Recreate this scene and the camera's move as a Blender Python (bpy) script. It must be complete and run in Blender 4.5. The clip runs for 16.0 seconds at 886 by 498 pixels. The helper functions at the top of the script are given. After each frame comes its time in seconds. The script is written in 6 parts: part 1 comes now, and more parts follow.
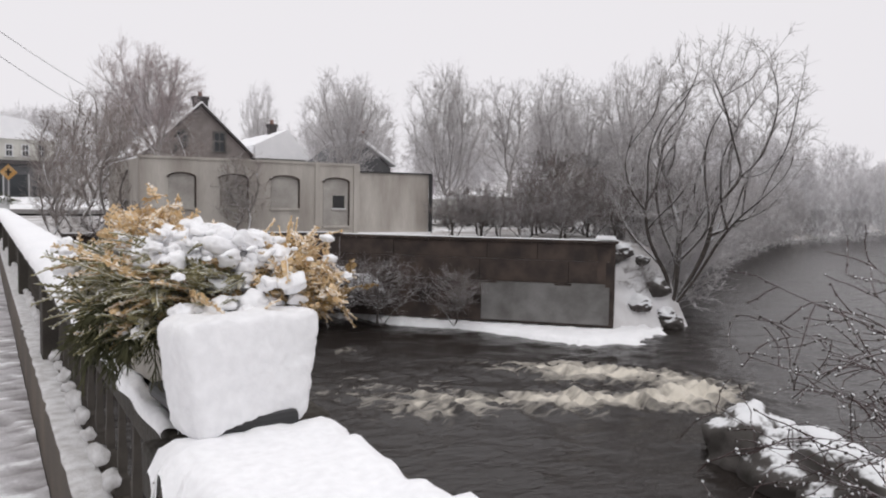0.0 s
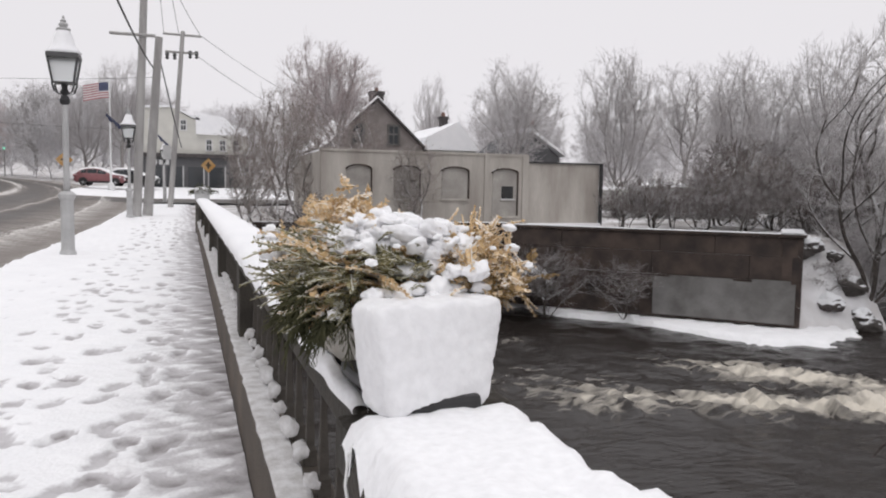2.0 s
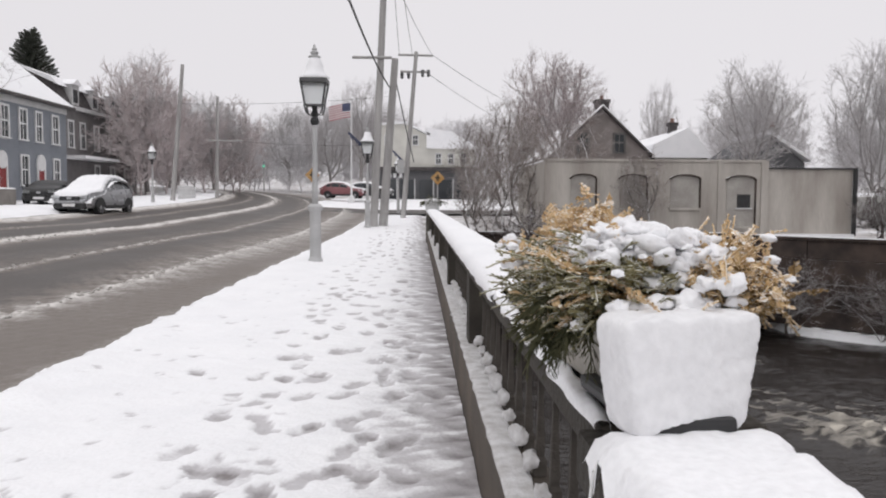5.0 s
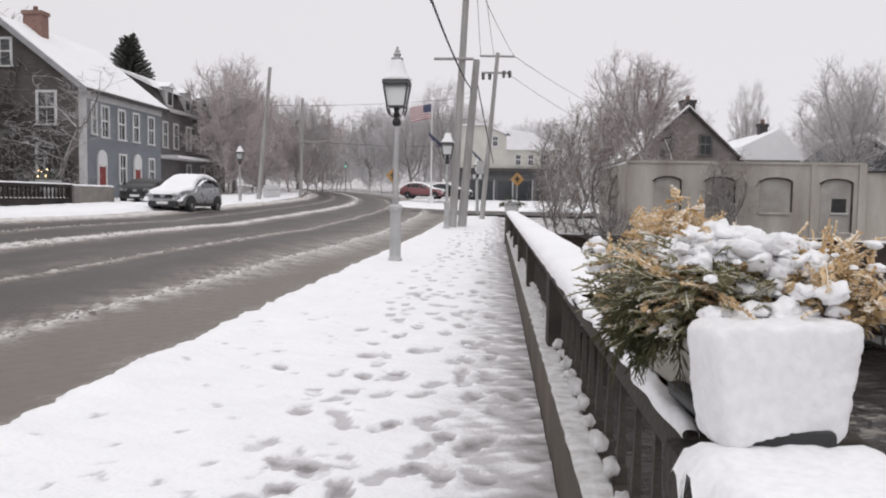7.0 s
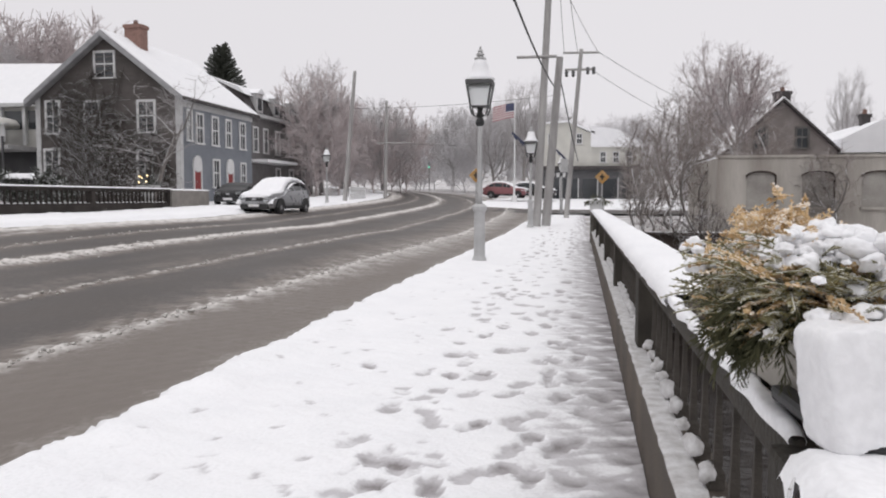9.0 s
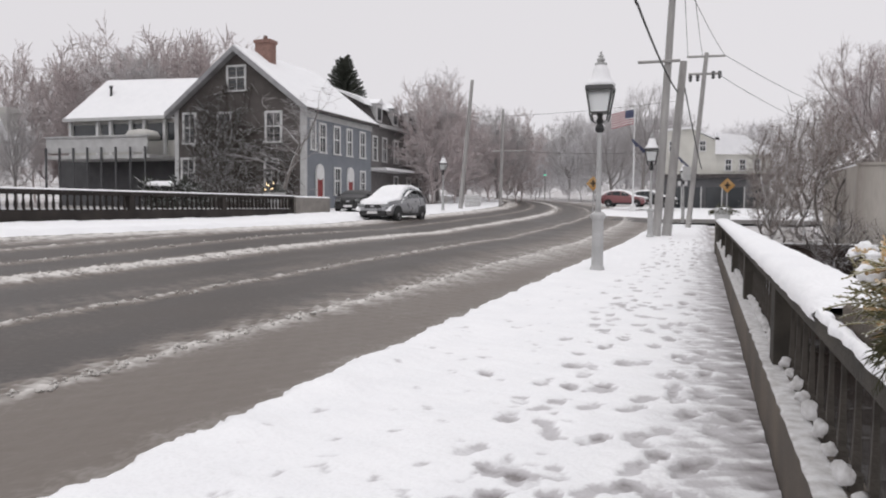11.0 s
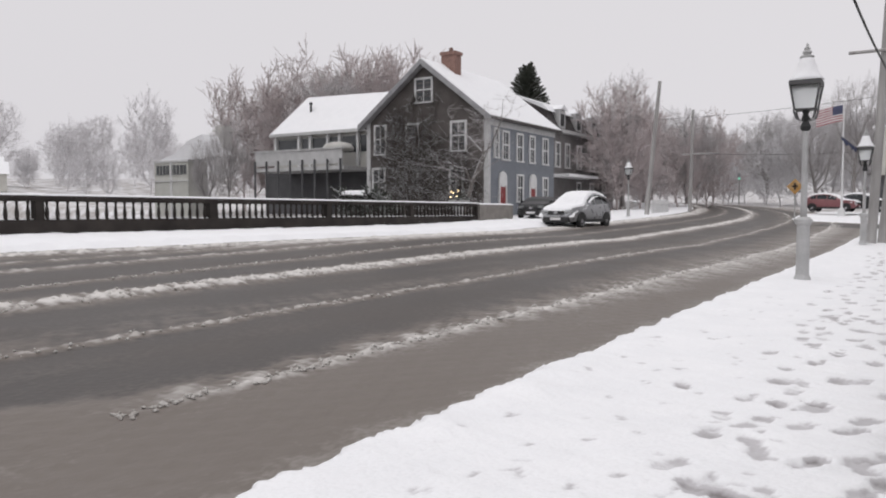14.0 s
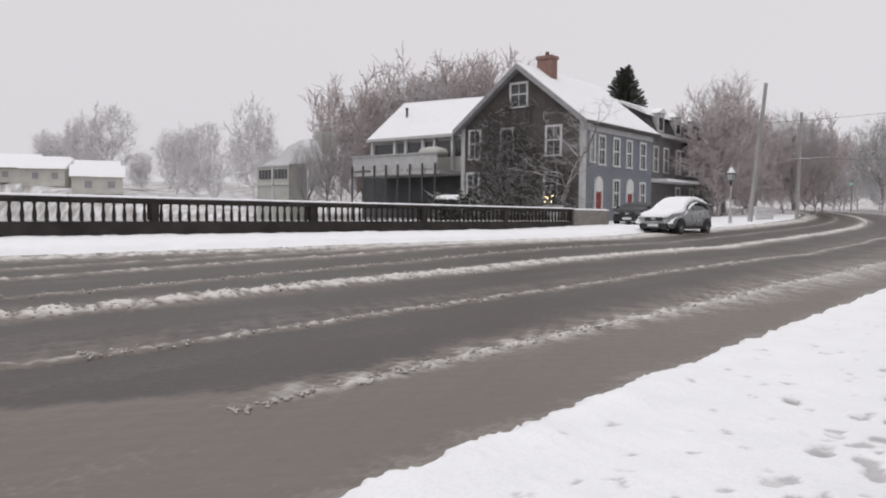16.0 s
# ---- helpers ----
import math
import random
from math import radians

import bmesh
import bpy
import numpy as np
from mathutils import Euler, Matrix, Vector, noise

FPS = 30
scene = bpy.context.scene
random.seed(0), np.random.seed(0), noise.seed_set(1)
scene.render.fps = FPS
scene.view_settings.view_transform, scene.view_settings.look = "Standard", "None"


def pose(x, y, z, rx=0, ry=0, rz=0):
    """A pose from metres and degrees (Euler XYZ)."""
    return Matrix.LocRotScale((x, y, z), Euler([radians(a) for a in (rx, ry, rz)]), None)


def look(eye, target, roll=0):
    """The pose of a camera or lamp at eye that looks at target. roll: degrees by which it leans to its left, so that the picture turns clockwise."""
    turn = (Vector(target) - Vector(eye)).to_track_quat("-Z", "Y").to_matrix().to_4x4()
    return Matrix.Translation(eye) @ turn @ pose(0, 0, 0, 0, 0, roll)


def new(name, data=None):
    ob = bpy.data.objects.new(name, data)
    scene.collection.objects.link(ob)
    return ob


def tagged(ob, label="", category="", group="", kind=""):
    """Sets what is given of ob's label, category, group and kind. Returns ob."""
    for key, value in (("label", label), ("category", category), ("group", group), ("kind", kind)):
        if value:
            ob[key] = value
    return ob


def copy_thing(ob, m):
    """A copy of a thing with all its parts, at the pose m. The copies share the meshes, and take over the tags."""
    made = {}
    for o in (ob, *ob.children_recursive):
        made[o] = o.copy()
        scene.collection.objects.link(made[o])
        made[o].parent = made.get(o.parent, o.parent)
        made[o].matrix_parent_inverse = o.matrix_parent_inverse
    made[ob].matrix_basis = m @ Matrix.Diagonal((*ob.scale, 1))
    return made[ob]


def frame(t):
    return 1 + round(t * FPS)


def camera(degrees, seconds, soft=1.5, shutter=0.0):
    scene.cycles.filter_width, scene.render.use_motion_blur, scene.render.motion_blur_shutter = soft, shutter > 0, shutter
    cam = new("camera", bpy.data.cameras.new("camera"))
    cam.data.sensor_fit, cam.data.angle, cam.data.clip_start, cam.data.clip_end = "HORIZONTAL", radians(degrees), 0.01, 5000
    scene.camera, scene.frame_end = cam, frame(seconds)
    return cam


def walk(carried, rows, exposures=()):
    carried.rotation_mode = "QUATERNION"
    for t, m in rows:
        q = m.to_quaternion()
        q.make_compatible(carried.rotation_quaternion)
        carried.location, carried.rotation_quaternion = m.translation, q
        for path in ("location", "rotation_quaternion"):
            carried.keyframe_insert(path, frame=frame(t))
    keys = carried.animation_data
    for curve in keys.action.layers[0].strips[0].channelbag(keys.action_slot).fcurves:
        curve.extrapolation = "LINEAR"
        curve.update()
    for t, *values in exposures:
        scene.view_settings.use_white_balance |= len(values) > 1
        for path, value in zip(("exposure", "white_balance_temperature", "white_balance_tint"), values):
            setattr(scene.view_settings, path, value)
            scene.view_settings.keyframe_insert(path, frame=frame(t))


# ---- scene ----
cam = camera(60.2, 16.0, soft=2.0)
EXPOSURES = ((0.0, -0.02), (4.0, -0.09), (8.0, -0.10), (13.0, -0.19), (16.0, -0.22))
PATH = [
    (0, (0.093, 0.289, 1.362), (1.122, 1.999, 1.242), 0.9),
    (0.5, (0.082, 0.277, 1.365), (1.021, 2.04, 1.252), 0.7),
    (1, (0.076, 0.289, 1.361), (0.917, 2.1, 1.244), 0.8),
    (1.5, (0.064, 0.288, 1.363), (0.791, 2.147, 1.239), 0.8),
    (2, (0.065, 0.293, 1.36), (0.699, 2.184, 1.209), 0.9),
    (2.5, (0.058, 0.302, 1.36), (0.611, 2.218, 1.207), 1.0),
    (3, (0.054, 0.308, 1.359), (0.45, 2.263, 1.215), 0.4),
    (3.5, (0.049, 0.307, 1.361), (0.341, 2.282, 1.234), 0.2),
    (4, (0.042, 0.314, 1.359), (0.251, 2.299, 1.225), 0.2),
    (6.5, (0.025, 0.318, 1.357), (-0.065, 2.312, 1.232), 0.8),
    (7, (0.02, 0.318, 1.357), (-0.117, 2.309, 1.227), 0.9),
    (7.5, (0.014, 0.309, 1.359), (-0.188, 2.294, 1.222), 0.7),
    (8, (0.011, 0.309, 1.358), (-0.24, 2.289, 1.221), 0.5),
    (8.5, (0.008, 0.307, 1.358), (-0.274, 2.282, 1.216), 0.3),
    (9, (0.001, 0.302, 1.362), (-0.352, 2.266, 1.229), 0.1),
    (11.5, (-0.075, 0.364, 1.339), (-0.804, 2.224, 1.231), 0.5),
    (12, (-0.098, 0.359, 1.331), (-0.923, 2.179, 1.23), 0.5),
    (12.5, (-0.105, 0.377, 1.314), (-1.011, 2.158, 1.218), 0.5),
    (13, (-0.119, 0.355, 1.327), (-1.092, 2.1, 1.232), 0.1),
    (13.5, (-0.121, 0.338, 1.336), (-1.143, 2.055, 1.242), 0.0),
    (14, (-0.119, 0.329, 1.335), (-1.186, 2.017, 1.238), -0.0),
    (14.5, (-0.125, 0.321, 1.333), (-1.217, 1.994, 1.234), 0.0),
    (15, (-0.125, 0.292, 1.344), (-1.262, 1.934, 1.237), 0.1),
    (15.5, (-0.127, 0.257, 1.353), (-1.31, 1.865, 1.247), 0.3),
    (16, (-0.133, 0.219, 1.358), (-1.396, 1.768, 1.271), 0.5),
]
walk(cam, [(t, look(eye, target, roll)) for t, eye, target, roll in PATH],
     exposures=EXPOSURES)

# ---- world and light ----
world = bpy.data.worlds.new("overcast")
scene.world = world
world.use_nodes = True
wn, wl = world.node_tree.nodes, world.node_tree.links
wn.clear()
w_out = wn.new("ShaderNodeOutputWorld")
w_bg = wn.new("ShaderNodeBackground")
w_sky = wn.new("ShaderNodeTexSky")
w_sky.sky_type, w_sky.sun_disc = "NISHITA", False
w_sky.sun_elevation, w_sky.sun_rotation = radians(28), radians(200)
w_grey = wn.new("ShaderNodeHueSaturation")
w_grey.inputs["Saturation"].default_value = 0.06
w_grey.inputs["Value"].default_value = 0.012
w_tc = wn.new("ShaderNodeTexCoord")
w_sep = wn.new("ShaderNodeSeparateXYZ")
w_ramp = wn.new("ShaderNodeValToRGB")
w_ramp.color_ramp.elements[0].position, w_ramp.color_ramp.elements[0].color = 0.0, (0.748, 0.726, 0.759, 1)
w_ramp.color_ramp.elements[1].position, w_ramp.color_ramp.elements[1].color = 1.0, (1.10, 1.085, 1.115, 1)
w_mid = w_ramp.color_ramp.elements.new(0.32)
w_mid.color = (0.788, 0.765, 0.794, 1)
w_add = wn.new("ShaderNodeMix")
w_add.data_type, w_add.blend_type = "RGBA", "ADD"
w_add.inputs[0].default_value = 1.0
wl.new(w_tc.outputs["Generated"], w_sep.inputs[0])
wl.new(w_sep.outputs["Z"], w_ramp.inputs[0])
wl.new(w_sky.outputs[0], w_grey.inputs["Color"])
wl.new(w_ramp.outputs[0], w_add.inputs[6])
wl.new(w_grey.outputs[0], w_add.inputs[7])
wl.new(w_add.outputs[2], w_bg.inputs[0])
w_bg.inputs[1].default_value = 1.0
wl.new(w_bg.outputs[0], w_out.inputs[0])

sun_data = bpy.data.lights.new("sun", "SUN")
sun_data.energy, sun_data.angle, sun_data.color = 0.5, radians(40), (1.0, 0.98, 0.95)
sun = new("sun", sun_data)
sun.matrix_world = look((0, 0, 60), (9, 22, 0))


# ---- materials ----
def material(name, base, rough=0.8, dark=None, scale=4.0, detail=6.0, bump=0.15, fine=40.0, metal=0.0, snow=0.0,
             random_tint=0.0, spec=0.3, stretch=(1, 1, 1), streak=0.0, transmission=0.0, attribute="", attribute_color=None, attribute_mid=None, snow_low=0.45):
    """A surface with two scales of variation: base and dark mixed by a broad noise and a fine one, a bump,
    snow that settles on faces that look up, and a tint that varies from piece to piece."""
    m = bpy.data.materials.new(name)
    m.use_nodes = True
    n, l = m.node_tree.nodes, m.node_tree.links
    bs = n["Principled BSDF"]
    bs.inputs["Metallic"].default_value = metal
    bs.inputs["Specular IOR Level"].default_value = spec
    tc, mp = n.new("ShaderNodeTexCoord"), n.new("ShaderNodeMapping")
    mp.inputs["Scale"].default_value = stretch
    l.new(tc.outputs["Object"], mp.inputs[0])
    big, small = n.new("ShaderNodeTexNoise"), n.new("ShaderNodeTexNoise")
    big.inputs["Scale"].default_value, big.inputs["Detail"].default_value = scale, detail
    small.inputs["Scale"].default_value, small.inputs["Detail"].default_value = fine, 4.0
    l.new(mp.outputs[0], big.inputs["Vector"])
    l.new(mp.outputs[0], small.inputs["Vector"])
    dark = dark or tuple(0.72 * c for c in base)
    mix = n.new("ShaderNodeMix")
    mix.data_type = "RGBA"
    rmp = n.new("ShaderNodeMapRange")
    rmp.inputs[1].default_value, rmp.inputs[2].default_value = 0.33, 0.67
    l.new(big.outputs["Fac"], rmp.inputs[0])
    l.new(rmp.outputs[0], mix.inputs[0])
    mix.inputs[6].default_value, mix.inputs[7].default_value = (*dark, 1), (*base, 1)
    mix2 = n.new("ShaderNodeMix")
    mix2.data_type, mix2.blend_type = "RGBA", "MULTIPLY"
    mix2.inputs[0].default_value = 0.35
    l.new(mix.outputs[2], mix2.inputs[6])
    r2 = n.new("ShaderNodeMapRange")
    r2.inputs[3].default_value, r2.inputs[4].default_value = 0.6, 1.3
    l.new(small.outputs["Fac"], r2.inputs[0])
    l.new(r2.outputs[0], mix2.inputs[7])
    col = mix2.outputs[2]
    if random_tint:
        oi, hs, mr = n.new("ShaderNodeObjectInfo"), n.new("ShaderNodeHueSaturation"), n.new("ShaderNodeMapRange")
        mr.inputs[3].default_value, mr.inputs[4].default_value = 1 - random_tint, 1 + random_tint
        l.new(oi.outputs["Random"], mr.inputs[0])
        l.new(mr.outputs[0], hs.inputs["Value"])
        l.new(col, hs.inputs["Color"])
        col = hs.outputs[0]
    if attribute:
        at, ma = n.new("ShaderNodeAttribute"), n.new("ShaderNodeMix")
        at.attribute_name, ma.data_type = attribute, "RGBA"
        mid, mf, lo = n.new("ShaderNodeMix"), n.new("ShaderNodeMath"), n.new("ShaderNodeMapRange")
        mid.data_type, mf.operation = "RGBA", "MULTIPLY_ADD"
        l.new(small.outputs["Fac"], mf.inputs[0])
        mf.inputs[1].default_value = 0.26
        l.new(at.outputs["Fac"], mf.inputs[2])
        hi = n.new("ShaderNodeMapRange")
        for node, a0, a1 in ((lo, 0.15, 0.34), (hi, 0.42, 0.95)):
            node.inputs[1].default_value, node.inputs[2].default_value = a0, a1
            l.new(mf.outputs[0], node.inputs[0])
        l.new(lo.outputs[0], mid.inputs[0])
        l.new(col, mid.inputs[6])
        mid.inputs[7].default_value = (*(attribute_mid or attribute_color), 1)
        l.new(hi.outputs[0], ma.inputs[0])
        l.new(mid.outputs[2], ma.inputs[6])
        ma.inputs[7].default_value = (*attribute_color, 1)
        col = ma.outputs[2]
    if snow:
        geo, sep, sm, ms, ad = (n.new("ShaderNodeNewGeometry"), n.new("ShaderNodeSeparateXYZ"), n.new("ShaderNodeMapRange"),
                                n.new("ShaderNodeMix"), n.new("ShaderNodeMath"))
        l.new(geo.outputs["Normal"], sep.inputs[0])
        ad.operation = "MULTIPLY_ADD"
        l.new(small.outputs["Fac"], ad.inputs[0])
        ad.inputs[1].default_value = 0.7
        l.new(sep.outputs["Z"], ad.inputs[2])
        sm.inputs[1].default_value, sm.inputs[2].default_value = snow_low + 0.3, snow_low + 0.5
        sm.inputs[4].default_value = snow
        l.new(ad.outputs[0], sm.inputs[0])
        ms.data_type = "RGBA"
        l.new(sm.outputs[0], ms.inputs[0])
        l.new(col, ms.inputs[6])
        ms.inputs[7].default_value = (0.84, 0.85, 0.87, 1)
        col = ms.outputs[2]
    l.new(col, bs.inputs["Base Color"])
    rr = n.new("ShaderNodeMapRange")
    rr.inputs[3].default_value, rr.inputs[4].default_value = max(0.03, rough - 0.12), min(1.0, rough + 0.12)
    l.new(big.outputs["Fac"], rr.inputs[0])
    l.new(rr.outputs[0], bs.inputs["Roughness"])
    if transmission:
        bs.inputs["Transmission Weight"].default_value = transmission
    if bump:
        bp = n.new("ShaderNodeBump")
        bp.inputs["Strength"].default_value, bp.inputs["Distance"].default_value = bump, 0.02
        l.new(small.outputs["Fac"], bp.inputs["Height"])
        l.new(bp.outputs[0], bs.inputs["Normal"])
    return m


SNOW = material("snow", (0.91, 0.91, 0.925), 0.75, (0.87, 0.872, 0.89), 2.0, bump=0.25, fine=55, spec=0.25)
SNOW_WALK = material("trodden_snow", (0.91, 0.91, 0.925), 0.72, (0.87, 0.872, 0.89), 1.6, bump=0.35, fine=38, spec=0.25,
                     attribute="thin", attribute_color=(0.20, 0.18, 0.18), attribute_mid=(0.54, 0.525, 0.54))
ROAD = material("wet_asphalt", (0.090, 0.079, 0.072), 0.5, (0.064, 0.057, 0.053), 0.7, bump=0.2, fine=22, spec=0.22,
                attribute="slush", attribute_color=(0.66, 0.635, 0.61), attribute_mid=(0.168, 0.145, 0.128), stretch=(1, 0.6, 1))
GROUND = material("snowy_ground", (0.80, 0.80, 0.82), 0.85, (0.34, 0.31, 0.29), 0.35, detail=9, bump=0.5, fine=3.0)
CONCRETE = material("old_concrete", (0.20, 0.185, 0.165), 0.85, (0.07, 0.064, 0.056), 2.2, detail=9, bump=0.45, fine=45, snow=0.75, snow_low=0.62)
PLINTH = material("stained_plinth", (0.125, 0.103, 0.082), 0.8, (0.066, 0.055, 0.046), 1.6, detail=8, bump=0.35, fine=50)
STONE = material("dark_river_wall", (0.088, 0.066, 0.056), 0.9, (0.034, 0.028, 0.026), 1.3, detail=10, bump=0.6, fine=9, snow=0.8, snow_low=0.6)
WALL_GREY = material("grey_patch", (0.21, 0.205, 0.20), 0.9, (0.11, 0.105, 0.10), 1.1, bump=0.3, fine=12)
STUCCO = material("stained_stucco", (0.52, 0.49, 0.45), 0.9, (0.33, 0.30, 0.27), 1.1, detail=10, bump=0.3, fine=14, stretch=(1, 1, 0.22))
STUCCO_DARK = material("window_infill", (0.42, 0.40, 0.37), 0.9, (0.30, 0.28, 0.26), 1.4, bump=0.3, fine=12)
RAKE = material("weathered_rake_paint", (0.40, 0.40, 0.41), 0.75, (0.31, 0.31, 0.32), 2, bump=0.1, fine=20)
IRON = material("grey_paint", (0.50, 0.50, 0.50), 0.55, (0.40, 0.40, 0.40), 3, bump=0.05, fine=30, spec=0.4)
BLACK = material("black_iron", (0.035, 0.035, 0.037), 0.5, (0.02, 0.02, 0.02), 4, bump=0.05, spec=0.4)
POLE_WOOD = material("weathered_pole", (0.44, 0.43, 0.42), 0.9, (0.31, 0.30, 0.295), 3, bump=0.4, fine=20, stretch=(1, 1, 0.15))
BARK = material("snowy_bark", (0.30, 0.28, 0.265), 0.95, (0.20, 0.18, 0.17), 6, bump=0.4, fine=30, snow=0.8, snow_low=0.25)
BARK_DARK = material("wet_bark", (0.11, 0.095, 0.085), 0.9, (0.055, 0.048, 0.044), 6, bump=0.4, fine=30, snow=0.75, snow_low=0.4)
# Bark and twig base colours paled to stand in for haze.
BARK_PALE = material("haze_paled_bark", (0.40, 0.38, 0.37), 0.95, (0.30, 0.28, 0.27), 6, bump=0.3, fine=30, snow=0.6, snow_low=0.35)
TWIG = material("haze_paled_twigs", (0.44, 0.415, 0.41), 0.95, (0.36, 0.335, 0.33), 3, bump=0.0, snow=0.4, snow_low=0.3)
TWIG_PINK = material("haze_paled_reddish_twigs", (0.46, 0.39, 0.385), 0.95, (0.38, 0.315, 0.31), 3, bump=0.0, snow=0.45, snow_low=0.3)
BRUSH_TWIG = material("dark_wet_twigs", (0.17, 0.14, 0.13), 0.9, (0.10, 0.08, 0.075), 3, bump=0.0, snow=0.45, snow_low=0.5)
TWIG_BROWN = material("brown_twigs", (0.29, 0.245, 0.225), 0.95, (0.19, 0.155, 0.14), 3, bump=0.0, snow=0.35, snow_low=0.45)
# Paler still: haze over distant trees is put into these twig colours.
HAZED_TWIG = material("hazed_twigs", (0.56, 0.535, 0.535), 0.95, (0.47, 0.445, 0.445), 0.2, bump=0.0, snow=0.35, snow_low=0.3)
HAZED_TWIG_PALE = material("heavily_hazed_twigs", (0.74, 0.72, 0.73), 0.95, (0.66, 0.64, 0.65), 0.2, bump=0.0, snow=0.5, snow_low=0.3)
HAZED_TWIG_PINK = material("hazed_reddish_twigs", (0.60, 0.53, 0.525), 0.95, (0.50, 0.43, 0.425), 0.2, bump=0.0, snow=0.35, snow_low=0.3)
CONIFER = material("dark_conifer", (0.07, 0.075, 0.06), 0.9, (0.04, 0.045, 0.035), 4, bump=0.2, snow=0.5, snow_low=0.5)
SIDING_BROWN = material("dark_weathered_siding", (0.14, 0.125, 0.12), 0.85, (0.10, 0.09, 0.085), 1.2, bump=0.2, fine=15)
SIDING_BLUE = material("grey_blue_siding", (0.24, 0.255, 0.285), 0.8, (0.20, 0.215, 0.24), 1.0, bump=0.2, fine=15)
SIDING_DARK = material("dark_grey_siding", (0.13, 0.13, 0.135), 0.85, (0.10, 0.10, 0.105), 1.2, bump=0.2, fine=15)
SIDING_CREAM = material("cream_siding", (0.66, 0.65, 0.60), 0.8, (0.57, 0.56, 0.52), 0.8, bump=0.2, fine=12)
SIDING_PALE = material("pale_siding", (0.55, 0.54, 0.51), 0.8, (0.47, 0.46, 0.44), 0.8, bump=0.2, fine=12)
TRIM = material("grey_white_trim", (0.62, 0.62, 0.62), 0.7, (0.52, 0.52, 0.52), 2, bump=0.1, fine=20)
WHITE = material("white_paint", (0.74, 0.74, 0.74), 0.6, (0.66, 0.66, 0.66), 2, bump=0.1, fine=20)
RED = material("red_door_paint", (0.30, 0.05, 0.05), 0.5, (0.22, 0.04, 0.04), 2, bump=0.1)
BRICK = material("red_brick", (0.27, 0.165, 0.14), 0.9, (0.20, 0.125, 0.105), 6, bump=0.4, fine=30, random_tint=0.2)
PANE = material("dark_glass", (0.05, 0.055, 0.06), 0.08, (0.035, 0.04, 0.045), 0.6, bump=0.0, spec=0.6)
ROOF_DARK = material("dark_shingle", (0.10, 0.09, 0.09), 0.9, (0.06, 0.055, 0.055), 3, bump=0.4)
PLANTER = material("planter_clay", (0.42, 0.40, 0.36), 0.8, (0.30, 0.28, 0.25), 5, bump=0.25, fine=40)
NEEDLE = material("olive_needles", (0.38, 0.34, 0.18), 0.7, (0.16, 0.15, 0.075), 30, bump=0.0, spec=0.25, snow=0.55, snow_low=0.5)
NEEDLE_GREEN = material("dark_green_needles", (0.105, 0.10, 0.05), 0.7, (0.045, 0.05, 0.026), 9, bump=0.0, spec=0.25)
FADED = material("faded_gold_foliage", (0.86, 0.68, 0.43), 0.8, (0.68, 0.48, 0.25), 30, bump=0.0, spec=0.2, snow=0.75, snow_low=0.45)
BROWN_LEAF = material("brown_gold_foliage", (0.46, 0.32, 0.15), 0.8, (0.27, 0.18, 0.085), 30, bump=0.0, spec=0.2, snow=0.4, snow_low=0.6)
CAR_PAINT = material("silver_grey_paint", (0.40, 0.405, 0.42), 0.3, (0.34, 0.345, 0.36), 3, metal=0.4, bump=0.0, spec=0.5)
CAR_RED = material("dark_red_paint", (0.26, 0.10, 0.11), 0.4, (0.22, 0.085, 0.09), 3, bump=0.0, spec=0.5)
RUBBER = material("tyre_rubber", (0.03, 0.03, 0.03), 0.85, (0.02, 0.02, 0.02), 6, bump=0.2)
STEEL = material("alloy_steel", (0.45, 0.45, 0.46), 0.35, (0.35, 0.35, 0.36), 6, metal=0.8, bump=0.0)
YELLOW = material("yellow_sign", (0.58, 0.38, 0.19), 0.6, (0.52, 0.28, 0.08), 3, bump=0.0)


def emitter(name, colour, strength):
    m = bpy.data.materials.new(name)
    m.use_nodes = True
    b = m.node_tree.nodes["Principled BSDF"]
    b.inputs["Base Color"].default_value = (*colour, 1)
    b.inputs["Emission Color"].default_value = (*colour, 1)
    b.inputs["Emission Strength"].default_value = strength
    return m


def glass(name, tint, rough):
    m = bpy.data.materials.new(name)
    m.use_nodes = True
    b = m.node_tree.nodes["Principled BSDF"]
    b.inputs["Base Color"].default_value = (*tint, 1)
    b.inputs["Transmission Weight"].default_value = 0.85
    b.inputs["Roughness"].default_value = rough
    return m


LANTERN_GLASS = glass("frosted_lantern_glass", (0.8, 0.82, 0.82), 0.45)
GLOW = emitter("warm_bulb", (1.0, 0.7, 0.35), 6.0)
GREEN_GLOW = emitter("green_signal", (0.15, 0.75, 0.5), 0.9)


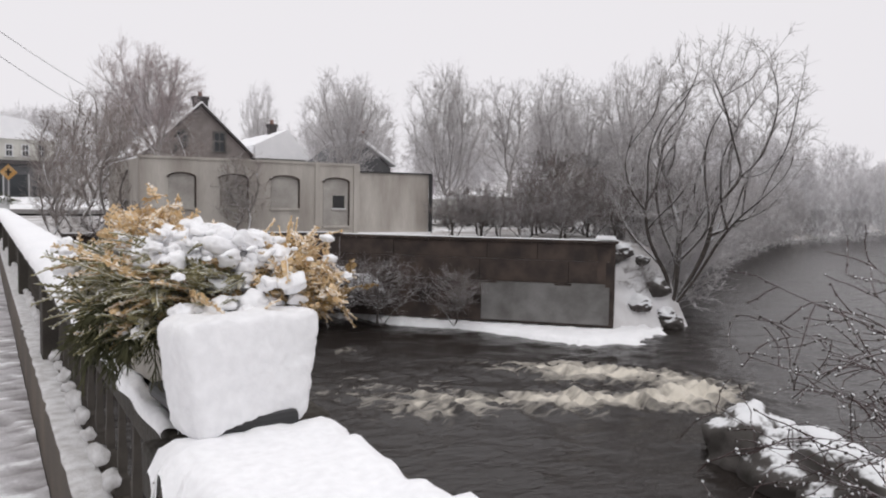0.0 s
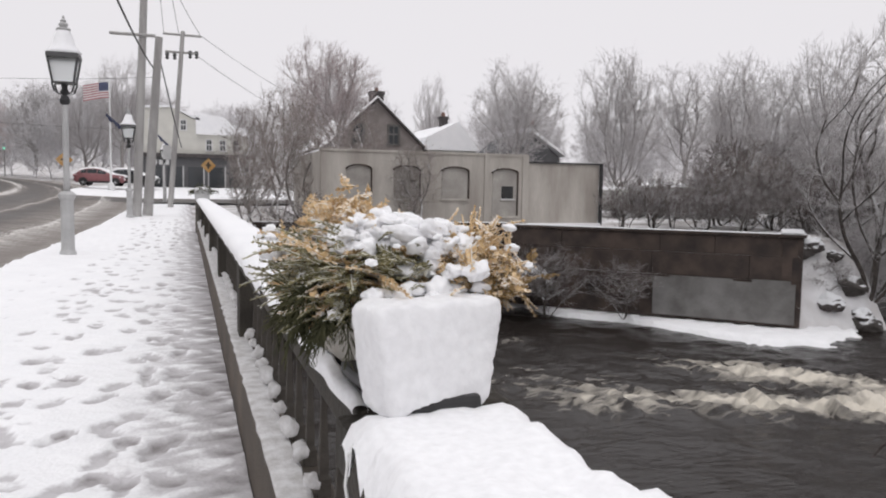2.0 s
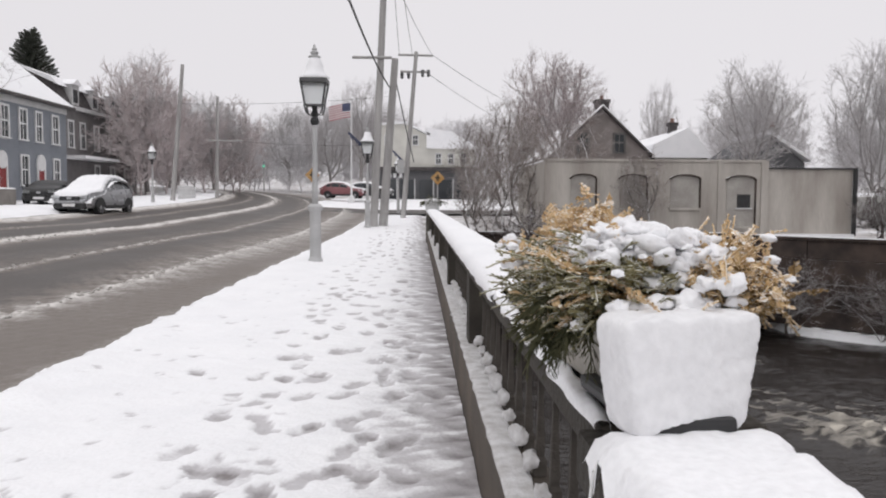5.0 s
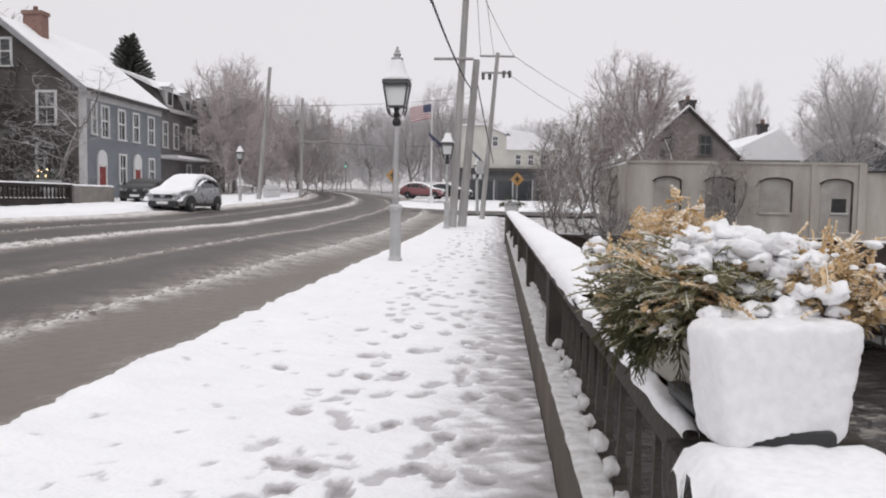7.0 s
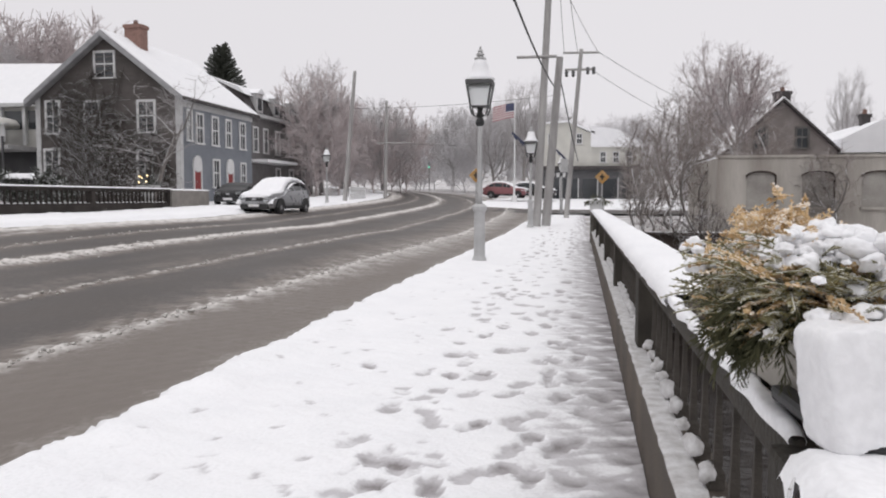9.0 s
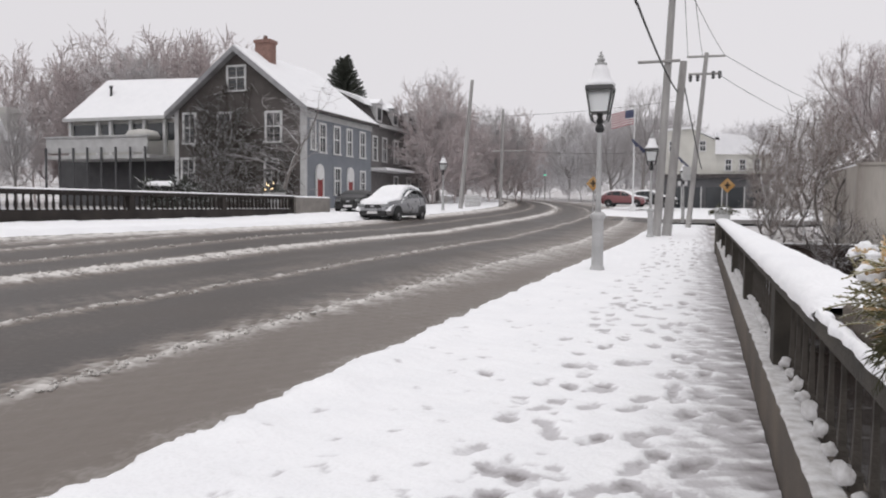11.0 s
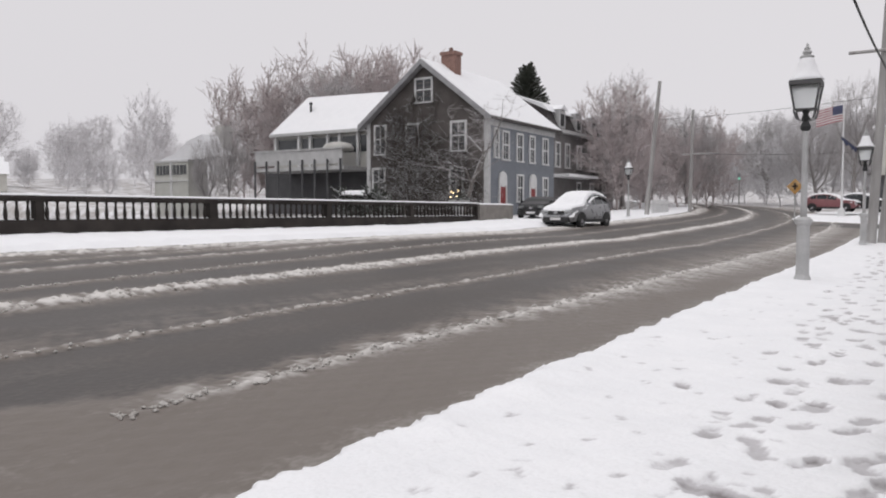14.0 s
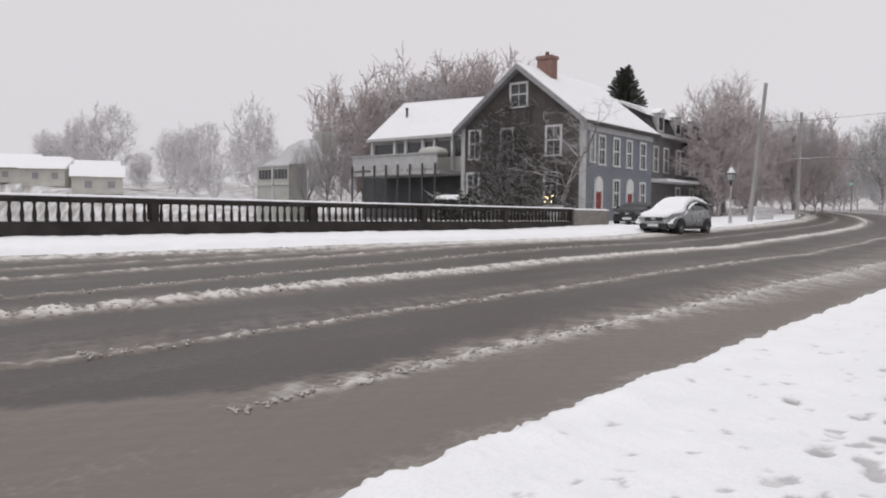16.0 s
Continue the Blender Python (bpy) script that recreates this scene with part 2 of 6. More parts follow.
def river_material():
    m = bpy.data.materials.new("river_water")
    m.use_nodes = True
    n, l = m.node_tree.nodes, m.node_tree.links
    b = n["Principled BSDF"]
    at, mx, tc, ns, mp = (n.new("ShaderNodeAttribute"), n.new("ShaderNodeMix"), n.new("ShaderNodeTexCoord"),
                          n.new("ShaderNodeTexNoise"), n.new("ShaderNodeMapping"))
    at.attribute_name, mx.data_type = "foam", "RGBA"
    mp.inputs["Scale"].default_value = (0.8, 1.5, 1)
    mp.inputs["Rotation"].default_value = (0, 0, radians(-38))
    l.new(tc.outputs["Object"], mp.inputs[0])
    l.new(mp.outputs[0], ns.inputs["Vector"])
    ns.inputs["Scale"].default_value, ns.inputs["Detail"].default_value, ns.inputs["Distortion"].default_value = 1.5, 12, 1.6
    sm = n.new("ShaderNodeMath")
    sm.operation = "MULTIPLY_ADD"
    l.new(ns.outputs["Fac"], sm.inputs[0])
    sm.inputs[1].default_value = 1.7
    su = n.new("ShaderNodeMath")
    su.operation = "SUBTRACT"
    l.new(at.outputs["Fac"], su.inputs[0])
    su.inputs[1].default_value = 1.08
    l.new(su.outputs[0], sm.inputs[2])
    rm = n.new("ShaderNodeMapRange")
    rm.inputs[1].default_value, rm.inputs[2].default_value = 0.12, 0.95
    l.new(sm.outputs[0], rm.inputs[0])
    l.new(rm.outputs[0], mx.inputs[0])
    mx.inputs[6].default_value, mx.inputs[7].default_value = (0.022, 0.018, 0.016, 1), (0.62, 0.575, 0.50, 1)
    l.new(mx.outputs[2], b.inputs["Base Color"])
    rr = n.new("ShaderNodeMapRange")
    rr.inputs[3].default_value, rr.inputs[4].default_value = 0.2, 0.8
    l.new(rm.outputs[0], rr.inputs[0])
    l.new(rr.outputs[0], b.inputs["Roughness"])
    b.inputs["IOR"].default_value = 1.33
    bp, n2 = n.new("ShaderNodeBump"), n.new("ShaderNodeTexNoise")
    n2.inputs["Scale"].default_value, n2.inputs["Detail"].default_value = 3.5, 6
    l.new(mp.outputs[0], n2.inputs["Vector"])
    bp.inputs["Strength"].default_value, bp.inputs["Distance"].default_value = 0.6, 0.10
    l.new(n2.outputs["Fac"], bp.inputs["Height"])
    l.new(bp.outputs[0], b.inputs["Normal"])
    return m


WATER = river_material()


# ---- building helpers ----
def link_mesh(name, verts, faces, mat, parent=None, smooth=False):
    me = bpy.data.meshes.new(name)
    me.from_pydata([tuple(v) for v in verts], [], [tuple(f) for f in faces])
    me.materials.append(mat)
    if smooth:
        me.shade_smooth()
    ob = new(name, me)
    ob.parent = parent
    return ob


def part(name, bm, mat, parent=None, label="", smooth=False):
    bmesh.ops.recalc_face_normals(bm, faces=bm.faces)
    me = bpy.data.meshes.new(name)
    bm.to_mesh(me)
    bm.free()
    me.materials.append(mat)
    if smooth:
        me.shade_smooth()
    ob = new(name, me)
    ob.parent = parent
    return tagged(ob, label)


def thing(name, x, y, z, label, category, group="", rz=0.0, kind=""):
    e = new(name)
    e.empty_display_size = 0.2
    e.matrix_basis = pose(x, y, z, 0, 0, rz)
    return tagged(e, label, category, group, kind)


def box(bm, x0, x1, y0, y1, z0, z1, bevel=0.0, taper=1.0):
    r = bmesh.ops.create_cube(bm, size=1.0)
    vs = r["verts"]
    for v in vs:
        k = taper if v.co.z < 0 else 1.0
        v.co = Vector(((x0 + x1) / 2 + v.co.x * (x1 - x0) * k, (y0 + y1) / 2 + v.co.y * (y1 - y0) * k, z0 if v.co.z < 0 else z1))
    if bevel:
        es = list({e for v in vs for e in v.link_edges})
        bmesh.ops.bevel(bm, geom=es, offset=bevel, segments=2, affect="EDGES", profile=0.6)
    return bm


def boxes(*rows, bevel=0.0):
    bm = bmesh.new()
    for r in rows:
        box(bm, *r, bevel=bevel)
    return bm


def lathe(profile, sides=16, cx=0.0, cy=0.0):
    """A turned shape from rows of radius and height."""
    bm = bmesh.new()
    rings = []
    for r, z in profile:
        rings.append([bm.verts.new((cx + r * math.cos(2 * math.pi * k / sides), cy + r * math.sin(2 * math.pi * k / sides), z)) for k in range(sides)])
    for a, b in zip(rings, rings[1:]):
        for k in range(sides):
            bm.faces.new((a[k], a[(k + 1) % sides], b[(k + 1) % sides], b[k]))
    bm.faces.new(rings[0])
    bm.faces.new(rings[-1])
    return bm


def prism(points, y0, y1, axis="y"):
    """An outline in x and z drawn out along y (or in y and z along x)."""
    bm = bmesh.new()
    put = (lambda p, d: (p[0], d, p[1])) if axis == "y" else (lambda p, d: (d, p[0], p[1]))
    a = [bm.verts.new(put(p, y0)) for p in points]
    b = [bm.verts.new(put(p, y1)) for p in points]
    bm.faces.new(a)
    bm.faces.new(b)
    for k in range(len(a)):
        bm.faces.new((a[k], a[(k + 1) % len(a)], b[(k + 1) % len(a)], b[k]))
    return bm


def tubes(segments, sides=4):
    """Vertices and faces of tapered tubes, from rows of start, end and both radii."""
    p0 = np.array([s[0] for s in segments], float)
    p1 = np.array([s[1] for s in segments], float)
    r0 = np.array([s[2] for s in segments], float)[:, None]
    r1 = np.array([s[3] for s in segments], float)[:, None]
    d = p1 - p0
    d /= np.linalg.norm(d, axis=1, keepdims=True) + 1e-9
    up = np.where(np.abs(d[:, 2:3]) > 0.9, [[1.0, 0, 0]], [[0, 0, 1.0]])
    u = np.cross(d, up)
    u /= np.linalg.norm(u, axis=1, keepdims=True) + 1e-9
    v = np.cross(d, u)
    rings = []
    for k in range(sides):
        a = 2 * math.pi * k / sides
        o = math.cos(a) * u + math.sin(a) * v
        rings += [p0 + r0 * o, p1 + r1 * o]
    verts = np.stack(rings, 1).reshape(-1, 3)
    base = np.arange(len(segments)) * 2 * sides
    faces = np.concatenate([np.stack([base + 2 * k, base + 2 * ((k + 1) % sides), base + 2 * ((k + 1) % sides) + 1, base + 2 * k + 1], 1) for k in range(sides)])
    return verts, faces


def fast_mesh(name, verts, faces, mat, parent=None, smooth=False):
    """A mesh of quads from arrays."""
    me = bpy.data.meshes.new(name)
    me.vertices.add(len(verts))
    me.vertices.foreach_set("co", np.ascontiguousarray(verts, dtype=np.float32).ravel())
    me.loops.add(faces.size)
    me.loops.foreach_set("vertex_index", np.ascontiguousarray(faces, dtype=np.int32).ravel())
    me.polygons.add(len(faces))
    me.polygons.foreach_set("loop_start", np.arange(len(faces), dtype=np.int32) * faces.shape[1])
    me.update(calc_edges=True)
    me.materials.append(mat)
    if smooth:
        me.shade_smooth()
    ob = new(name, me)
    ob.parent = parent
    return ob


def sheet(name, xs, ys, height, mat, smooth=True, warp=None):
    """A height field over a grid; warp shifts x along y."""
    gx, gy = np.meshgrid(xs, ys)
    if warp is not None:
        gx = gx + warp(gx, gy)
    gz = height(gx, gy)
    verts = np.stack([gx, gy, gz], -1).reshape(-1, 3)
    nx, ny = len(xs), len(ys)
    i = (np.arange(ny - 1)[:, None] * nx + np.arange(nx - 1)[None]).ravel()
    faces = np.stack([i, i + 1, i + 1 + nx, i + nx], 1)
    ob = fast_mesh(name, verts, faces, mat, smooth=smooth)
    return ob, gx, gy


def attribute(ob, name, values):
    a = ob.data.attributes.new(name, "FLOAT", "POINT")
    a.data.foreach_set("value", np.ascontiguousarray(values, dtype=np.float32).ravel())


def lumps(x, y, scale, seed=0):
    """Cheap smooth noise on arrays, between about -1 and 1."""
    rng = np.random.RandomState(seed)
    out = np.zeros_like(x)
    for _ in range(7):
        a, f, p = rng.uniform(0, 6.283), rng.uniform(0.6, 1.9) / scale, rng.uniform(0, 6.283)
        out += np.sin((np.cos(a) * x + np.sin(a) * y) * f * 6.283 + p)
    return out / 4.0


def smooth(a, b, v):
    k = np.clip((v - a) / (b - a), 0, 1)
    return k * k * (3 - 2 * k)


# ---- the lie of the land ----
def bend(y):
    """How far the road has curved to the left at y."""
    return -0.0028 * np.clip(y - 40, 0, 140) ** 2


def climb(y):
    return 0.02 * np.clip(y - 30, 0, 40) + 0.028 * np.clip(y - 70, 0, 160)


def road_z(x, y):
    return -0.12 + 0.048 * np.clip(-(x - bend(y)) - 2.9, 0, 18.5) + climb(y)


def bank_north(x):
    return np.interp(x, (-400, -120, -70, -45, -22, 0.7, 12.0, 19.2, 20.5, 23.4, 25, 29, 40, 90, 160, 400),
                     (95, 70, 52, 42, 42, 28.5, 28.1, 20.6, 19.2, 19.0, 22.4, 27.0, 34, 62, 90, 120))


def bank_south(x):
    return np.interp(x, (-400, -60, -22, 0.7, 3, 5, 9, 13, 30, 100, 400), (-90, -30, -16, -9, 0, 4.2, 5.0, 7, -2, -30, -60))


def ground_z(x, y):
    high_n = road_z(x, y) - 0.12 + np.where(x > 1.5, 0.02, 0) + 0.06 * lumps(x, y, 7, 3)
    high_n = high_n + 9 * smooth(110, 260, -x) + 6 * smooth(150, 400, x) + 10 * smooth(180, 500, y)
    high_s = -2.4 + 2.2 * smooth(0, 12, bank_south(x) - y) + 0.12 * lumps(x, y, 3, 5)
    n = smooth(0.0, 1.0, (y - bank_north(x)) / (0.75 + 2.5 * smooth(19.6, 20.4, x) + 5 * smooth(22, 34, x) + 5 * smooth(24, 40, -x)))
    s = smooth(-0.8, 1.0, bank_south(x) - y)
    return -4.4 + n * (high_n + 4.4) + s * (high_s + 4.4)


def spread(*rows):
    """Grid lines from rows of start, end and step."""
    out = []
    for a, b, d in rows:
        out.append(np.arange(a, b, d))
    return np.unique(np.round(np.concatenate(out), 4))


gx_lines = spread((-1600, -400, 150), (-400, -80, 16), (-80, -22, 2.5), (-22, 2, 1.0), (2, 30, 0.7), (30, 100, 4), (100, 400, 20), (400, 1700, 150))
gy_lines = spread((-1600, -200, 200), (-200, -30, 17), (-30, 15, 1.2), (15, 45, 0.7), (45, 140, 3), (140, 400, 20), (400, 1700, 150))
ground, _, _ = sheet("ground", gx_lines, gy_lines, ground_z, GROUND)
tagged(ground, "snow-covered river banks and ground with bare patches", "ground", kind="structure")

# ---- river ----
wx_lines = spread((-900, -60, 60), (-60, 2, 3), (2, 26, 0.13), (26, 60, 1.2), (60, 1000, 60))
wy_lines = spread((-900, -60, 60), (-60, 2, 3), (2, 30, 0.13), (30, 70, 1.5), (70, 1000, 60))


def rapid(x, y):
    """How much the water breaks: a tongue of white water that runs across the stream, and smaller patches."""
    a = 1.2 * np.exp(-((x - 14.4) / 2.2) ** 2 - ((y - 15.4 + 0.85 * (x - 14.4)) / 1.5) ** 2) + 1.3 * np.exp(-((x - 14.6) / 1.1) ** 2 - ((y - 12.6) / 0.7) ** 2)
    b = 1.15 * np.exp(-((x - 12.4) / 2.6) ** 2 - ((y - 13.2 + 0.55 * (x - 12.4)) / 0.9) ** 2)
    c = 0.55 * np.exp(-((x - 8.6) / 1.2) ** 2 - ((y - 14.6) / 0.8) ** 2)
    d = 0.45 * np.exp(-((x - 9.6) / 0.9) ** 2 - ((y - 21.6) / 0.6) ** 2)
    e = 0.35 * np.exp(-((x - 8.2) / 3.4) ** 2 - ((y - 16.6 + 0.5 * (x - 8)) / 2.4) ** 2)
    return a + b + c + d + e


def water_z(x, y):
    r = rapid(x, y)
    near = smooth(60, 20, np.hypot(x - 10, y - 15))
    fine = lumps(x * 1.0 + 0.6 * y, y, 1.6, 11) * 0.03 + lumps(x, y * 1.4, 0.7, 12) * 0.012
    return -3.2 + near * (fine + r * (0.12 + 0.15 * lumps(x, y, 1.1, 13) + 0.09 * lumps(x, y, 0.5, 14)))


water, ax_, ay_ = sheet("water", wx_lines, wy_lines, water_z, WATER)
attribute(water, "foam", np.clip(rapid(ax_, ay_) * (0.85 + 0.35 * lumps(ax_ + ay_, 2.2 * (ay_ + 0.7 * ax_), 1.5, 21)), 0, 1.2))
tagged(water, "dark river with a tongue of pale foaming rapids", "river", kind="structure")

# ---- bridge deck, road and walks ----
bm = boxes((-21.6, 0.66, -40, 42, -1.25, -0.42))
deck = tagged(part("bridge_deck", bm, CONCRETE), "concrete deck of the road bridge over the river", "bridge", kind="structure")

CURB_NEAR, CURB_FAR = -2.95, -15.7
RIDGES = ((-4.6, 0.07, 0.36, 0.0, 0.0), (-4.78, 0.2, 0.36, 0.0, 0.055), (-6.85, 0.10, 0.5, 0.03, 0.004), (-7.3, 0.4, 0.12, 0.03, 0.01), (-9.3, 0.32, 0.95, 0.065, 0.006),
          (-10.6, 0.13, 0.42, 0.13, 0.006), (-12.4, 0.2, 0.5, 0.13, 0.01), (-13.6, 0.2, 0.4, 0.1, 0.01), (-15.2, 0.5, 0.8, 0.0, 0.0))


def slush(x, y):
    """How much slush lies on the road: ridges between the wheel tracks, and a soft film over the lane beside the walk."""
    u = x - bend(y)
    wob = 0.10 * lumps(x * 0, y, 9, 31) + 0.05 * lumps(x, y, 1.1, 32)
    s = np.zeros_like(x)
    for c, w, k, drift, widen in RIDGES:
        far = np.clip(y - 5, 0, 16)
        fade = smooth(3.0, 4.9, y) if c > -5 else 1.0
        s += fade * k * np.exp(-(((u - c + drift * far) + wob) / (w + widen * far)) ** 2) * np.clip(0.8 + 0.45 * lumps(x, y, 0.7, int(-c * 10)) + 0.55 * lumps(x, y, 0.22, int(-c * 7)) + 0.35 * lumps(x, y, 0.11, int(-c * 5)), 0.05, 1.5)
    s += 0.24 * smooth(-4.88, -4.48, u + wob + 0.4 * np.clip(4.6 - y, 0, 4) + 0.08 * lumps(x, y, 0.7, 36))
    s += 0.12 * smooth(-3.35, -2.95, u + 0.1 * lumps(x, y, 0.5, 8))
    s += 0.06 * np.clip(lumps(x, y * 0.4, 1.7, 33), 0, 1)
    return np.clip(s, 0, 1)


def road_surface(x, y):
    return road_z(x, y) + 0.055 * slush(x, y) * (1 + 0.45 * lumps(x, y, 0.22, 41) + 0.3 * lumps(x, y, 0.12, 42))


rx_lines = spread((-15.9, -10.6, 0.10), (-10.6, -2.7, 0.05))
ry_lines = spread((-14, 1.5, 0.5), (1.5, 15, 0.05), (15, 30, 0.12), (30, 60, 0.4), (60, 182, 2.0))
road, ax_, ay_ = sheet("road", rx_lines, ry_lines, road_surface, ROAD, warp=lambda x, y: bend(y))
attribute(road, "slush", slush(ax_, ay_))
tagged(road, "wet grey road with ridges of slush between wheel tracks", "road", kind="structure")



def clods(count, seed, mat, label):
    """Crumbs of snow thrown up along the ridges of slush."""
    rr = np.random.RandomState(seed)
    rows = []
    for k in range(count):
        c, w, kk, drift, widen = RIDGES[(0, 0, 2, 4, 5, 4)[k % 6]]
        y = 3.4 + 22 * rr.uniform(0, 1) ** 1.6
        far = min(max(y - 5, 0), 16)
        x = c - drift * far + rr.normal(0, 0.6 * w + 0.5 * widen * far) - 0.1 * float(lumps(np.zeros(1), np.array([y]), 9, 31)[0])
        rows.append((x, y, 0.0, rr.uniform(0.006, 0.024) * (1 + y / 30), rr.uniform(0, 3)))
    ground_at = road_surface(np.array([q[0] for q in rows]), np.array([q[1] for q in rows]))
    rows = [(x, y, float(z), q, a) for (x, y, _, q, a), z in zip(rows, ground_at)]
    ball = np.array([(0, 0, 1), (1, 0, 0.1), (0.2, 1, 0), (-1, 0.1, 0.1), (-0.1, -1, 0), (0, 0, -0.8)])
    tri = np.array([(0, 1, 2, 2), (0, 2, 3, 3), (0, 3, 4, 4), (0, 4, 1, 1), (5, 2, 1, 1), (5, 3, 2, 2), (5, 4, 3, 3), (5, 1, 4, 4)])[:, :3]
    vs, fs = [], []
    for i, (x, y, z, q, a) in enumerate(rows):
        m = ball * q * np.array([1.2, 1.0, 0.8]) * rr.uniform(0.7, 1.3, (6, 1))
        vs.append(np.stack([m[:, 0] * math.cos(a) - m[:, 1] * math.sin(a) + x, m[:, 0] * math.sin(a) + m[:, 1] * math.cos(a) + y, m[:, 2] + z + 0.3 * q], 1))
        fs.append(tri + 6 * i)
    return tagged(fast_mesh("slush_crumbs", np.concatenate(vs), np.concatenate(fs), mat, smooth=True), label, "slush", kind="stuff")


SLUSH = material("dirty_slush", (0.66, 0.64, 0.62), 0.7, (0.36, 0.335, 0.31), 5.0, bump=0.3, fine=60)
clods(1300, 6, SLUSH, "crumbs of dirty slush along the wheel tracks")

FEET = ((-1.20, 5.09), (-0.92, 4.06), (-0.62, 4.76), (-0.96, 6.03), (-0.11, 4.43), (-0.38, 4.07), (-0.91, 7.77), (-1.07, 6.77), (-0.68, 7.04),
        (-0.46, 5.52), (-1.69, 6.31), (-1.19, 6.09), (-1.07, 4.12), (-0.68, 3.75), (-0.98, 3.73), (-0.20, 5.90), (-0.26, 4.60), (-0.75, 6.17))
rng = np.random.RandomState(4)
STEPS = [(x, y, rng.normal(0, 0.5), 1.0) for x, y in FEET]
for lane, y_from in ((-0.95, 8.3), (-0.45, 6.6), (-0.15, 3.4), (-1.25, 7.4)):
    yy, side = y_from, 1
    while yy < 34:
        STEPS.append((lane + 0.11 * side + rng.normal(0, 0.08), yy, rng.normal(0, 0.3), rng.uniform(0.5, 0.9)))
        yy, side = yy + rng.uniform(0.4, 0.75), -side
for _ in range(70):
    STEPS.append((rng.uniform(-1.3, 0.2), 2.6 + 9 * rng.uniform(0, 1) ** 1.3, rng.uniform(-0.6, 0.6), rng.uniform(0.42, 0.62)))
for _ in range(120):
    STEPS.append((rng.uniform(-2.6, -0.6), 3.2 + 12 * rng.uniform(0, 1) ** 1.5, rng.uniform(0, 3), rng.uniform(0.25, 0.4)))


def treads(x, y):
    """The depth of trodden prints, and of small kicked-up clods."""
    d, rim = np.zeros_like(x), np.zeros_like(x)
    for sx, sy, a, k in STEPS:
        near = (np.abs(x - sx) < 0.5) & (np.abs(y - sy) < 0.5)
        if not near.any():
            continue
        px, py = x[near] - sx, y[near] - sy
        u, v = np.cos(a) * px + np.sin(a) * py, -np.sin(a) * px + np.cos(a) * py
        size = 1.0 if k > 0.4 else 0.38
        q = np.sqrt((u / (0.06 * size)) ** 2 + (v / (0.135 * size)) ** 2) + 0.16 * np.sin(v * 40 + sx * 9) + 0.12 * lumps(px + sx, py + sy, 0.11, 77)
        d[near] = np.maximum(d[near], k * smooth(1.12, 0.88, q))
        rim[near] = np.maximum(rim[near], k * np.exp(-((q - 1.5) / 0.3) ** 2))
    return d, rim


def worn(x, y):
    """The strip beside the railing where the snow is thin."""
    return smooth(-0.75, 0.15, x + 0.25 * lumps(x, y, 1.3, 51)) * np.clip(0.55 + 0.45 * lumps(x, y * 1.6, 0.5, 52) + 0.45 * lumps(x * 0.5, y * 1.5, 0.16, 53), 0, 1)


def walk_surface(x, y):
    d, rim = treads(x, y)
    edge = smooth(-2.83, -2.93, x - bend(y) + 0.05 * lumps(x, y, 0.6, 61) + 0.035 * lumps(x, y, 0.25, 62) + 0.02 * lumps(x, y, 0.1, 67))
    z = 0.03 * lumps(x, y, 2.3, 63) * 0.35 + 0.008 * lumps(x, y, 0.4, 64) + 0.005 * lumps(x, y, 0.16, 65)
    z = z - 0.03 * d + 0.008 * rim - 0.012 * worn(x, y) + 0.05 * np.exp(-((x + 2.6) / 0.25) ** 2) * (0.5 + 0.5 * lumps(x, y, 0.8, 66))
    return z - edge * 0.2 + climb(y) * 0.6


sx_lines = spread((-3.12, 0.36, 0.03))
sy_lines = spread((-14, 2.0, 0.5), (2.0, 9.0, 0.032), (9.0, 18, 0.08), (18, 60, 0.35))
pavement, ax_, ay_ = sheet("pavement_near", sx_lines, sy_lines, walk_surface, SNOW_WALK, warp=lambda x, y: 0.25 * bend(y))
d_, r_ = treads(ax_, ay_)
attribute(pavement, "thin", np.clip(0.62 * d_ * (0.7 + 0.6 * lumps(ax_, ay_, 0.3, 71)) + (0.33 * smooth(-0.7, 0.2, ax_) + 0.40 * smooth(0.05, 0.3, ax_)) * worn(ax_, ay_), 0, 0.75))
tagged(pavement, "pavement under trodden snow with footprints along the railing", "pavement", kind="structure")
bm = boxes((-2.92, 0.34, -14, 42, -0.42, -0.07))
tagged(part("pavement_slab", bm, CONCRETE), "concrete slab under the snowy pavement", "pavement", kind="structure")


def far_walk(x, y):
    u = x - bend(y)
    edge = smooth(-16.5, -15.6, u + 0.3 * lumps(x, y * 0.6, 2.4, 81) + 0.2 * lumps(x, y, 0.6, 82))
    return road_z(np.full_like(x, -15.9) + bend(y), y) + 0.16 + 0.012 * (-15.9 - u) + 0.03 * lumps(x, y, 1.4, 83) + 0.02 * lumps(x, y, 0.4, 84) - edge * 0.24


fx_lines = spread((-22.0, -14.8, 0.14))
fy_lines = spread((-14, 2, 0.8), (2, 50, 0.2), (50, 182, 2.5))
pavement_far, _, _ = sheet("pavement_far", fx_lines, fy_lines, far_walk, SNOW, warp=lambda x, y: bend(y))
tagged(pavement_far, "snow-covered far pavement with ploughed edge", "pavement", kind="structure")


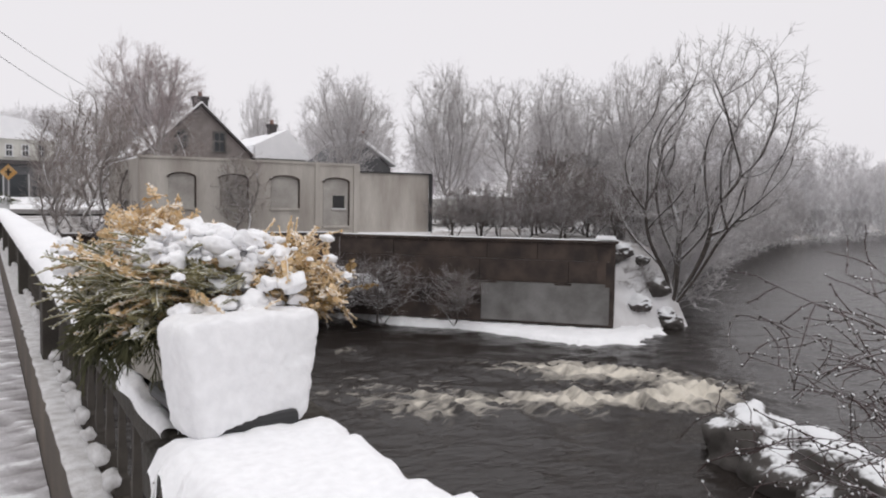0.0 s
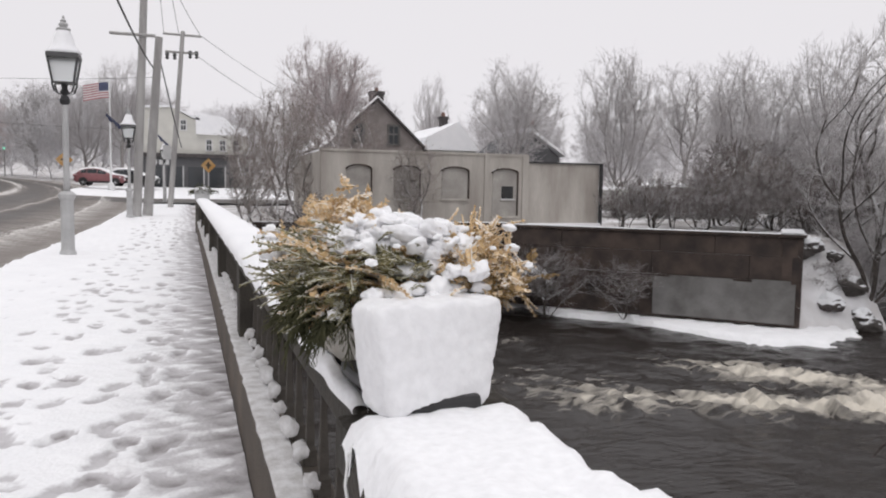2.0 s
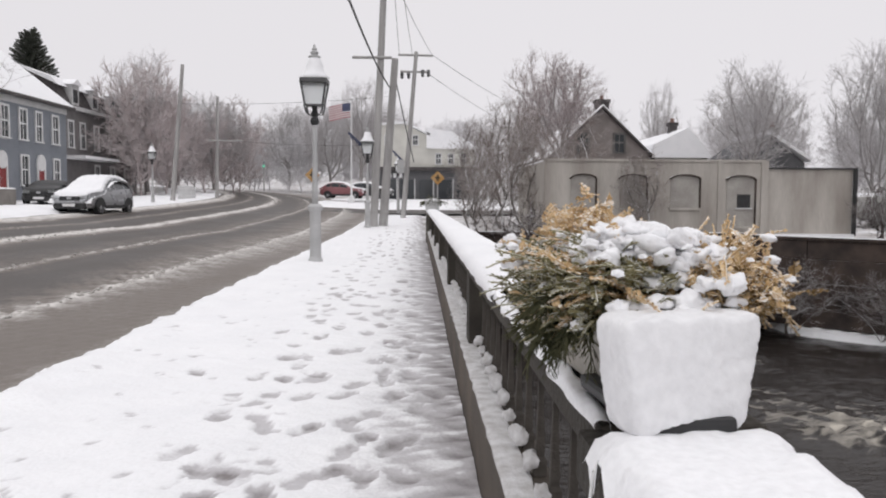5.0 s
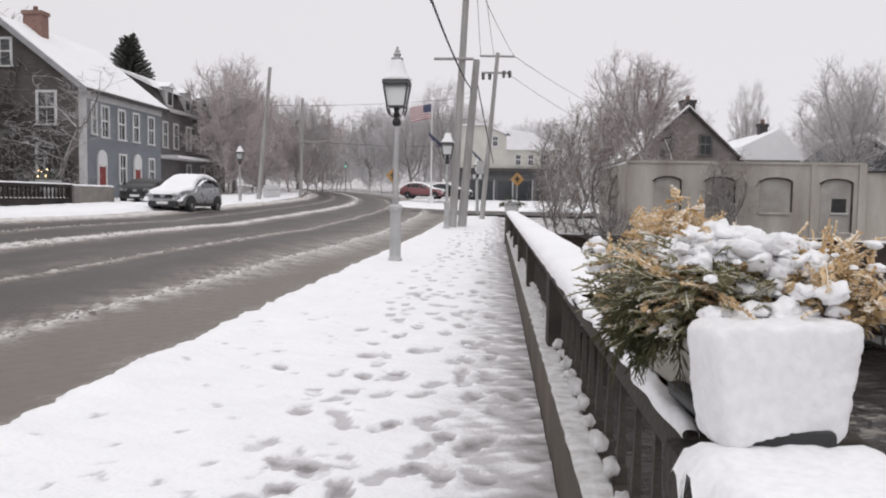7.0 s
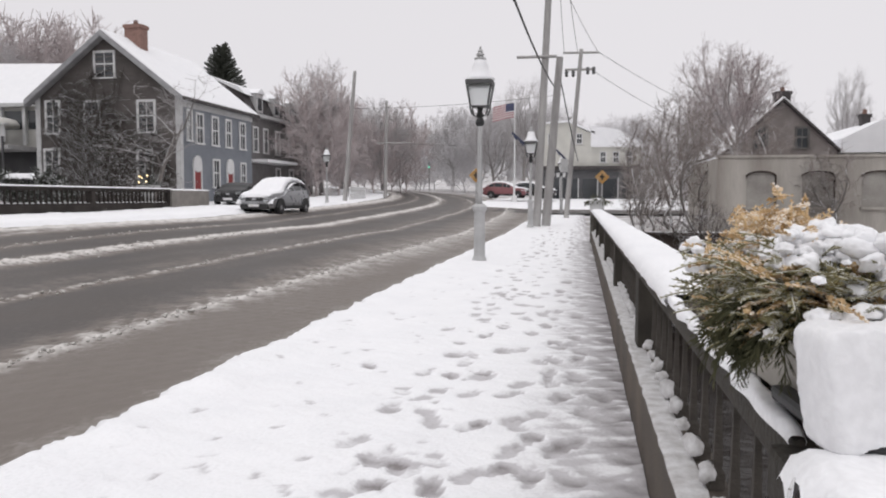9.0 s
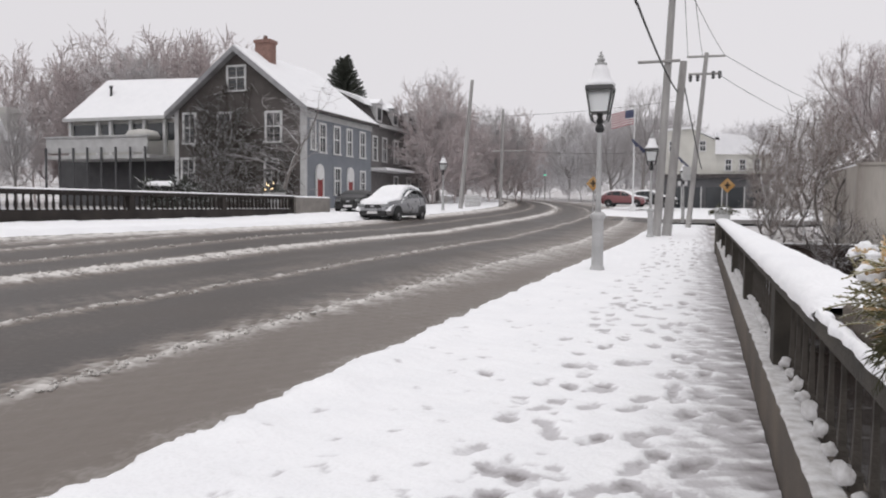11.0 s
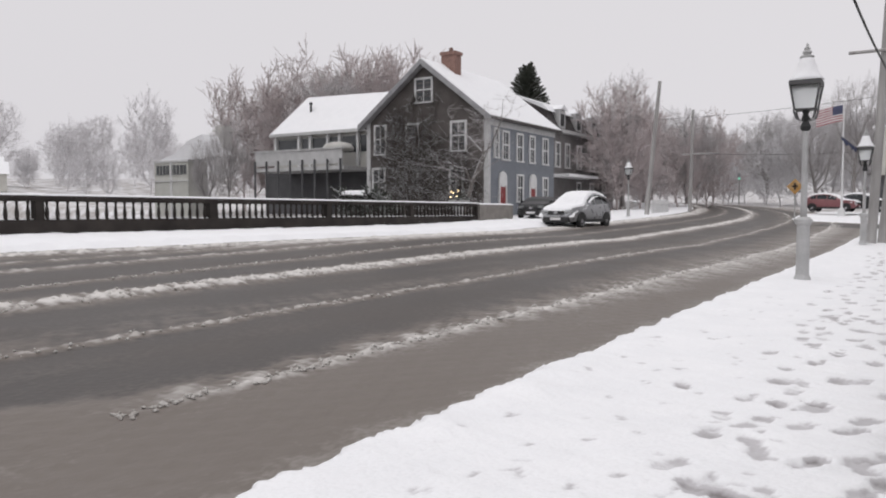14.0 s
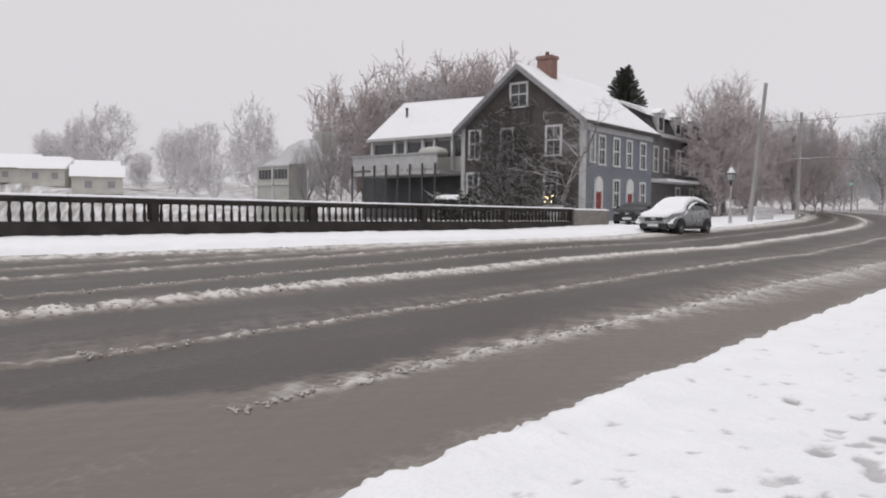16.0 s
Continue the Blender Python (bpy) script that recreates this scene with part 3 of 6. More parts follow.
# ---- trees ----
def grow(seed, height, width, trunk_r, levels=4, lean=0.0, forks=3, fan=0.75, droop=0.0, twigs=3, first=0.25, stems=1):
    """Limbs and twigs of a bare tree, as two lists of tapered segments."""
    r = random.Random(seed)
    limbs, fine = [], []

    def shoot(p, d, length, rad, level):
        steps = 4 if level < 2 else 3
        pts = [(p, rad)]
        for k in range(steps):
            wob = Vector((r.gauss(0, 1), r.gauss(0, 1), r.gauss(0, 0.7))) * (0.055 + 0.075 * level)
            d = (d + wob + Vector((0, 0, 0.07 - droop * level * 0.06))).normalized()
            p = p + d * length / steps
            pts.append((p, rad * (1 - 0.62 * (k + 1) / steps)))
        for (a, ra), (b, rb) in zip(pts, pts[1:]):
            (limbs if level < 2 else fine).append((a, b, ra, rb))
        if level >= levels:
            return
        n = forks + (twigs if level >= levels - 1 else r.randint(0, 1))
        for k in range(n):
            f = first + (1 - first) * (k + r.random()) / n if level == 0 else 0.25 + 0.75 * (k + r.random()) / n
            i = min(int(f * steps), steps - 1)
            g = f * steps - i
            q = pts[i][0].lerp(pts[i + 1][0], g)
            rq = pts[i][1] * (1 - g) + pts[i + 1][1] * g
            side = Vector((r.gauss(0, 1), r.gauss(0, 1), r.gauss(0.15, 0.5))).normalized()
            nd = (d * (1 - fan * 0.6) + side * fan).normalized()
            shoot(q, nd, length * r.uniform(0.42, 0.72) * (1 - 0.25 * f if level == 0 else 1), rq * r.uniform(0.45, 0.7), level + 1)
        if level == 0:
            for _ in range(3):
                side = Vector((r.gauss(0, 1), r.gauss(0, 1), r.gauss(0.3, 0.3))).normalized()
                shoot(pts[-1][0], (d * 0.5 + side * 0.75).normalized(), length * r.uniform(0.4, 0.6), pts[-1][1], 1)
        elif level == 1:
            shoot(pts[-1][0], d, length * 0.5, pts[-1][1], level + 1)

    for s in range(stems):
        d0 = Vector((lean + r.gauss(0, 0.05 if stems == 1 else 0.28), r.gauss(0, 0.05 if stems == 1 else 0.28), 1)).normalized()
        off = Vector((r.gauss(0, 0.3), r.gauss(0, 0.3), 0)) if stems > 1 else Vector((0, 0, 0))
        shoot(off, d0, height * 0.62 * (1 if stems == 1 else r.uniform(0.6, 1.1)), trunk_r * (1 if stems == 1 else r.uniform(0.5, 1)), 0)
    pts = np.array([s[1] for s in limbs + fine])
    top = max(pts[:, 2].max(), 0.1)
    wide = max(np.percentile(np.abs(pts[:, :2]), 97), 0.1)
    kz, kx = height / top, (width / 2) / wide

    def fit(rows, thick):
        return [(Vector((a.x * kx, a.y * kx, a.z * kz)), Vector((b.x * kx, b.y * kx, b.z * kz)), max(ra, thick), max(rb, thick * 0.8)) for a, b, ra, rb in rows]

    return fit(limbs, 0.01), fit(fine, 0.007)


def bare_tree(name, seed, height, width, trunk_r, bark, twig, label, category="tree", group="", thick=1.0, **how):
    limbs, fine = grow(seed, height, width, trunk_r, **how)
    e = thing(name, 0, 0, 0, label, category, group)
    v, f = tubes(limbs, 6)
    fast_mesh("trunk", v, f, bark, e, smooth=True)
    fine = [(a, b, ra * thick, rb * thick) for a, b, ra, rb in fine]
    v, f = tubes(fine, 3)
    fast_mesh("crown", v, f, twig, e)
    return e


def plant(proto, spots, size):
    """Puts a prototype on the first spot and copies on the rest; spots are x, y, z, height, width and turn."""
    first = True
    for x, y, z, h, w, turn in spots:
        m = Matrix.LocRotScale((x, y, z - 0.15), Euler((0, 0, radians(turn))), (w / size[1], w / size[1], h / size[0]))
        if first:
            proto.matrix_basis = m
            first = False
        else:
            c = copy_thing(proto, Matrix.Translation((0, 0, 0)))
            c.matrix_basis = m


def branch_out(seed, height, width, low=0.3, points=700, stems=1, lean=(0.0, 0.0), fan=0.0, twigs=4, twig=0.6, flow=0.35, lobes=0.35, step=0.55):
    """A tree whose limbs reach for points strewn through a lobed crown: each point joins the branch that gives it a
    short way back to the root. low: where the crown starts; fan: how much narrower it is at its foot.
    Gives limbs and twigs as tapered segments, with radii that grow with what they carry."""
    r = np.random.RandomState(seed)
    mid, rz = height * (1 + low) / 2, height * (1 - low) / 2
    dirs = r.normal(size=(points, 3))
    dirs /= np.linalg.norm(dirs, axis=1, keepdims=True)
    hubs = r.normal(size=(9, 3))
    hubs /= np.linalg.norm(hubs, axis=1, keepdims=True)
    bulge = (1 - lobes) + lobes * np.clip((dirs @ hubs.T).max(1) * 1.9 - 0.8, 0, 1)
    rad = r.uniform(0.08, 1, points) ** 0.45 * bulge
    up = dirs[:, 2] * rad
    wide = 1 - fan * np.clip(0.5 - 0.5 * up, 0, 1)
    goal = np.stack([dirs[:, 0] * rad * width / 2 * wide + lean[0] * (up + 1) / 2, dirs[:, 1] * rad * width / 2 * wide + lean[1] * (up + 1) / 2, mid + rz * up], 1)
    pos, back, run = [], [], []
    for k in range(stems):
        a = 6.283 * k / stems + r.uniform(0, 1)
        foot = np.array([math.cos(a), math.sin(a), 0]) * (0.0 if stems == 1 else 0.006 * height)
        tip = foot + np.array([r.normal(0, 0.02), r.normal(0, 0.02), low + 0.12]) * height
        if stems > 1:
            tip = foot * 14 + np.array([lean[0] * 0.3, lean[1] * 0.3, (low + 0.05) * height * r.uniform(0.8, 1.4)])
        n = 5
        for j in range(n + 1):
            pos.append(foot + (tip - foot) * j / n + (r.normal(0, 0.006 * height, 3) if 0 < j else 0))
            back.append(len(pos) - 2 if j else -1)
            run.append(0.0 if not j else run[-1] + np.linalg.norm(pos[-1] - pos[-2]))
    order = np.argsort(np.linalg.norm(goal - np.array([0, 0, low * height]), axis=1))
    n = len(pos)
    cap = n + points * 8
    arr, way = np.zeros((cap, 3)), np.zeros(cap)
    arr[:n], way[:n] = pos, run
    back = back + [0] * (cap - n)
    ends = []
    for g in goal[order]:
        gap = np.linalg.norm(arr[:n] - g, axis=1)
        drop = np.clip(arr[:n, 2] - g[2], 0, None)
        i = int(np.argmin(gap + flow * way[:n] + 0.8 * drop))
        m = int(min(7, max(1, round(gap[i] / step))))
        a, prev = arr[i].copy(), i
        for j in range(1, m + 1):
            f = j / m
            q = a + (g - a) * f
            q[2] -= 0.10 * gap[i] * math.sin(math.pi * f)
            if j < m:
                q += r.normal(0, 0.03 * step, 3)
            arr[n], back[n], way[n] = q, prev, way[prev] + np.linalg.norm(q - arr[prev])
            prev, n = n, n + 1
        ends.append(prev)
    load = np.zeros(n)
    load[ends] = 1
    for k in range(n - 1, -1, -1):
        if back[k] >= 0:
            load[back[k]] += load[k]
    heir = np.full(n, -1)
    for k in range(n):
        b = back[k]
        if b >= 0 and (heir[b] < 0 or load[k] > load[heir[b]]):
            heir[b] = k
    inner = np.array([k for k in range(n) if back[k] >= 0 and heir[k] >= 0])
    over = np.array([back[k] for k in inner])
    for _ in range(6):
        arr[inner] = 0.5 * arr[inner] + 0.25 * arr[over] + 0.25 * arr[heir[inner]]
    thick = 0.0085 * np.maximum(load, 1) ** 0.46 * (height / 10) ** 0.5
    limbs, fine = [], []
    for k in range(n):
        b = back[k]
        if b >= 0:
            (limbs if load[k] > 4 else fine).append((Vector(arr[b]), Vector(arr[k]), min(thick[b], thick[k] * 1.6), thick[k]))
    for k in ends:
        out = arr[k] - arr[back[k]]
        out /= np.linalg.norm(out) + 1e-6
        for _ in range(twigs):
            d = out + r.normal(0, 0.55, 3) + np.array([0, 0, 0.25])
            d *= twig * r.uniform(0.4, 1.1) / np.linalg.norm(d)
            fine.append((Vector(arr[k]), Vector(arr[k] + d), 0.008, 0.004))
            for at_, out_ in ((0.4, 0.3), (0.7, 0.26)):
                e = arr[k] + d * at_
                d2 = d * 0.35 + r.normal(0, out_ * twig, 3)
                fine.append((Vector(e), Vector(e + d2), 0.007, 0.004))
    return limbs, fine


def crown_tree(name, seed, height, width, bark, twig_mat, label, category="tree", group="", thick=1.0, **how):
    limbs, fine = branch_out(seed, height, width, **how)
    e = thing(name, 0, 0, 0, label, category, group)
    v, f = tubes(limbs, 5)
    fast_mesh("trunk", v, f, bark, e, smooth=True)
    v, f = tubes([(a, b, ra * thick, rb * thick) for a, b, ra, rb in fine], 3)
    fast_mesh("crown", v, f, twig_mat, e)
    return e


upright = crown_tree("bare_tree", 3, 10, 7, BARK_PALE, HAZED_TWIG, "tall bare tree with spreading twigs paled for haze", group="bare trees", points=560, low=0.18, fan=0.4, twigs=4, twig=0.8, lobes=0.5)
plant(upright, ((28.1, 28.3, -0.1, 8.9, 6.0, 0), (31.1, 38.3, -0.1, 10.0, 7.0, 80), (20.5, 47.0, 0.2, 9.8, 7.5, 200), (44.5, 62.1, 0.3, 13.4, 10, 140),
                (29.2, 32.3, -0.1, 8.0, 5.5, 300), (-26.2, 75.8, 2.0, 13.4, 8.5, 20), (22.0, 69.7, 0.8, 11.4, 4.5, 30), (36, 44, 0, 9.5, 7, 250),
                (-8.1, 112.0, 2.6, 16.0, 11, 60), (-56.5, 51.5, 0.4, 10.0, 5.5, 60), (-60.5, 52.0, 0.2, 8.5, 6.0, 160)), (10, 7))
dense = crown_tree("bare_tree", 8, 10, 8, BARK_PALE, HAZED_TWIG, "broad bare tree with a dense crown paled for haze", group="bare trees", points=720, low=0.1, fan=0.2, twigs=5, twig=0.9, lobes=0.45, thick=1.2)
plant(dense, ((31.6, 52.2, 0.2, 12.0, 7.5, 0), (-22.9, 87.7, 2.4, 10.4, 10, 100), (-31.1, 100.9, 3.0, 11, 12, 200), (-22.2, 134.5, 4.4, 13.0, 12, 10),
              (-13.5, 121.1, 3.4, 12.6, 12, 70), (-38, 122, 4.2, 12, 13, 44), (-5, 132, 3.8, 13, 13, 260), (-52.0, 62.0, 1.6, 14.4, 12.5, 90),
              (-29, 91, 2.6, 10.5, 10, 270), (14, 84, 1.5, 12, 11, 55), (40, 90, 1, 15, 13, 15)), (10, 8))
pink = crown_tree("bare_tree", 18, 11.2, 7.8, BARK_PALE, TWIG_PINK, "tall bare tree with reddish twigs paled for haze", group="bare trees", points=640, low=0.3, fan=0.3, twigs=5, twig=0.75, lobes=0.6)
plant(pink, ((9.4, 51.5, 0.3, 11.4, 8.2, 0), (-60.0, 66.0, 1.6, 13.0, 11.0, 120)), (11.2, 7.8))
bank_tree = crown_tree("bank_tree", 29, 10.6, 11.0, BARK_DARK, TWIG, "wide bare tree of several leaning stems on the river bank", points=850, low=0.12, fan=0.5, stems=6, lean=(1.6, -1.0), twigs=4, twig=0.6, flow=0.2, lobes=0.4)
plant(bank_tree, ((22.9, 20.9, -2.3, 10.6, 11.0, 0),), (10.6, 11.0))
thicket = crown_tree("thicket", 31, 6.5, 4.0, BARK, TWIG_BROWN, "thicket of thin bare stems behind the bridge end", category="shrub", group="thickets", points=230, low=0.03, fan=0.5, stems=9, twigs=3, twig=0.6, flow=0.12, lobes=0.5)
plant(thicket, ((4.1, 36.4, 0, 6.4, 4.2, 0), (4.9, 33.0, 0, 5.4, 4.0, 70), (2.6, 31.0, 0, 4.2, 3.0, 140), (6.8, 31.5, 0, 5.2, 3.6, 210), (2.2, 28.6, -0.1, 3.0, 2.6, 30),
                (5.6, 41.0, 0.2, 6.2, 4.4, 260), (8.5, 29.3, 0, 3.4, 3.2, 300), (3.4, 45.0, .3, 6.0, 4.5, 20), (27.5, 32.5, 0, 4.6, 5.0, 80), (31.5, 34.5, 0, 5.4, 5.5, 190), (35.5, 36.5, 0, 5.8, 6.0, 250), (30.0, 29.5, -0.4, 4.6, 5.0, 330), (26.0, 29.5, 0, 3.6, 4.6, 15), (38.5, 39.5, 0, 6.0, 6.0, 100), (33.5, 40.0, 0, 6.0, 6.5, 160)), (6.5, 4.0))
brush = crown_tree("brush", 44, 3.0, 3.2, BARK_DARK, BRUSH_TWIG, "low tangle of dark bare brush on the river bank", category="shrub", group="brush", points=190, low=0.03, fan=0.3, stems=7, twigs=3, twig=0.5, flow=0.15)
plant(brush, ((10.6, 25.6, -3.0, 2.6, 3.4, 0), (12.4, 25.0, -3.0, 2.7, 3.2, 80), (8.6, 26.2, -2.6, 2.6, 3.2, 160), (14.6, 23.6, -2.9, 2.2, 2.6, 250), (6.4, 26.4, -2.0, 2.6, 3.4, 30),
              (21.5, 30.5, -0.1, 2.0, 3.6, 10), (24.0, 28.6, -0.1, 2.2, 3.8, 100), (18.6, 30.6, 0, 1.6, 3.4, 190), (26.5, 27.0, -0.1, 3.4, 4.4, 280), (28.5, 25.8, -0.4, 3.6, 4.4, 50),
              (4.0, 26.9, -1.0, 2.4, 3.2, 120), (22.6, 33.5, 0, 2.2, 3.8, 60), (31.5, 30.0, -0.2, 4.4, 5.0, 33), (25.2, 31.8, 0, 3.0, 4.4, 75), (28, 35, 0, 4.8, 5, 200), (19.6, 29.4, 0, 2.0, 3.2, 15), (22.4, 27.2, -0.1, 2.2, 3.4, 145), (24.6, 26.2, -0.2, 2.8, 3.6, 230), (20.8, 28.0, 0, 1.8, 3.2, 310),
              (18.2, 29.2, -0.1, 2.4, 3.4, 35), (20.2, 30.2, -0.1, 2.6, 3.6, 125), (22.0, 29.0, -0.1, 2.8, 3.6, 215), (23.6, 30.4, -0.1, 3.0, 4.0, 305), (25.6, 28.6, -0.2, 3.2, 4.2, 65), (21.3, 21.4, -2.2, 1.6, 2.2, 20), (25.6, 24.8, -2.4, 3.4, 4.4, 40), (27.8, 27.0, -2.4, 3.8, 4.8, 130), (31.0, 29.6, -2.4, 4.0, 5.0, 220), (35.0, 32.0, -2.4, 4.0, 5.2, 310)), (3.0, 3.2))


# ---- balustrades ----
def baluster(scale):
    h = 0.45 * scale
    return [(0.062, 0), (0.062, 0.05 * h), (0.045, 0.10 * h), (0.060, 0.28 * h), (0.058, 0.40 * h), (0.034, 0.72 * h), (0.030, 0.84 * h), (0.046, 0.93 * h), (0.05, h)]


def ridge_snow(y0, y1, x0, x1, z, thick, seed, step=0.12):
    """A rounded, uneven cap of snow along y."""
    n = max(int((y1 - y0) / step), 2)
    ys = np.linspace(y0, y1, n + 1)
    w = x1 - x0
    prof = ((0.0, -0.25), (-0.03, 0.2), (0.02, 0.62), (0.12, 0.90), (0.3, 1.0), (0.5, 1.03), (0.7, 1.0), (0.88, 0.88), (0.98, 0.6), (1.03, 0.2), (1.0, -0.25))
    k = len(prof)
    px = np.array([p[0] for p in prof])[None, :] * w + x0
    pz = np.array([p[1] for p in prof])[None, :]
    yy = np.repeat(ys[:, None], k, 1)
    lum = lumps(px + 0 * yy, yy, 0.5, seed) * 0.10 + lumps(px * 3 + 0 * yy, yy, 0.17, seed + 1) * 0.07
    end = np.minimum(1, np.minimum(ys - y0 + 0.012, y1 - ys + 0.012) / 0.05)[:, None] ** 0.5
    zz = z + thick * (pz * (1 + lum)) * np.where(pz > 0, end, 1)
    xx = px + 0 * yy + lumps(yy, px * 4, 0.23, seed + 2) * 0.008
    verts = np.stack([xx, yy, zz], -1).reshape(-1, 3)
    i = (np.arange(n)[:, None] * k + np.arange(k - 1)[None]).ravel()
    faces = np.stack([i, i + 1, i + 1 + k, i + k], 1)
    return verts, faces


# Grey of thin, dirty snow, with the shade along the rail mixed in.
THIN_SHADED_SNOW = material("thin_shaded_snow", (0.74, 0.735, 0.74), 0.75, (0.50, 0.485, 0.475), 14, bump=0.4, fine=70, spec=0.25)
BALUSTER = material("baluster_concrete", (0.10, 0.088, 0.077), 0.85, (0.045, 0.04, 0.034), 4, detail=8, bump=0.4, fine=50)


def balustrade(label, x, z, ys, pitch, s, depth, snow_to_y0, beam_mat, far):
    """A concrete balustrade along y: plinth, posts at ys, turned balusters, top rail and its snow. s scales the height."""
    e = thing("balustrade", x, ys[0], z, label, "balustrade")
    y0, y1 = 0.0, ys[-1] - ys[0]
    d = depth
    part("plinth", boxes((0, d if far else 0.205, y0, y1, -0.3, 0.36 * s), bevel=0.012), PLINTH if not far else RAIL_BLACK, e, "stained brown concrete plinth" if not far else "dark stained plinth")
    part("top_rail", boxes((0.05, d - 0.02, y0, y1, (0.86 if far else 0.905) * s, (0.93 if far else 0.945) * s), (0.02, d + 0.02, y0, y1, (0.93 if far else 0.945) * s, 1.035 * s), bevel=0.012), beam_mat, e)
    v, f = ridge_snow(y0 + snow_to_y0, y1, 0.0 if not far else 0.03, d + 0.03, 1.03 * s, 0.075 if not far else 0.05, 7)
    tagged(fast_mesh("snow_cap", v, f, SNOW, e, smooth=True), "rounded cap of fresh snow")
    v, f = ridge_snow(y0, y1, 0.006, 0.115 if not far else 0.2, 0.36 * s, 0.010 if not far else 0.035, 17)
    tagged(fast_mesh("ledge_snow", v, f, SNOW if far else THIN_SHADED_SNOW, e, smooth=True), "thin snow on the ledge")
    proto = lump = None
    for a, b in zip(ys, ys[1:]):
        part("post", boxes((0.06, d - 0.03, a - ys[0] - 0.13, a - ys[0] + 0.13, 0.355 * s, 0.91 * s), bevel=0.01), beam_mat, e)
        n = int((b - a - 0.5) / pitch)
        for k in range(n + 1):
            yy = a - ys[0] + 0.27 + k * (b - a - 0.54) / n
            if proto is None:
                shape = baluster(s * 1.13) if far else [(0.032, 0.0), (0.032, 0.06), (0.020, 0.075), (0.022, 0.12), (0.017, 0.2), (0.013, 0.33), (0.014, 0.44), (0.026, 0.46), (0.026, 0.515)]
                bm = lathe(shape, 10 if far else 4)
                if not far:
                    bmesh.ops.rotate(bm, verts=bm.verts, matrix=Matrix.Rotation(radians(45), 3, "Z"))
                proto = part("baluster", bm, beam_mat if far else BALUSTER, e, smooth=far)
                bm = bmesh.new()
                bmesh.ops.create_icosphere(bm, subdivisions=2, radius=0.05)
                for vv in bm.verts:
                    vv.co = Vector((vv.co.x * 1.0, vv.co.y * 0.95, max(vv.co.z, -0.03) * 0.95)) * (1 + 0.6 * noise.noise(vv.co * 26))
                lump = part("snow_lump", bm, SNOW if far else THIN_SHADED_SNOW, e, "small lump of snow", smooth=True)
                o, q = proto, lump
            else:
                o, q = proto.copy(), lump.copy()
                scene.collection.objects.link(o)
                scene.collection.objects.link(q)
            o.location = (d * 0.52, yy, 0.36 * s)
            q.location = (d * 0.52 - (0.04 if not far else 0.075), yy + (-0.01 if not far else 0.02), 0.36 * s + (0.055 if not far else 0.03))
            zz = 0.7 + 0.6 * ((k * 37) % 11) / 11
            q.rotation_euler = (0.3 * math.sin(k * 3.1), 0.3 * math.cos(k * 1.7), k * 2.3)
            q.scale = (0.7 * zz, 0.65, 0.9 * zz) if not far else (0.8 * zz, 0.95, zz * 0.6)
    part("end_post", boxes((0.06, d - 0.03, y1 - 0.13, y1 + 0.13, 0.355 * s, 0.865 * s), bevel=0.01), beam_mat, e)
    return e


RAIL_DARK = material("weathered_rail_concrete", (0.076, 0.067, 0.056), 0.85, (0.034, 0.030, 0.025), 2.6, detail=9, bump=0.5, fine=45)
RAIL_BLACK = material("soot_dark_concrete", (0.055, 0.047, 0.043), 0.9, (0.022, 0.019, 0.017), 1.2, detail=9, bump=0.4, fine=20)
near_rail = balustrade("near concrete balustrade with turned balusters and a snow cap", 0.335, 0.0, (1.62, 5.75, 9.45, 13.15, 16.85, 20.55, 24.3), 0.28, 0.93, 0.30, 1.75, RAIL_DARK, False)
far_rail = balustrade("far concrete balustrade with turned balusters along the bridge", -21.3, 0.75, (-6.0, 0.15, 6.25, 12.35, 18.47, 24.55, 30.6, 36.9), 0.31, 1.02, 0.34, 0.0, RAIL_BLACK, True)

v, f = ridge_snow(0.0, 1.8, 0.004, 0.042, 0.962, 0.024, 23, 0.025)
tagged(fast_mesh("edge_snow", v, f, SNOW, near_rail, smooth=True), "narrow strip of snow on the rail edge")
part("weathered_board", boxes((0.052, 0.085, -0.08, 1.5, 0.955, 1.035), bevel=0.006), PLINTH, near_rail, "weathered dark board on the rail")
e = thing("end_pier", -21.42, 36.95, 0.75, "square concrete end pier of the far balustrade with snow on top", "pier")
part("shaft", boxes((0, 0.55, 0, 4.0, -0.4, 1.0), bevel=0.02), material("pier_concrete", (0.27, 0.25, 0.23), 0.9, (0.20, 0.185, 0.17), 2, bump=0.3), e)
v, f = ridge_snow(0, 4.0, 0, 0.55, 1.0, 0.07, 3)
fast_mesh("snow_cap", v, f, SNOW, e, smooth=True)


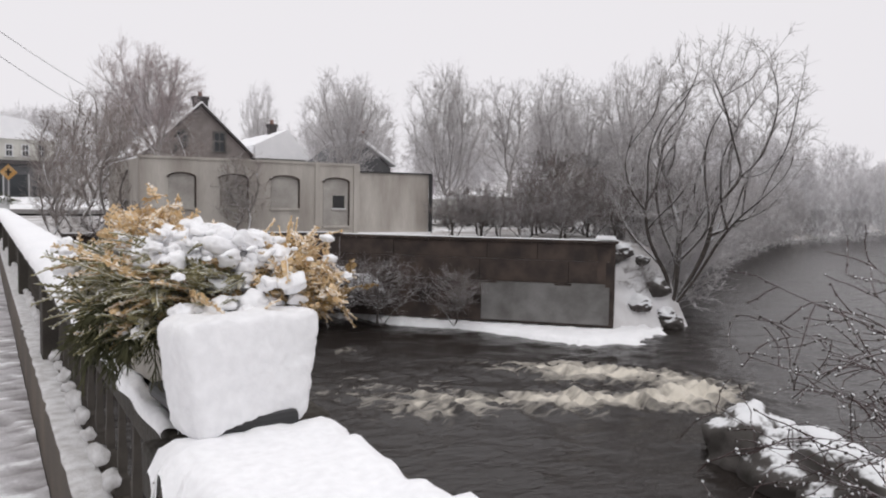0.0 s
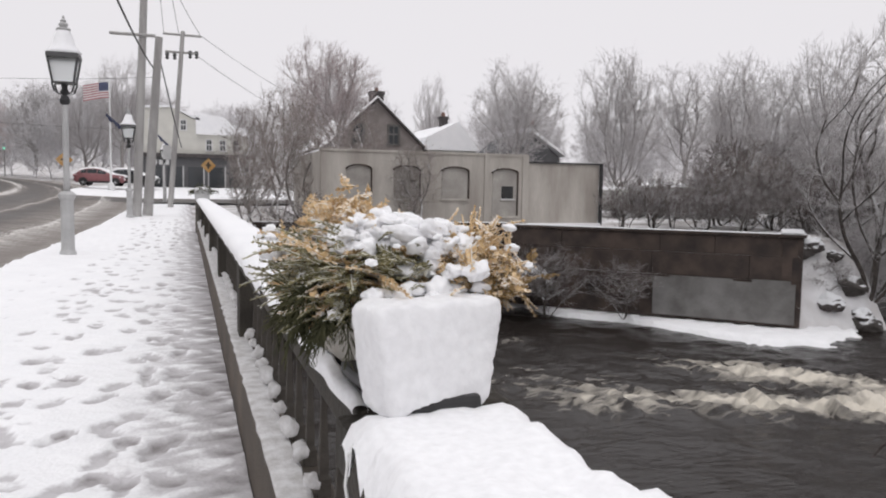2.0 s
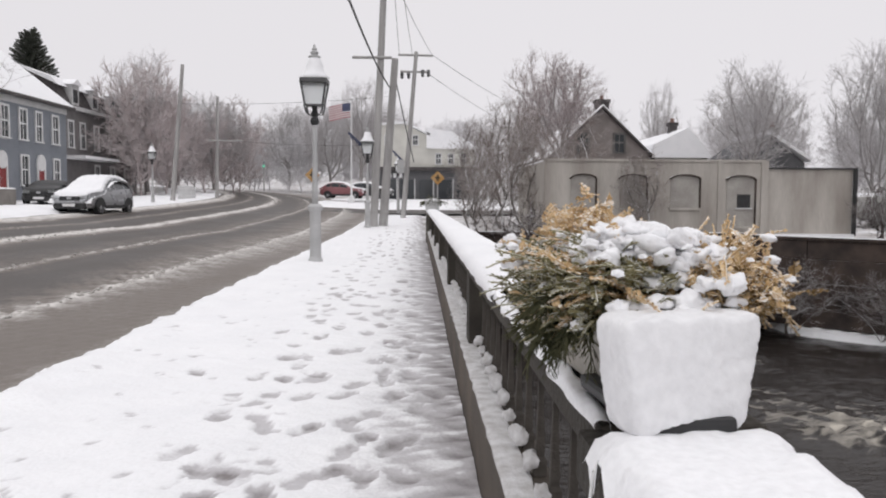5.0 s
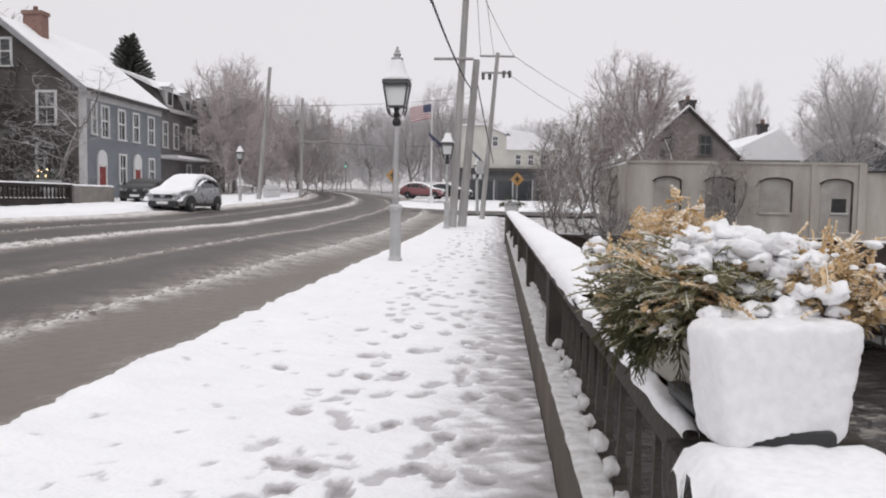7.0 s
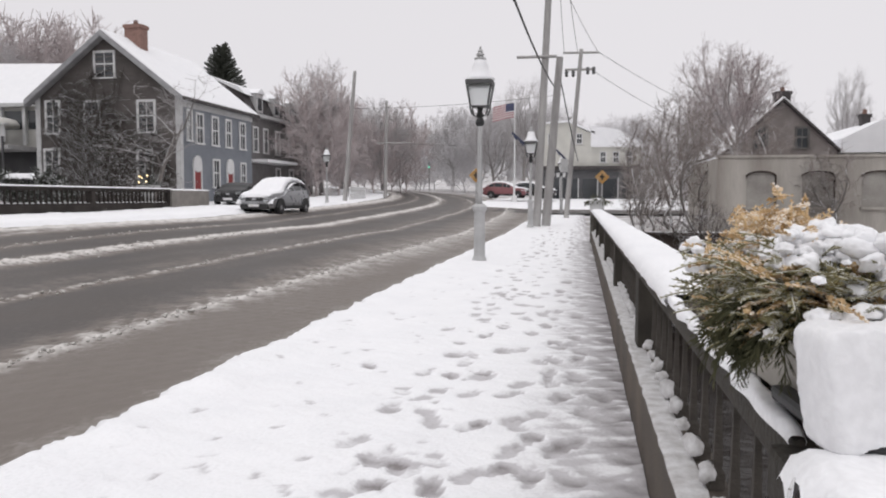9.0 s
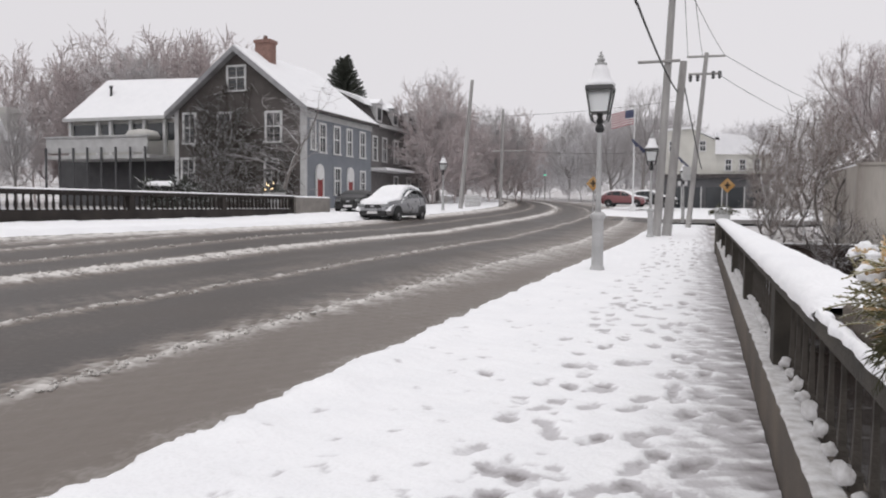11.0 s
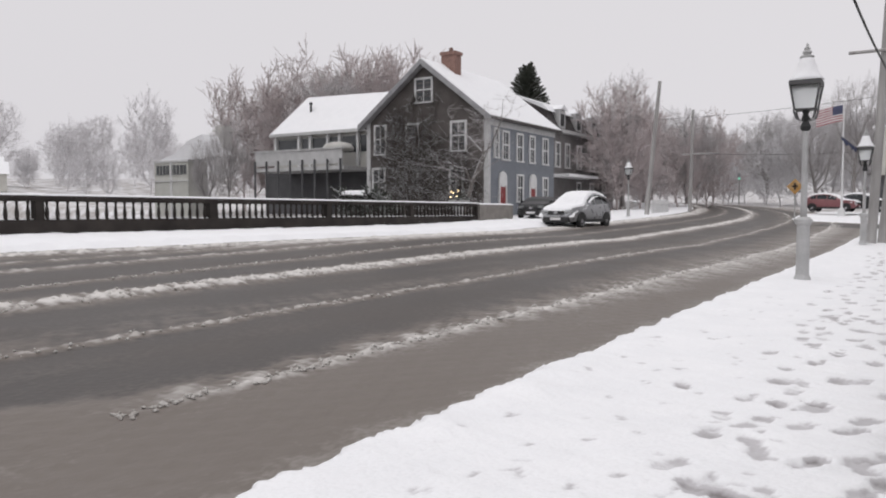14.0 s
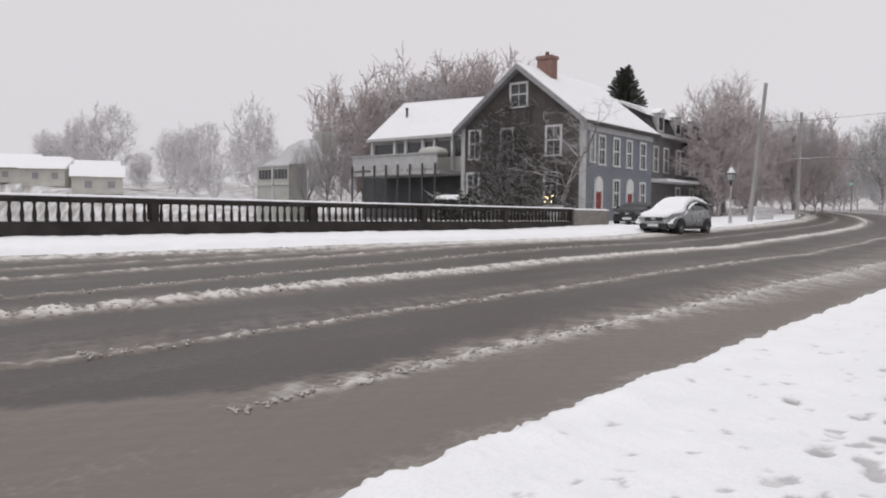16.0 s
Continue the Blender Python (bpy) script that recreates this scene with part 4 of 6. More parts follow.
def snow_slab(name, parent, x0, x1, y0, y1, z, thick, seed, label="", round_=0.05, step=0.02, mat=None):
    """A pillow of snow on a flat top, thinning to its uneven rim."""
    xs, ys = np.arange(x0 - 0.02, x1 + 0.021, step), np.arange(y0 - 0.02, y1 + 0.021, step)
    gx, gy = np.meshgrid(xs, ys)
    wob = 0.012 * lumps(gx, gy, 0.12, seed)
    d = np.minimum(np.minimum(gx - x0, x1 - gx), np.minimum(gy - y0, y1 - gy)) + 0.022 + wob
    h = np.clip(d / round_, 0, 1)
    gz = z - 0.03 + (thick + 0.03) * np.sqrt(np.clip(1 - (1 - h) ** 2, 0, 1)) * (1 + 0.07 * lumps(gx, gy, 0.2, seed + 1) + 0.03 * lumps(gx, gy, 0.06, seed + 2))
    verts = np.stack([gx, gy, gz], -1).reshape(-1, 3)
    nx, ny = len(xs), len(ys)
    i = (np.arange(ny - 1)[:, None] * nx + np.arange(nx - 1)[None]).ravel()
    ob = fast_mesh(name, verts, np.stack([i, i + 1, i + 1 + nx, i + nx], 1), mat or SNOW, parent, smooth=True)
    return tagged(ob, label)


pier = thing("near_pier", 0.315, 0.55, 0.0, "low concrete pier carrying the planter, deep in snow", "pier")
part("shaft", boxes((0.02, 0.30, 0.02, 1.07, -0.3, 0.86), (0.0, 0.32, 0.0, 1.09, 0.86, 0.955), bevel=0.012), RAIL_DARK, pier)
snow_slab("snow_cap", pier, 0.004, 0.275, -0.02, 0.955, 0.945, 0.055, 5, "thick smooth blanket of snow")
snow_slab("snow_lobe", pier, 0.1, 0.33, -0.02, 0.565, 0.93, 0.062, 9, "lobe of snow over the pier edge")

# ---- lamps and poles ----
LAMP_DARK = material("dark_grey_iron", (0.11, 0.11, 0.112), 0.5, (0.07, 0.07, 0.07), 5, bump=0.05, snow=0.4, snow_low=0.5)


def street_lamp(name, x, y, z, s, label, group):
    e = thing(name, x, y, z, label, "street lamp", group)
    part("base", lathe([(0.155, 0), (0.155, 0.06), (0.125, 0.12), (0.118, 1.08), (0.16, 1.14), (0.165, 1.2), (0.10, 1.26)], 12), IRON, e, "grey fluted base sleeve")
    part("pole", lathe([(0.066, 1.2), (0.06, 1.5), (0.05, 2.95), (0.05, 2.98)], 12), IRON, e, smooth=True)
    part("collar", lathe([(0.05, 2.93), (0.085, 2.96), (0.10, 3.02), (0.075, 3.08), (0.05, 3.12), (0.085, 3.17), (0.05, 3.24), (0.07, 3.34)], 12), BLACK, e)
    bm = bmesh.new()
    for k in range(4):
        a = math.pi / 4 + k * math.pi / 2
        c, sn = math.cos(a), math.sin(a)
        for (r0, z0), (r1, z1) in zip(((0.06, 3.12), (0.2, 3.17), (0.26, 3.32), (0.25, 3.36)), ((0.2, 3.17), (0.26, 3.32), (0.25, 3.36), (0.355, 3.82))):
            q = [Vector((c * r + sn * w, sn * r - c * w, zz)) for r, zz in ((r0, z0), (r1, z1)) for w in (-0.013, 0.013)]
            q2 = [p + Vector((c * 0.03, sn * 0.03, 0)) for p in q]
            vs = [bm.verts.new(p) for p in q + q2]
            for fc in ((0, 1, 3, 2), (4, 5, 7, 6), (0, 1, 5, 4), (2, 3, 7, 6), (0, 2, 6, 4), (1, 3, 7, 5)):
                bm.faces.new([vs[i] for i in fc])
    part("frame", bm, LAMP_DARK, e, "dark grey lantern frame")
    bm = bmesh.new()
    box(bm, -0.245, 0.245, -0.245, 0.245, 3.36, 3.80, taper=0.7)
    glz = part("lantern_glass", bm, LANTERN_GLASS, e, "frosted lantern panes")
    glz.visible_shadow = False
    part("floor_plate", boxes((-0.18, 0.18, -0.18, 0.18, 3.33, 3.36), bevel=0.008), LAMP_DARK, e)
    part("roof_rim", boxes((-0.285, 0.285, -0.285, 0.285, 3.80, 3.90), bevel=0.02), LAMP_DARK, e)
    part("roof_snow", lathe([(0.31, 3.895), (0.32, 3.93), (0.27, 3.98), (0.20, 4.08), (0.165, 4.22), (0.12, 4.34), (0.09, 4.36)], 14), SNOW, e, "snow heaped on the lantern roof", smooth=True)
    part("finial", lathe([(0.12, 4.33), (0.135, 4.36), (0.12, 4.385), (0.06, 4.40), (0.085, 4.44), (0.085, 4.47), (0.045, 4.50), (0.06, 4.53), (0.02, 4.57), (0.028, 4.6), (0.0, 4.64)], 10), IRON, e, "grey stacked finial")
    e.scale = (s, s, s)
    return e


street_lamp("street_lamp", -2.16, 16.81, -0.02, 1.0, "grey post lamp with black lantern under snow by the kerb", "post lamps")
street_lamp("street_lamp", -2.19, 34.4, 0.08, 0.97, "grey post lamp with snow-topped lantern beside utility poles", "post lamps")
street_lamp("street_lamp", -16.45, 48.6, 1.05, 0.8, "small grey post lamp on the far pavement", "post lamps")
street_lamp("street_lamp", -1.3, 53.0, 0.3, 0.88, "grey post lamp near the street corner", "post lamps")


def pole(name, base, top, r, label, mat, group="utility poles"):
    e = thing(name, *base, label, "utility pole", group)
    d = Vector(top) - Vector(base)
    v, f = tubes([(Vector((0, 0, -0.3)), d, r, r * 0.72)], 12)
    fast_mesh("shaft", v, f, mat, e, smooth=True)
    return e


def crossarm(e, at, half, turn=0.0, name="crossarm"):
    c, s = math.cos(radians(turn)), math.sin(radians(turn))
    v, f = tubes([(Vector(at) - Vector((c, s, 0)) * half, Vector(at) + Vector((c, s, 0)) * half, 0.07, 0.07)], 6)
    return fast_mesh(name, v, f, POLE_WOOD, e)


def insulator(e, x, y, z):
    o = part("insulator", lathe([(0.04, -0.12), (0.11, -0.04), (0.07, 0.06), (0.13, 0.14), (0.08, 0.22), (0.12, 0.28), (0.04, 0.34)], 8), LAMP_DARK, e, "dark ribbed insulator")
    o.location = (x, y, z)


p1 = pole("utility_pole", (-2.0, 35.6, 0.0), (-1.45, 35.9, 13.0), 0.19, "tall weathered utility pole beside the pavement", POLE_WOOD)
p2 = pole("utility_pole", (-1.62, 36.4, 0.0), (-1.05, 37.0, 7.95), 0.22, "leaning weathered utility pole stub beside a taller pole", POLE_WOOD)
crossarm(p1, (-0.05, 0.0, 7.75), 0.9, 0)
p3 = pole("utility_pole", (-0.86, 46.6, 0.3), (-0.08, 47.4, 10.25), 0.16, "utility pole with crossarm and insulators", POLE_WOOD)
crossarm(p3, (0.75, 0.78, 9.75), 1.05, 5)
crossarm(p3, (0.72, 0.75, 8.75), 0.9, 5)
for k in (-0.8, -0.4, 0.45, 0.8):
    insulator(p3, 0.72 + k, 0.8, 8.45 + (0.12 if k > 0 else 0))
part("sign_plate", boxes((-0.35, 0.1, -0.25, -0.2, 2.6, 3.4)), IRON, p3, "blank grey sign plate")
p4 = pole("utility_pole", (-16.96, 54.0, 1.1), (-16.38, 54.9, 10.6), 0.17, "pale utility pole on the far pavement", POLE_WOOD)
p5 = pole("utility_pole", (-18.18, 70.5, 1.4), (-18.13, 71.0, 10.5), 0.17, "pale utility pole farther up the street", POLE_WOOD)
crossarm(p5, (0.9, 0, 5.1), 1.6, 0, "bracket_arm")

def strand(pts, r, sides=5):
    """One unbroken tube through points."""
    d = (pts[-1] - pts[0]).normalized()
    u = d.orthogonal().normalized()
    w = d.cross(u)
    vs = np.array([p + r * (math.cos(6.2832 * k / sides) * u + math.sin(6.2832 * k / sides) * w) for p in pts for k in range(sides)])
    fs = np.array([(i * sides + k, i * sides + (k + 1) % sides, (i + 1) * sides + (k + 1) % sides, (i + 1) * sides + k) for i in range(len(pts) - 1) for k in range(sides)])
    return vs, fs


WIRES = (((-1.45, 35.9, 12.6), (-4.6, -8, 12.0), 0.03), ((-1.3, 36.9, 6.6), (-1.78, 20.65, 6.55), 0.032), ((-1.78, 20.65, 6.5), (-1.2, -6, 5.9), 0.032), ((-1.0, 36.8, 6.9), (-0.2, 47, 3.6), 0.03), ((0.9, 47.5, 10.1), (14.0, 80, 9.4), 0.016), ((0.3, 47.4, 9.2), (12.0, 80, 8.2), 0.016),
         ((-1.1, 47.2, 10.1), (-0.95, 30.0, 10.4), 0.014), ((-0.3, 47.35, 10.1), (-0.7, 30.0, 10.5), 0.014), ((0.9, 47.5, 10.1), (-1.3, 30.0, 10.6), 0.014),
         ((-16.4, 54.8, 7.9), (-1.0, 47.2, 7.6), 0.010), ((-16.4, 54.8, 9.0), (-18.1, 71, 9.4), 0.010), ((-18.1, 71, 6.6), (-5, 74, 6.4), 0.010))
for a, b, r in WIRES:
    a, b = Vector(a), Vector(b)
    sag = 0.012 * (b - a).length
    pts = [a.lerp(b, k / 14) - Vector((0, 0, sag * 4 * (k / 14) * (1 - k / 14))) for k in range(15)]
    v, f = strand(pts, r)
    tagged(fast_mesh("overhead_cable", v, f, BLACK), "dark overhead cable strung between poles", "cable", "overhead cables")


# ---- windows and walls ----
def sash(parent, x0, x1, z0, z1, y, frame=0.12, axis="x", trim=None, pane=None, hood=False, bars=True):
    """A sash window proud of a wall: frame, sill, two panes with a meeting rail. axis: x for a wall along x that looks to -y, y for one along y that looks to +x."""
    def bx(bm, a0, a1, d0, d1, c0, c1):
        return box(bm, a0, a1, y - d1, y - d0, c0, c1) if axis == "x" else box(bm, y + d0, y + d1, a0, a1, c0, c1)
    w = new("window")
    w.parent = parent
    bm = bmesh.new()
    bx(bm, x0, x0 + frame, 0.0, 0.1, z0, z1)
    bx(bm, x1 - frame, x1, 0.0, 0.1, z0, z1)
    bx(bm, x0 + frame, x1 - frame, 0.0, 0.1, z1 - frame, z1)
    if bars:
        bx(bm, x0 + frame, x1 - frame, 0.0, 0.07, (z0 + z1) / 2 - 0.05, (z0 + z1) / 2 + 0.05)
        bx(bm, (x0 + x1) / 2 - 0.025, (x0 + x1) / 2 + 0.025, 0.0, 0.06, z0, z1 - frame)
    if hood:
        bx(bm, x0 - 0.08, x1 + 0.08, 0.0, 0.2, z1, z1 + 0.14)
    part("window_frame", bm, trim or TRIM, w)
    bm = bmesh.new()
    bx(bm, x0 - 0.06, x1 + 0.06, 0.0, 0.16, z0 - 0.1, z0)
    part("window_sill", bm, trim or TRIM, w)
    for c0, c1 in ((z0, (z0 + z1) / 2 - 0.05), ((z0 + z1) / 2 + 0.05, z1 - frame)):
        bm = bmesh.new()
        bx(bm, x0 + frame, x1 - frame, 0.005, 0.03, c0, c1)
        part("pane", bm, pane or PANE, w)
    return w


def gable_roof(parent, x0, x1, y0, y1, eave, apex, over=0.45, thick=0.22, along="y", fascia=True, snow=0.12, mat=None):
    """Two roof slopes with snow on them and rake boards."""
    if along == "y":
        a0, a1, b0, b1, ax = x0, x1, y0, y1, "y"
    else:
        a0, a1, b0, b1, ax = y0, y1, x0, x1, "x"
    c = (a0 + a1) / 2
    slope = (apex - eave) / (c - a0)
    lo0, lo1, zl = a0 - over, a1 + over, eave - over * slope
    for s0 in (lo0, lo1):
        part("roof", prism([(s0, zl), (c, apex), (c, apex + thick), (s0, zl + thick)], b0 - over, b1 + over, ax), mat or ROOF_DARK, parent, "dark shingled slope")
        part("snow", prism([(s0 + (0.05 if s0 < c else -0.05), zl + thick + 0.004), (c, apex + thick + 0.004), (c, apex + thick + snow), (s0 + (0.12 if s0 < c else -0.12), zl + thick + snow)],
                           b0 - over * 0.9, b1 + over * 0.9, ax), SNOW, parent, "even snow on the slope")
    if fascia:
        for s0 in (lo0, lo1):
            part("rake_board", prism([(s0, zl - 0.16), (c, apex - 0.16), (c, apex + thick), (s0, zl + thick)], b0 - over - 0.06, b0 - over + 0.02, ax), RAKE, parent, "grey painted rake board")
            part("soffit", prism([(s0, zl - 0.2), (c, apex - 0.2), (c, apex - 0.004), (s0, zl - 0.004)], b0 - over + 0.02, b0, ax), RAKE, parent)


def chimney(parent, x, y, z0, z1, w=1.0, d=0.7, mat=None):
    ch = part("chimney", boxes((x - w / 2, x + w / 2, y - d / 2, y + d / 2, z0, z1 - 0.25), (x - w / 2 - 0.08, x + w / 2 + 0.08, y - d / 2 - 0.08, y + d / 2 + 0.08, z1 - 0.25, z1)), mat or BRICK, parent, "brick chimney")
    part("chimney_pot", lathe([(0.18, z1), (0.15, z1 + 0.35), (0.0, z1 + 0.36)], 8, x, y), BRICK, ch)
    return ch


def clapboards(parent, axis, plane, a0, a1, z0, z1, mat, step=0.28, clip=None):
    """Lapped boards on a wall face, each a thin wedge."""
    z, k = z0, 0
    while z < z1 - 0.02:
        t = min(z + step, z1)
        b0, b1 = a0, a1
        if clip:
            b0, b1 = clip((z + t) / 2)
        if b1 - b0 > 0.3:
            if axis == "x":
                bm = prism([(plane, z), (plane - 0.035, z), (plane - 0.008, t), (plane, t)], b0, b1, "x")
            else:
                bm = prism([(plane, z), (plane + 0.035, z), (plane + 0.008, t), (plane, t)], b0, b1, "y")
            part("clapboard", bm, mat, parent)
        z = t


# ---- gabled house beyond the far balustrade ----
house = thing("gabled_house", 0, 0, 0, "two-storey gabled house, dark vine-grown front and grey-blue side, snowy roof", "house")
HX0, HX1, HY0, HY1, HE, HA, HG = -37.2, -26.5, 48.0, 59.3, 8.25, 12.35, 0.6
part("wall", prism([(HX0, HG), (HX1, HG), (HX1, HE), ((HX0 + HX1) / 2, HA), (HX0, HE)], HY0, HY1), SIDING_BROWN, house, "dark brown clapboard walls")
part("wall", boxes((HX1, HX1 + 0.02, HY0 + 0.1, HY1, HG, HE)), SIDING_BLUE, house, "grey-blue clapboard side wall")
clapboards(house, "y", HX1 + 0.02, HY0 + 0.35, HY1 - 0.05, 1.9, HE - 0.3, SIDING_BLUE, 0.3)
half = (HX1 - HX0) / 2
clapboards(house, "x", HY0, HX0 + 0.3, HX1 - 0.3, 1.9, HA - 0.4, SIDING_BROWN, 0.32, lambda z: (HX0 + 0.3, HX1 - 0.3) if z < HE else (HX0 + 0.1 + half * (z - HE) / (HA - HE), HX1 - 0.1 - half * (z - HE) / (HA - HE)))
gable_roof(house, HX0, HX1, HY0, HY1, HE, HA, 0.55)
part("corner_board", boxes((HX1 - 0.28, HX1 + 0.07, HY0 - 0.07, HY0 + 0.3, HG, HE)), TRIM, house, "grey corner board")
part("corner_board", boxes((HX0 - 0.07, HX0 + 0.28, HY0 - 0.07, HY0 + 0.3, HG, HE)), TRIM, house)
part("frieze", boxes((HX1 + 0.02, HX1 + 0.12, HY0, HY1, HE - 0.75, HE - 0.35)), TRIM, house)
for x0, x1, z0, z1 in ((-32.75, -31.1, 9.5, 11.3), (-36.55, -35.35, 5.8, 8.05), (-33.6, -32.3, 5.8, 8.0), (-29.6, -28.2, 5.8, 7.95), (-36.75, -35.45, 2.5, 4.75), (-33.6, -32.4, 2.4, 4.7), (-29.7, -28.5, 2.5, 4.65)):
    sash(house, x0, x1, z0, z1, HY0, 0.16, "x", WHITE)
for y0, y1, z0, z1 in ((48.75, 49.5, 5.3, 7.4), (50.0, 51.1, 5.2, 7.3), (52.3, 53.4, 5.2, 7.3), (54.5, 55.5, 5.2, 7.3), (56.9, 58.0, 5.2, 7.3), (52.4, 53.5, 2.15, 4.2), (57.0, 58.0, 2.1, 4.15)):
    sash(house, y0, y1, z0, z1, HX1 + 0.05, 0.14, "y", WHITE)
for y0, y1 in ((49.5, 50.7), (54.6, 55.75)):
    dr = part("door", boxes((HX1 + 0.05, HX1 + 0.1, y0 + 0.15, y1 - 0.15, 1.3, 3.7)), RED, house, "red panelled front door")
    part("door_frame", boxes((HX1 + 0.05, HX1 + 0.16, y0, y0 + 0.15, 1.3, 3.75), (HX1 + 0.05, HX1 + 0.16, y1 - 0.15, y1, 1.3, 3.75)), WHITE, dr)
    fan = lathe([(0.58, 0), (0.58, 0.12), (0.0, 0.13)], 20)
    bmesh.ops.rotate(fan, verts=fan.verts, matrix=Matrix.Rotation(radians(90), 3, "Y"))
    bmesh.ops.translate(fan, verts=fan.verts, vec=(HX1 + 0.05, (y0 + y1) / 2, 3.72))
    part("fanlight", fan, WHITE, dr, "white arched fanlight")
chimney(house, -31.4, 51.0, 11.4, 13.6, 1.25, 0.9)
# vines on the front
r = random.Random(5)
rows, stems = [], []
for k in range(150):
    p = Vector((r.uniform(-35.6, -27.0), 47.88, 1.2))
    if r.random() < 0.5:
        p = Vector((r.uniform(-34.8, -32), 47.88, r.uniform(1.2, 6)))
    d = Vector((r.gauss(0, 0.35), 0, 1)).normalized()
    for s in range(r.randint(4, 13)):
        d = (d + Vector((r.gauss(0, 0.4), 0, r.gauss(0.05, 0.25)))).normalized()
        q = p + d * r.uniform(0.3, 0.7)
        q.y = 47.88 - r.uniform(0, 0.14)
        if q.z > HE + (1 - abs(q.x + 31.85) / half) * (HA - HE) - 0.8 or not -36.8 < q.x < -26.9:
            break
        stems.append((p.copy(), q.copy(), 0.035, 0.03))
        for _ in range(3):
            g = Vector((r.gauss(0, 0.35), -r.uniform(0, 0.15), r.gauss(0, 0.35)))
            rows.append((q.copy(), q + g, 0.02, 0.012))
        p = q
vine = thing("vine", 0, 0, 0, "bare climbing vine spread over the house front", "vine")
v, f = tubes(stems, 4)
fast_mesh("main_growth", v, f, BARK_DARK, vine)
v, f = tubes(rows, 4)
fast_mesh("side_growth", v, f, BARK_DARK, vine)
shrub_tree = bare_tree("yard_tree", 52, 7.5, 8.5, 0.16, BARK, TWIG, "crooked snow-dusted yard tree before the house", levels=4, forks=3, twigs=2, fan=0.85, lean=0.2, first=0.1)
plant(shrub_tree, ((-26.6, 44.5, 1.0, 8.2, 9.5, 40),), (7.5, 8.5))

# ---- house with the long deck ----
dh = thing("deck_house", 0, 0, 0, "two-storey house with a white upper deck and a snowy hipped roof", "house")
part("wall", boxes((-51.0, -38.0, 52.2, 62, 5.0, 8.4)), SIDING_PALE, dh, "grey upper wall")
# Shade below the deck is put into this wall by dark siding.
part("wall", boxes((-54.0, -38.0, 53.6, 62, 0.5, 5.0)), SIDING_DARK, dh, "lower wall coloured dark for deck shade")
bm = bmesh.new()
vs = [bm.verts.new(p) for p in ((-51.4, 51.6, 8.4), (-37.6, 51.6, 8.2), (-37.6, 63, 8.2), (-51.4, 63, 8.4), (-50.2, 55.5, 12.2), (-37.6, 55.5, 11.9), (-37.6, 59, 11.9), (-50.2, 59, 12.2))]
for fc in ((0, 1, 5, 4), (4, 5, 6, 7), (3, 0, 4, 7), (2, 3, 7, 6), (1, 2, 6, 5), (0, 3, 2, 1)):
    bm.faces.new([vs[i] for i in fc])
part("roof", bm, SNOW, dh, "roof under even snow")
part("eave_board", boxes((-51.4, -37.8, 51.5, 51.6, 8.15, 8.42)), TRIM, dh)
for x0, x1 in ((-50.8, -48.4), (-47.9, -47.0), (-46.6, -44.9), (-44.6, -43.6), (-43.2, -41.6), (-41.2, -39.4)):
    part("window", boxes((x0, x1, 52.14, 52.2, 6.5, 7.9)), PANE, dh, "dark porch window")
for x in (-51.0, -48.15, -46.8, -44.75, -43.4, -41.4):
    part("porch_post", boxes((x - 0.12, x + 0.12, 51.9, 52.14, 5.3, 8.15)), WHITE, dh)
part("deck_floor", boxes((-50.9, -40.6, 49.2, 53.0, 4.85, 5.15), bevel=0.02), TRIM, dh, "white deck edge with snow")
part("deck_railing", boxes((-50.8, -40.8, 49.2, 49.27, 5.35, 6.55), (-50.85, -40.7, 49.1, 49.35, 6.55, 6.68)), TRIM, dh, "closed white deck railing")
for k in range(8):
    x = -50.7 + k * 1.4
    part("deck_post", boxes((x - 0.06, x + 0.06, 49.0, 49.12, 0.5, 5.75)), SIDING_DARK, dh)
part("stove_pipe", lathe([(0.1, 9.6), (0.1, 11.2), (0.16, 11.22), (0.14, 11.4)], 8, -48.4, 53.9), BLACK, dh)
part("sheet_cover", lathe([(1.3, 6.5), (1.35, 6.7), (1.1, 7.05), (0.5, 7.2), (0.0, 7.22)], 14, -42.2, 50.4), SIDING_PALE, dh, "covered round table", smooth=True)

# ---- dark house up the street ----
uh = thing("dormer_house", 0, 0, 0, "dark grey house with white dormers and a snowy mansard roof", "house")
# Siding colour is lightened to imitate haze up the street.
part("wall", boxes((-40, -29.5, 65.5, 82, 1.0, 9.0)), material("hazed_grey_siding", (0.22, 0.21, 0.21), 0.85, (0.17, 0.16, 0.16), 1.2, bump=0.2, fine=15), uh)
part("roof", prism([(-40, 9.0), (-29.2, 9.0), (-30.3, 11.2), (-33.5, 12.4), (-36.5, 12.4), (-39, 11.2)], 65.2, 82.3), ROOF_DARK, uh)
part("roof_snow", prism([(-29.6, 10.6), (-30.2, 11.28), (-33.5, 12.5), (-36.5, 12.5), (-36.5, 12.42), (-33.5, 12.42)], 65.0, 82.4), SNOW, uh)
part("cornice", boxes((-29.5, -29.0, 65.2, 82.3, 8.75, 9.05)), TRIM, uh)
for y in (67.5, 71.5, 75.5, 79.5):
    dm = part("dormer", boxes((-31.5, -29.3, y - 0.7, y + 0.7, 9.2, 10.9)), TRIM, uh)
    part("pane", boxes((-29.3, -29.26, y - 0.4, y + 0.4, 9.4, 10.5)), PANE, dm)
    part("dormer_snow", prism([(y - 0.9, 10.9), (y, 11.4), (y + 0.9, 10.9)], -31.8, -29.1, "x"), SNOW, dm)
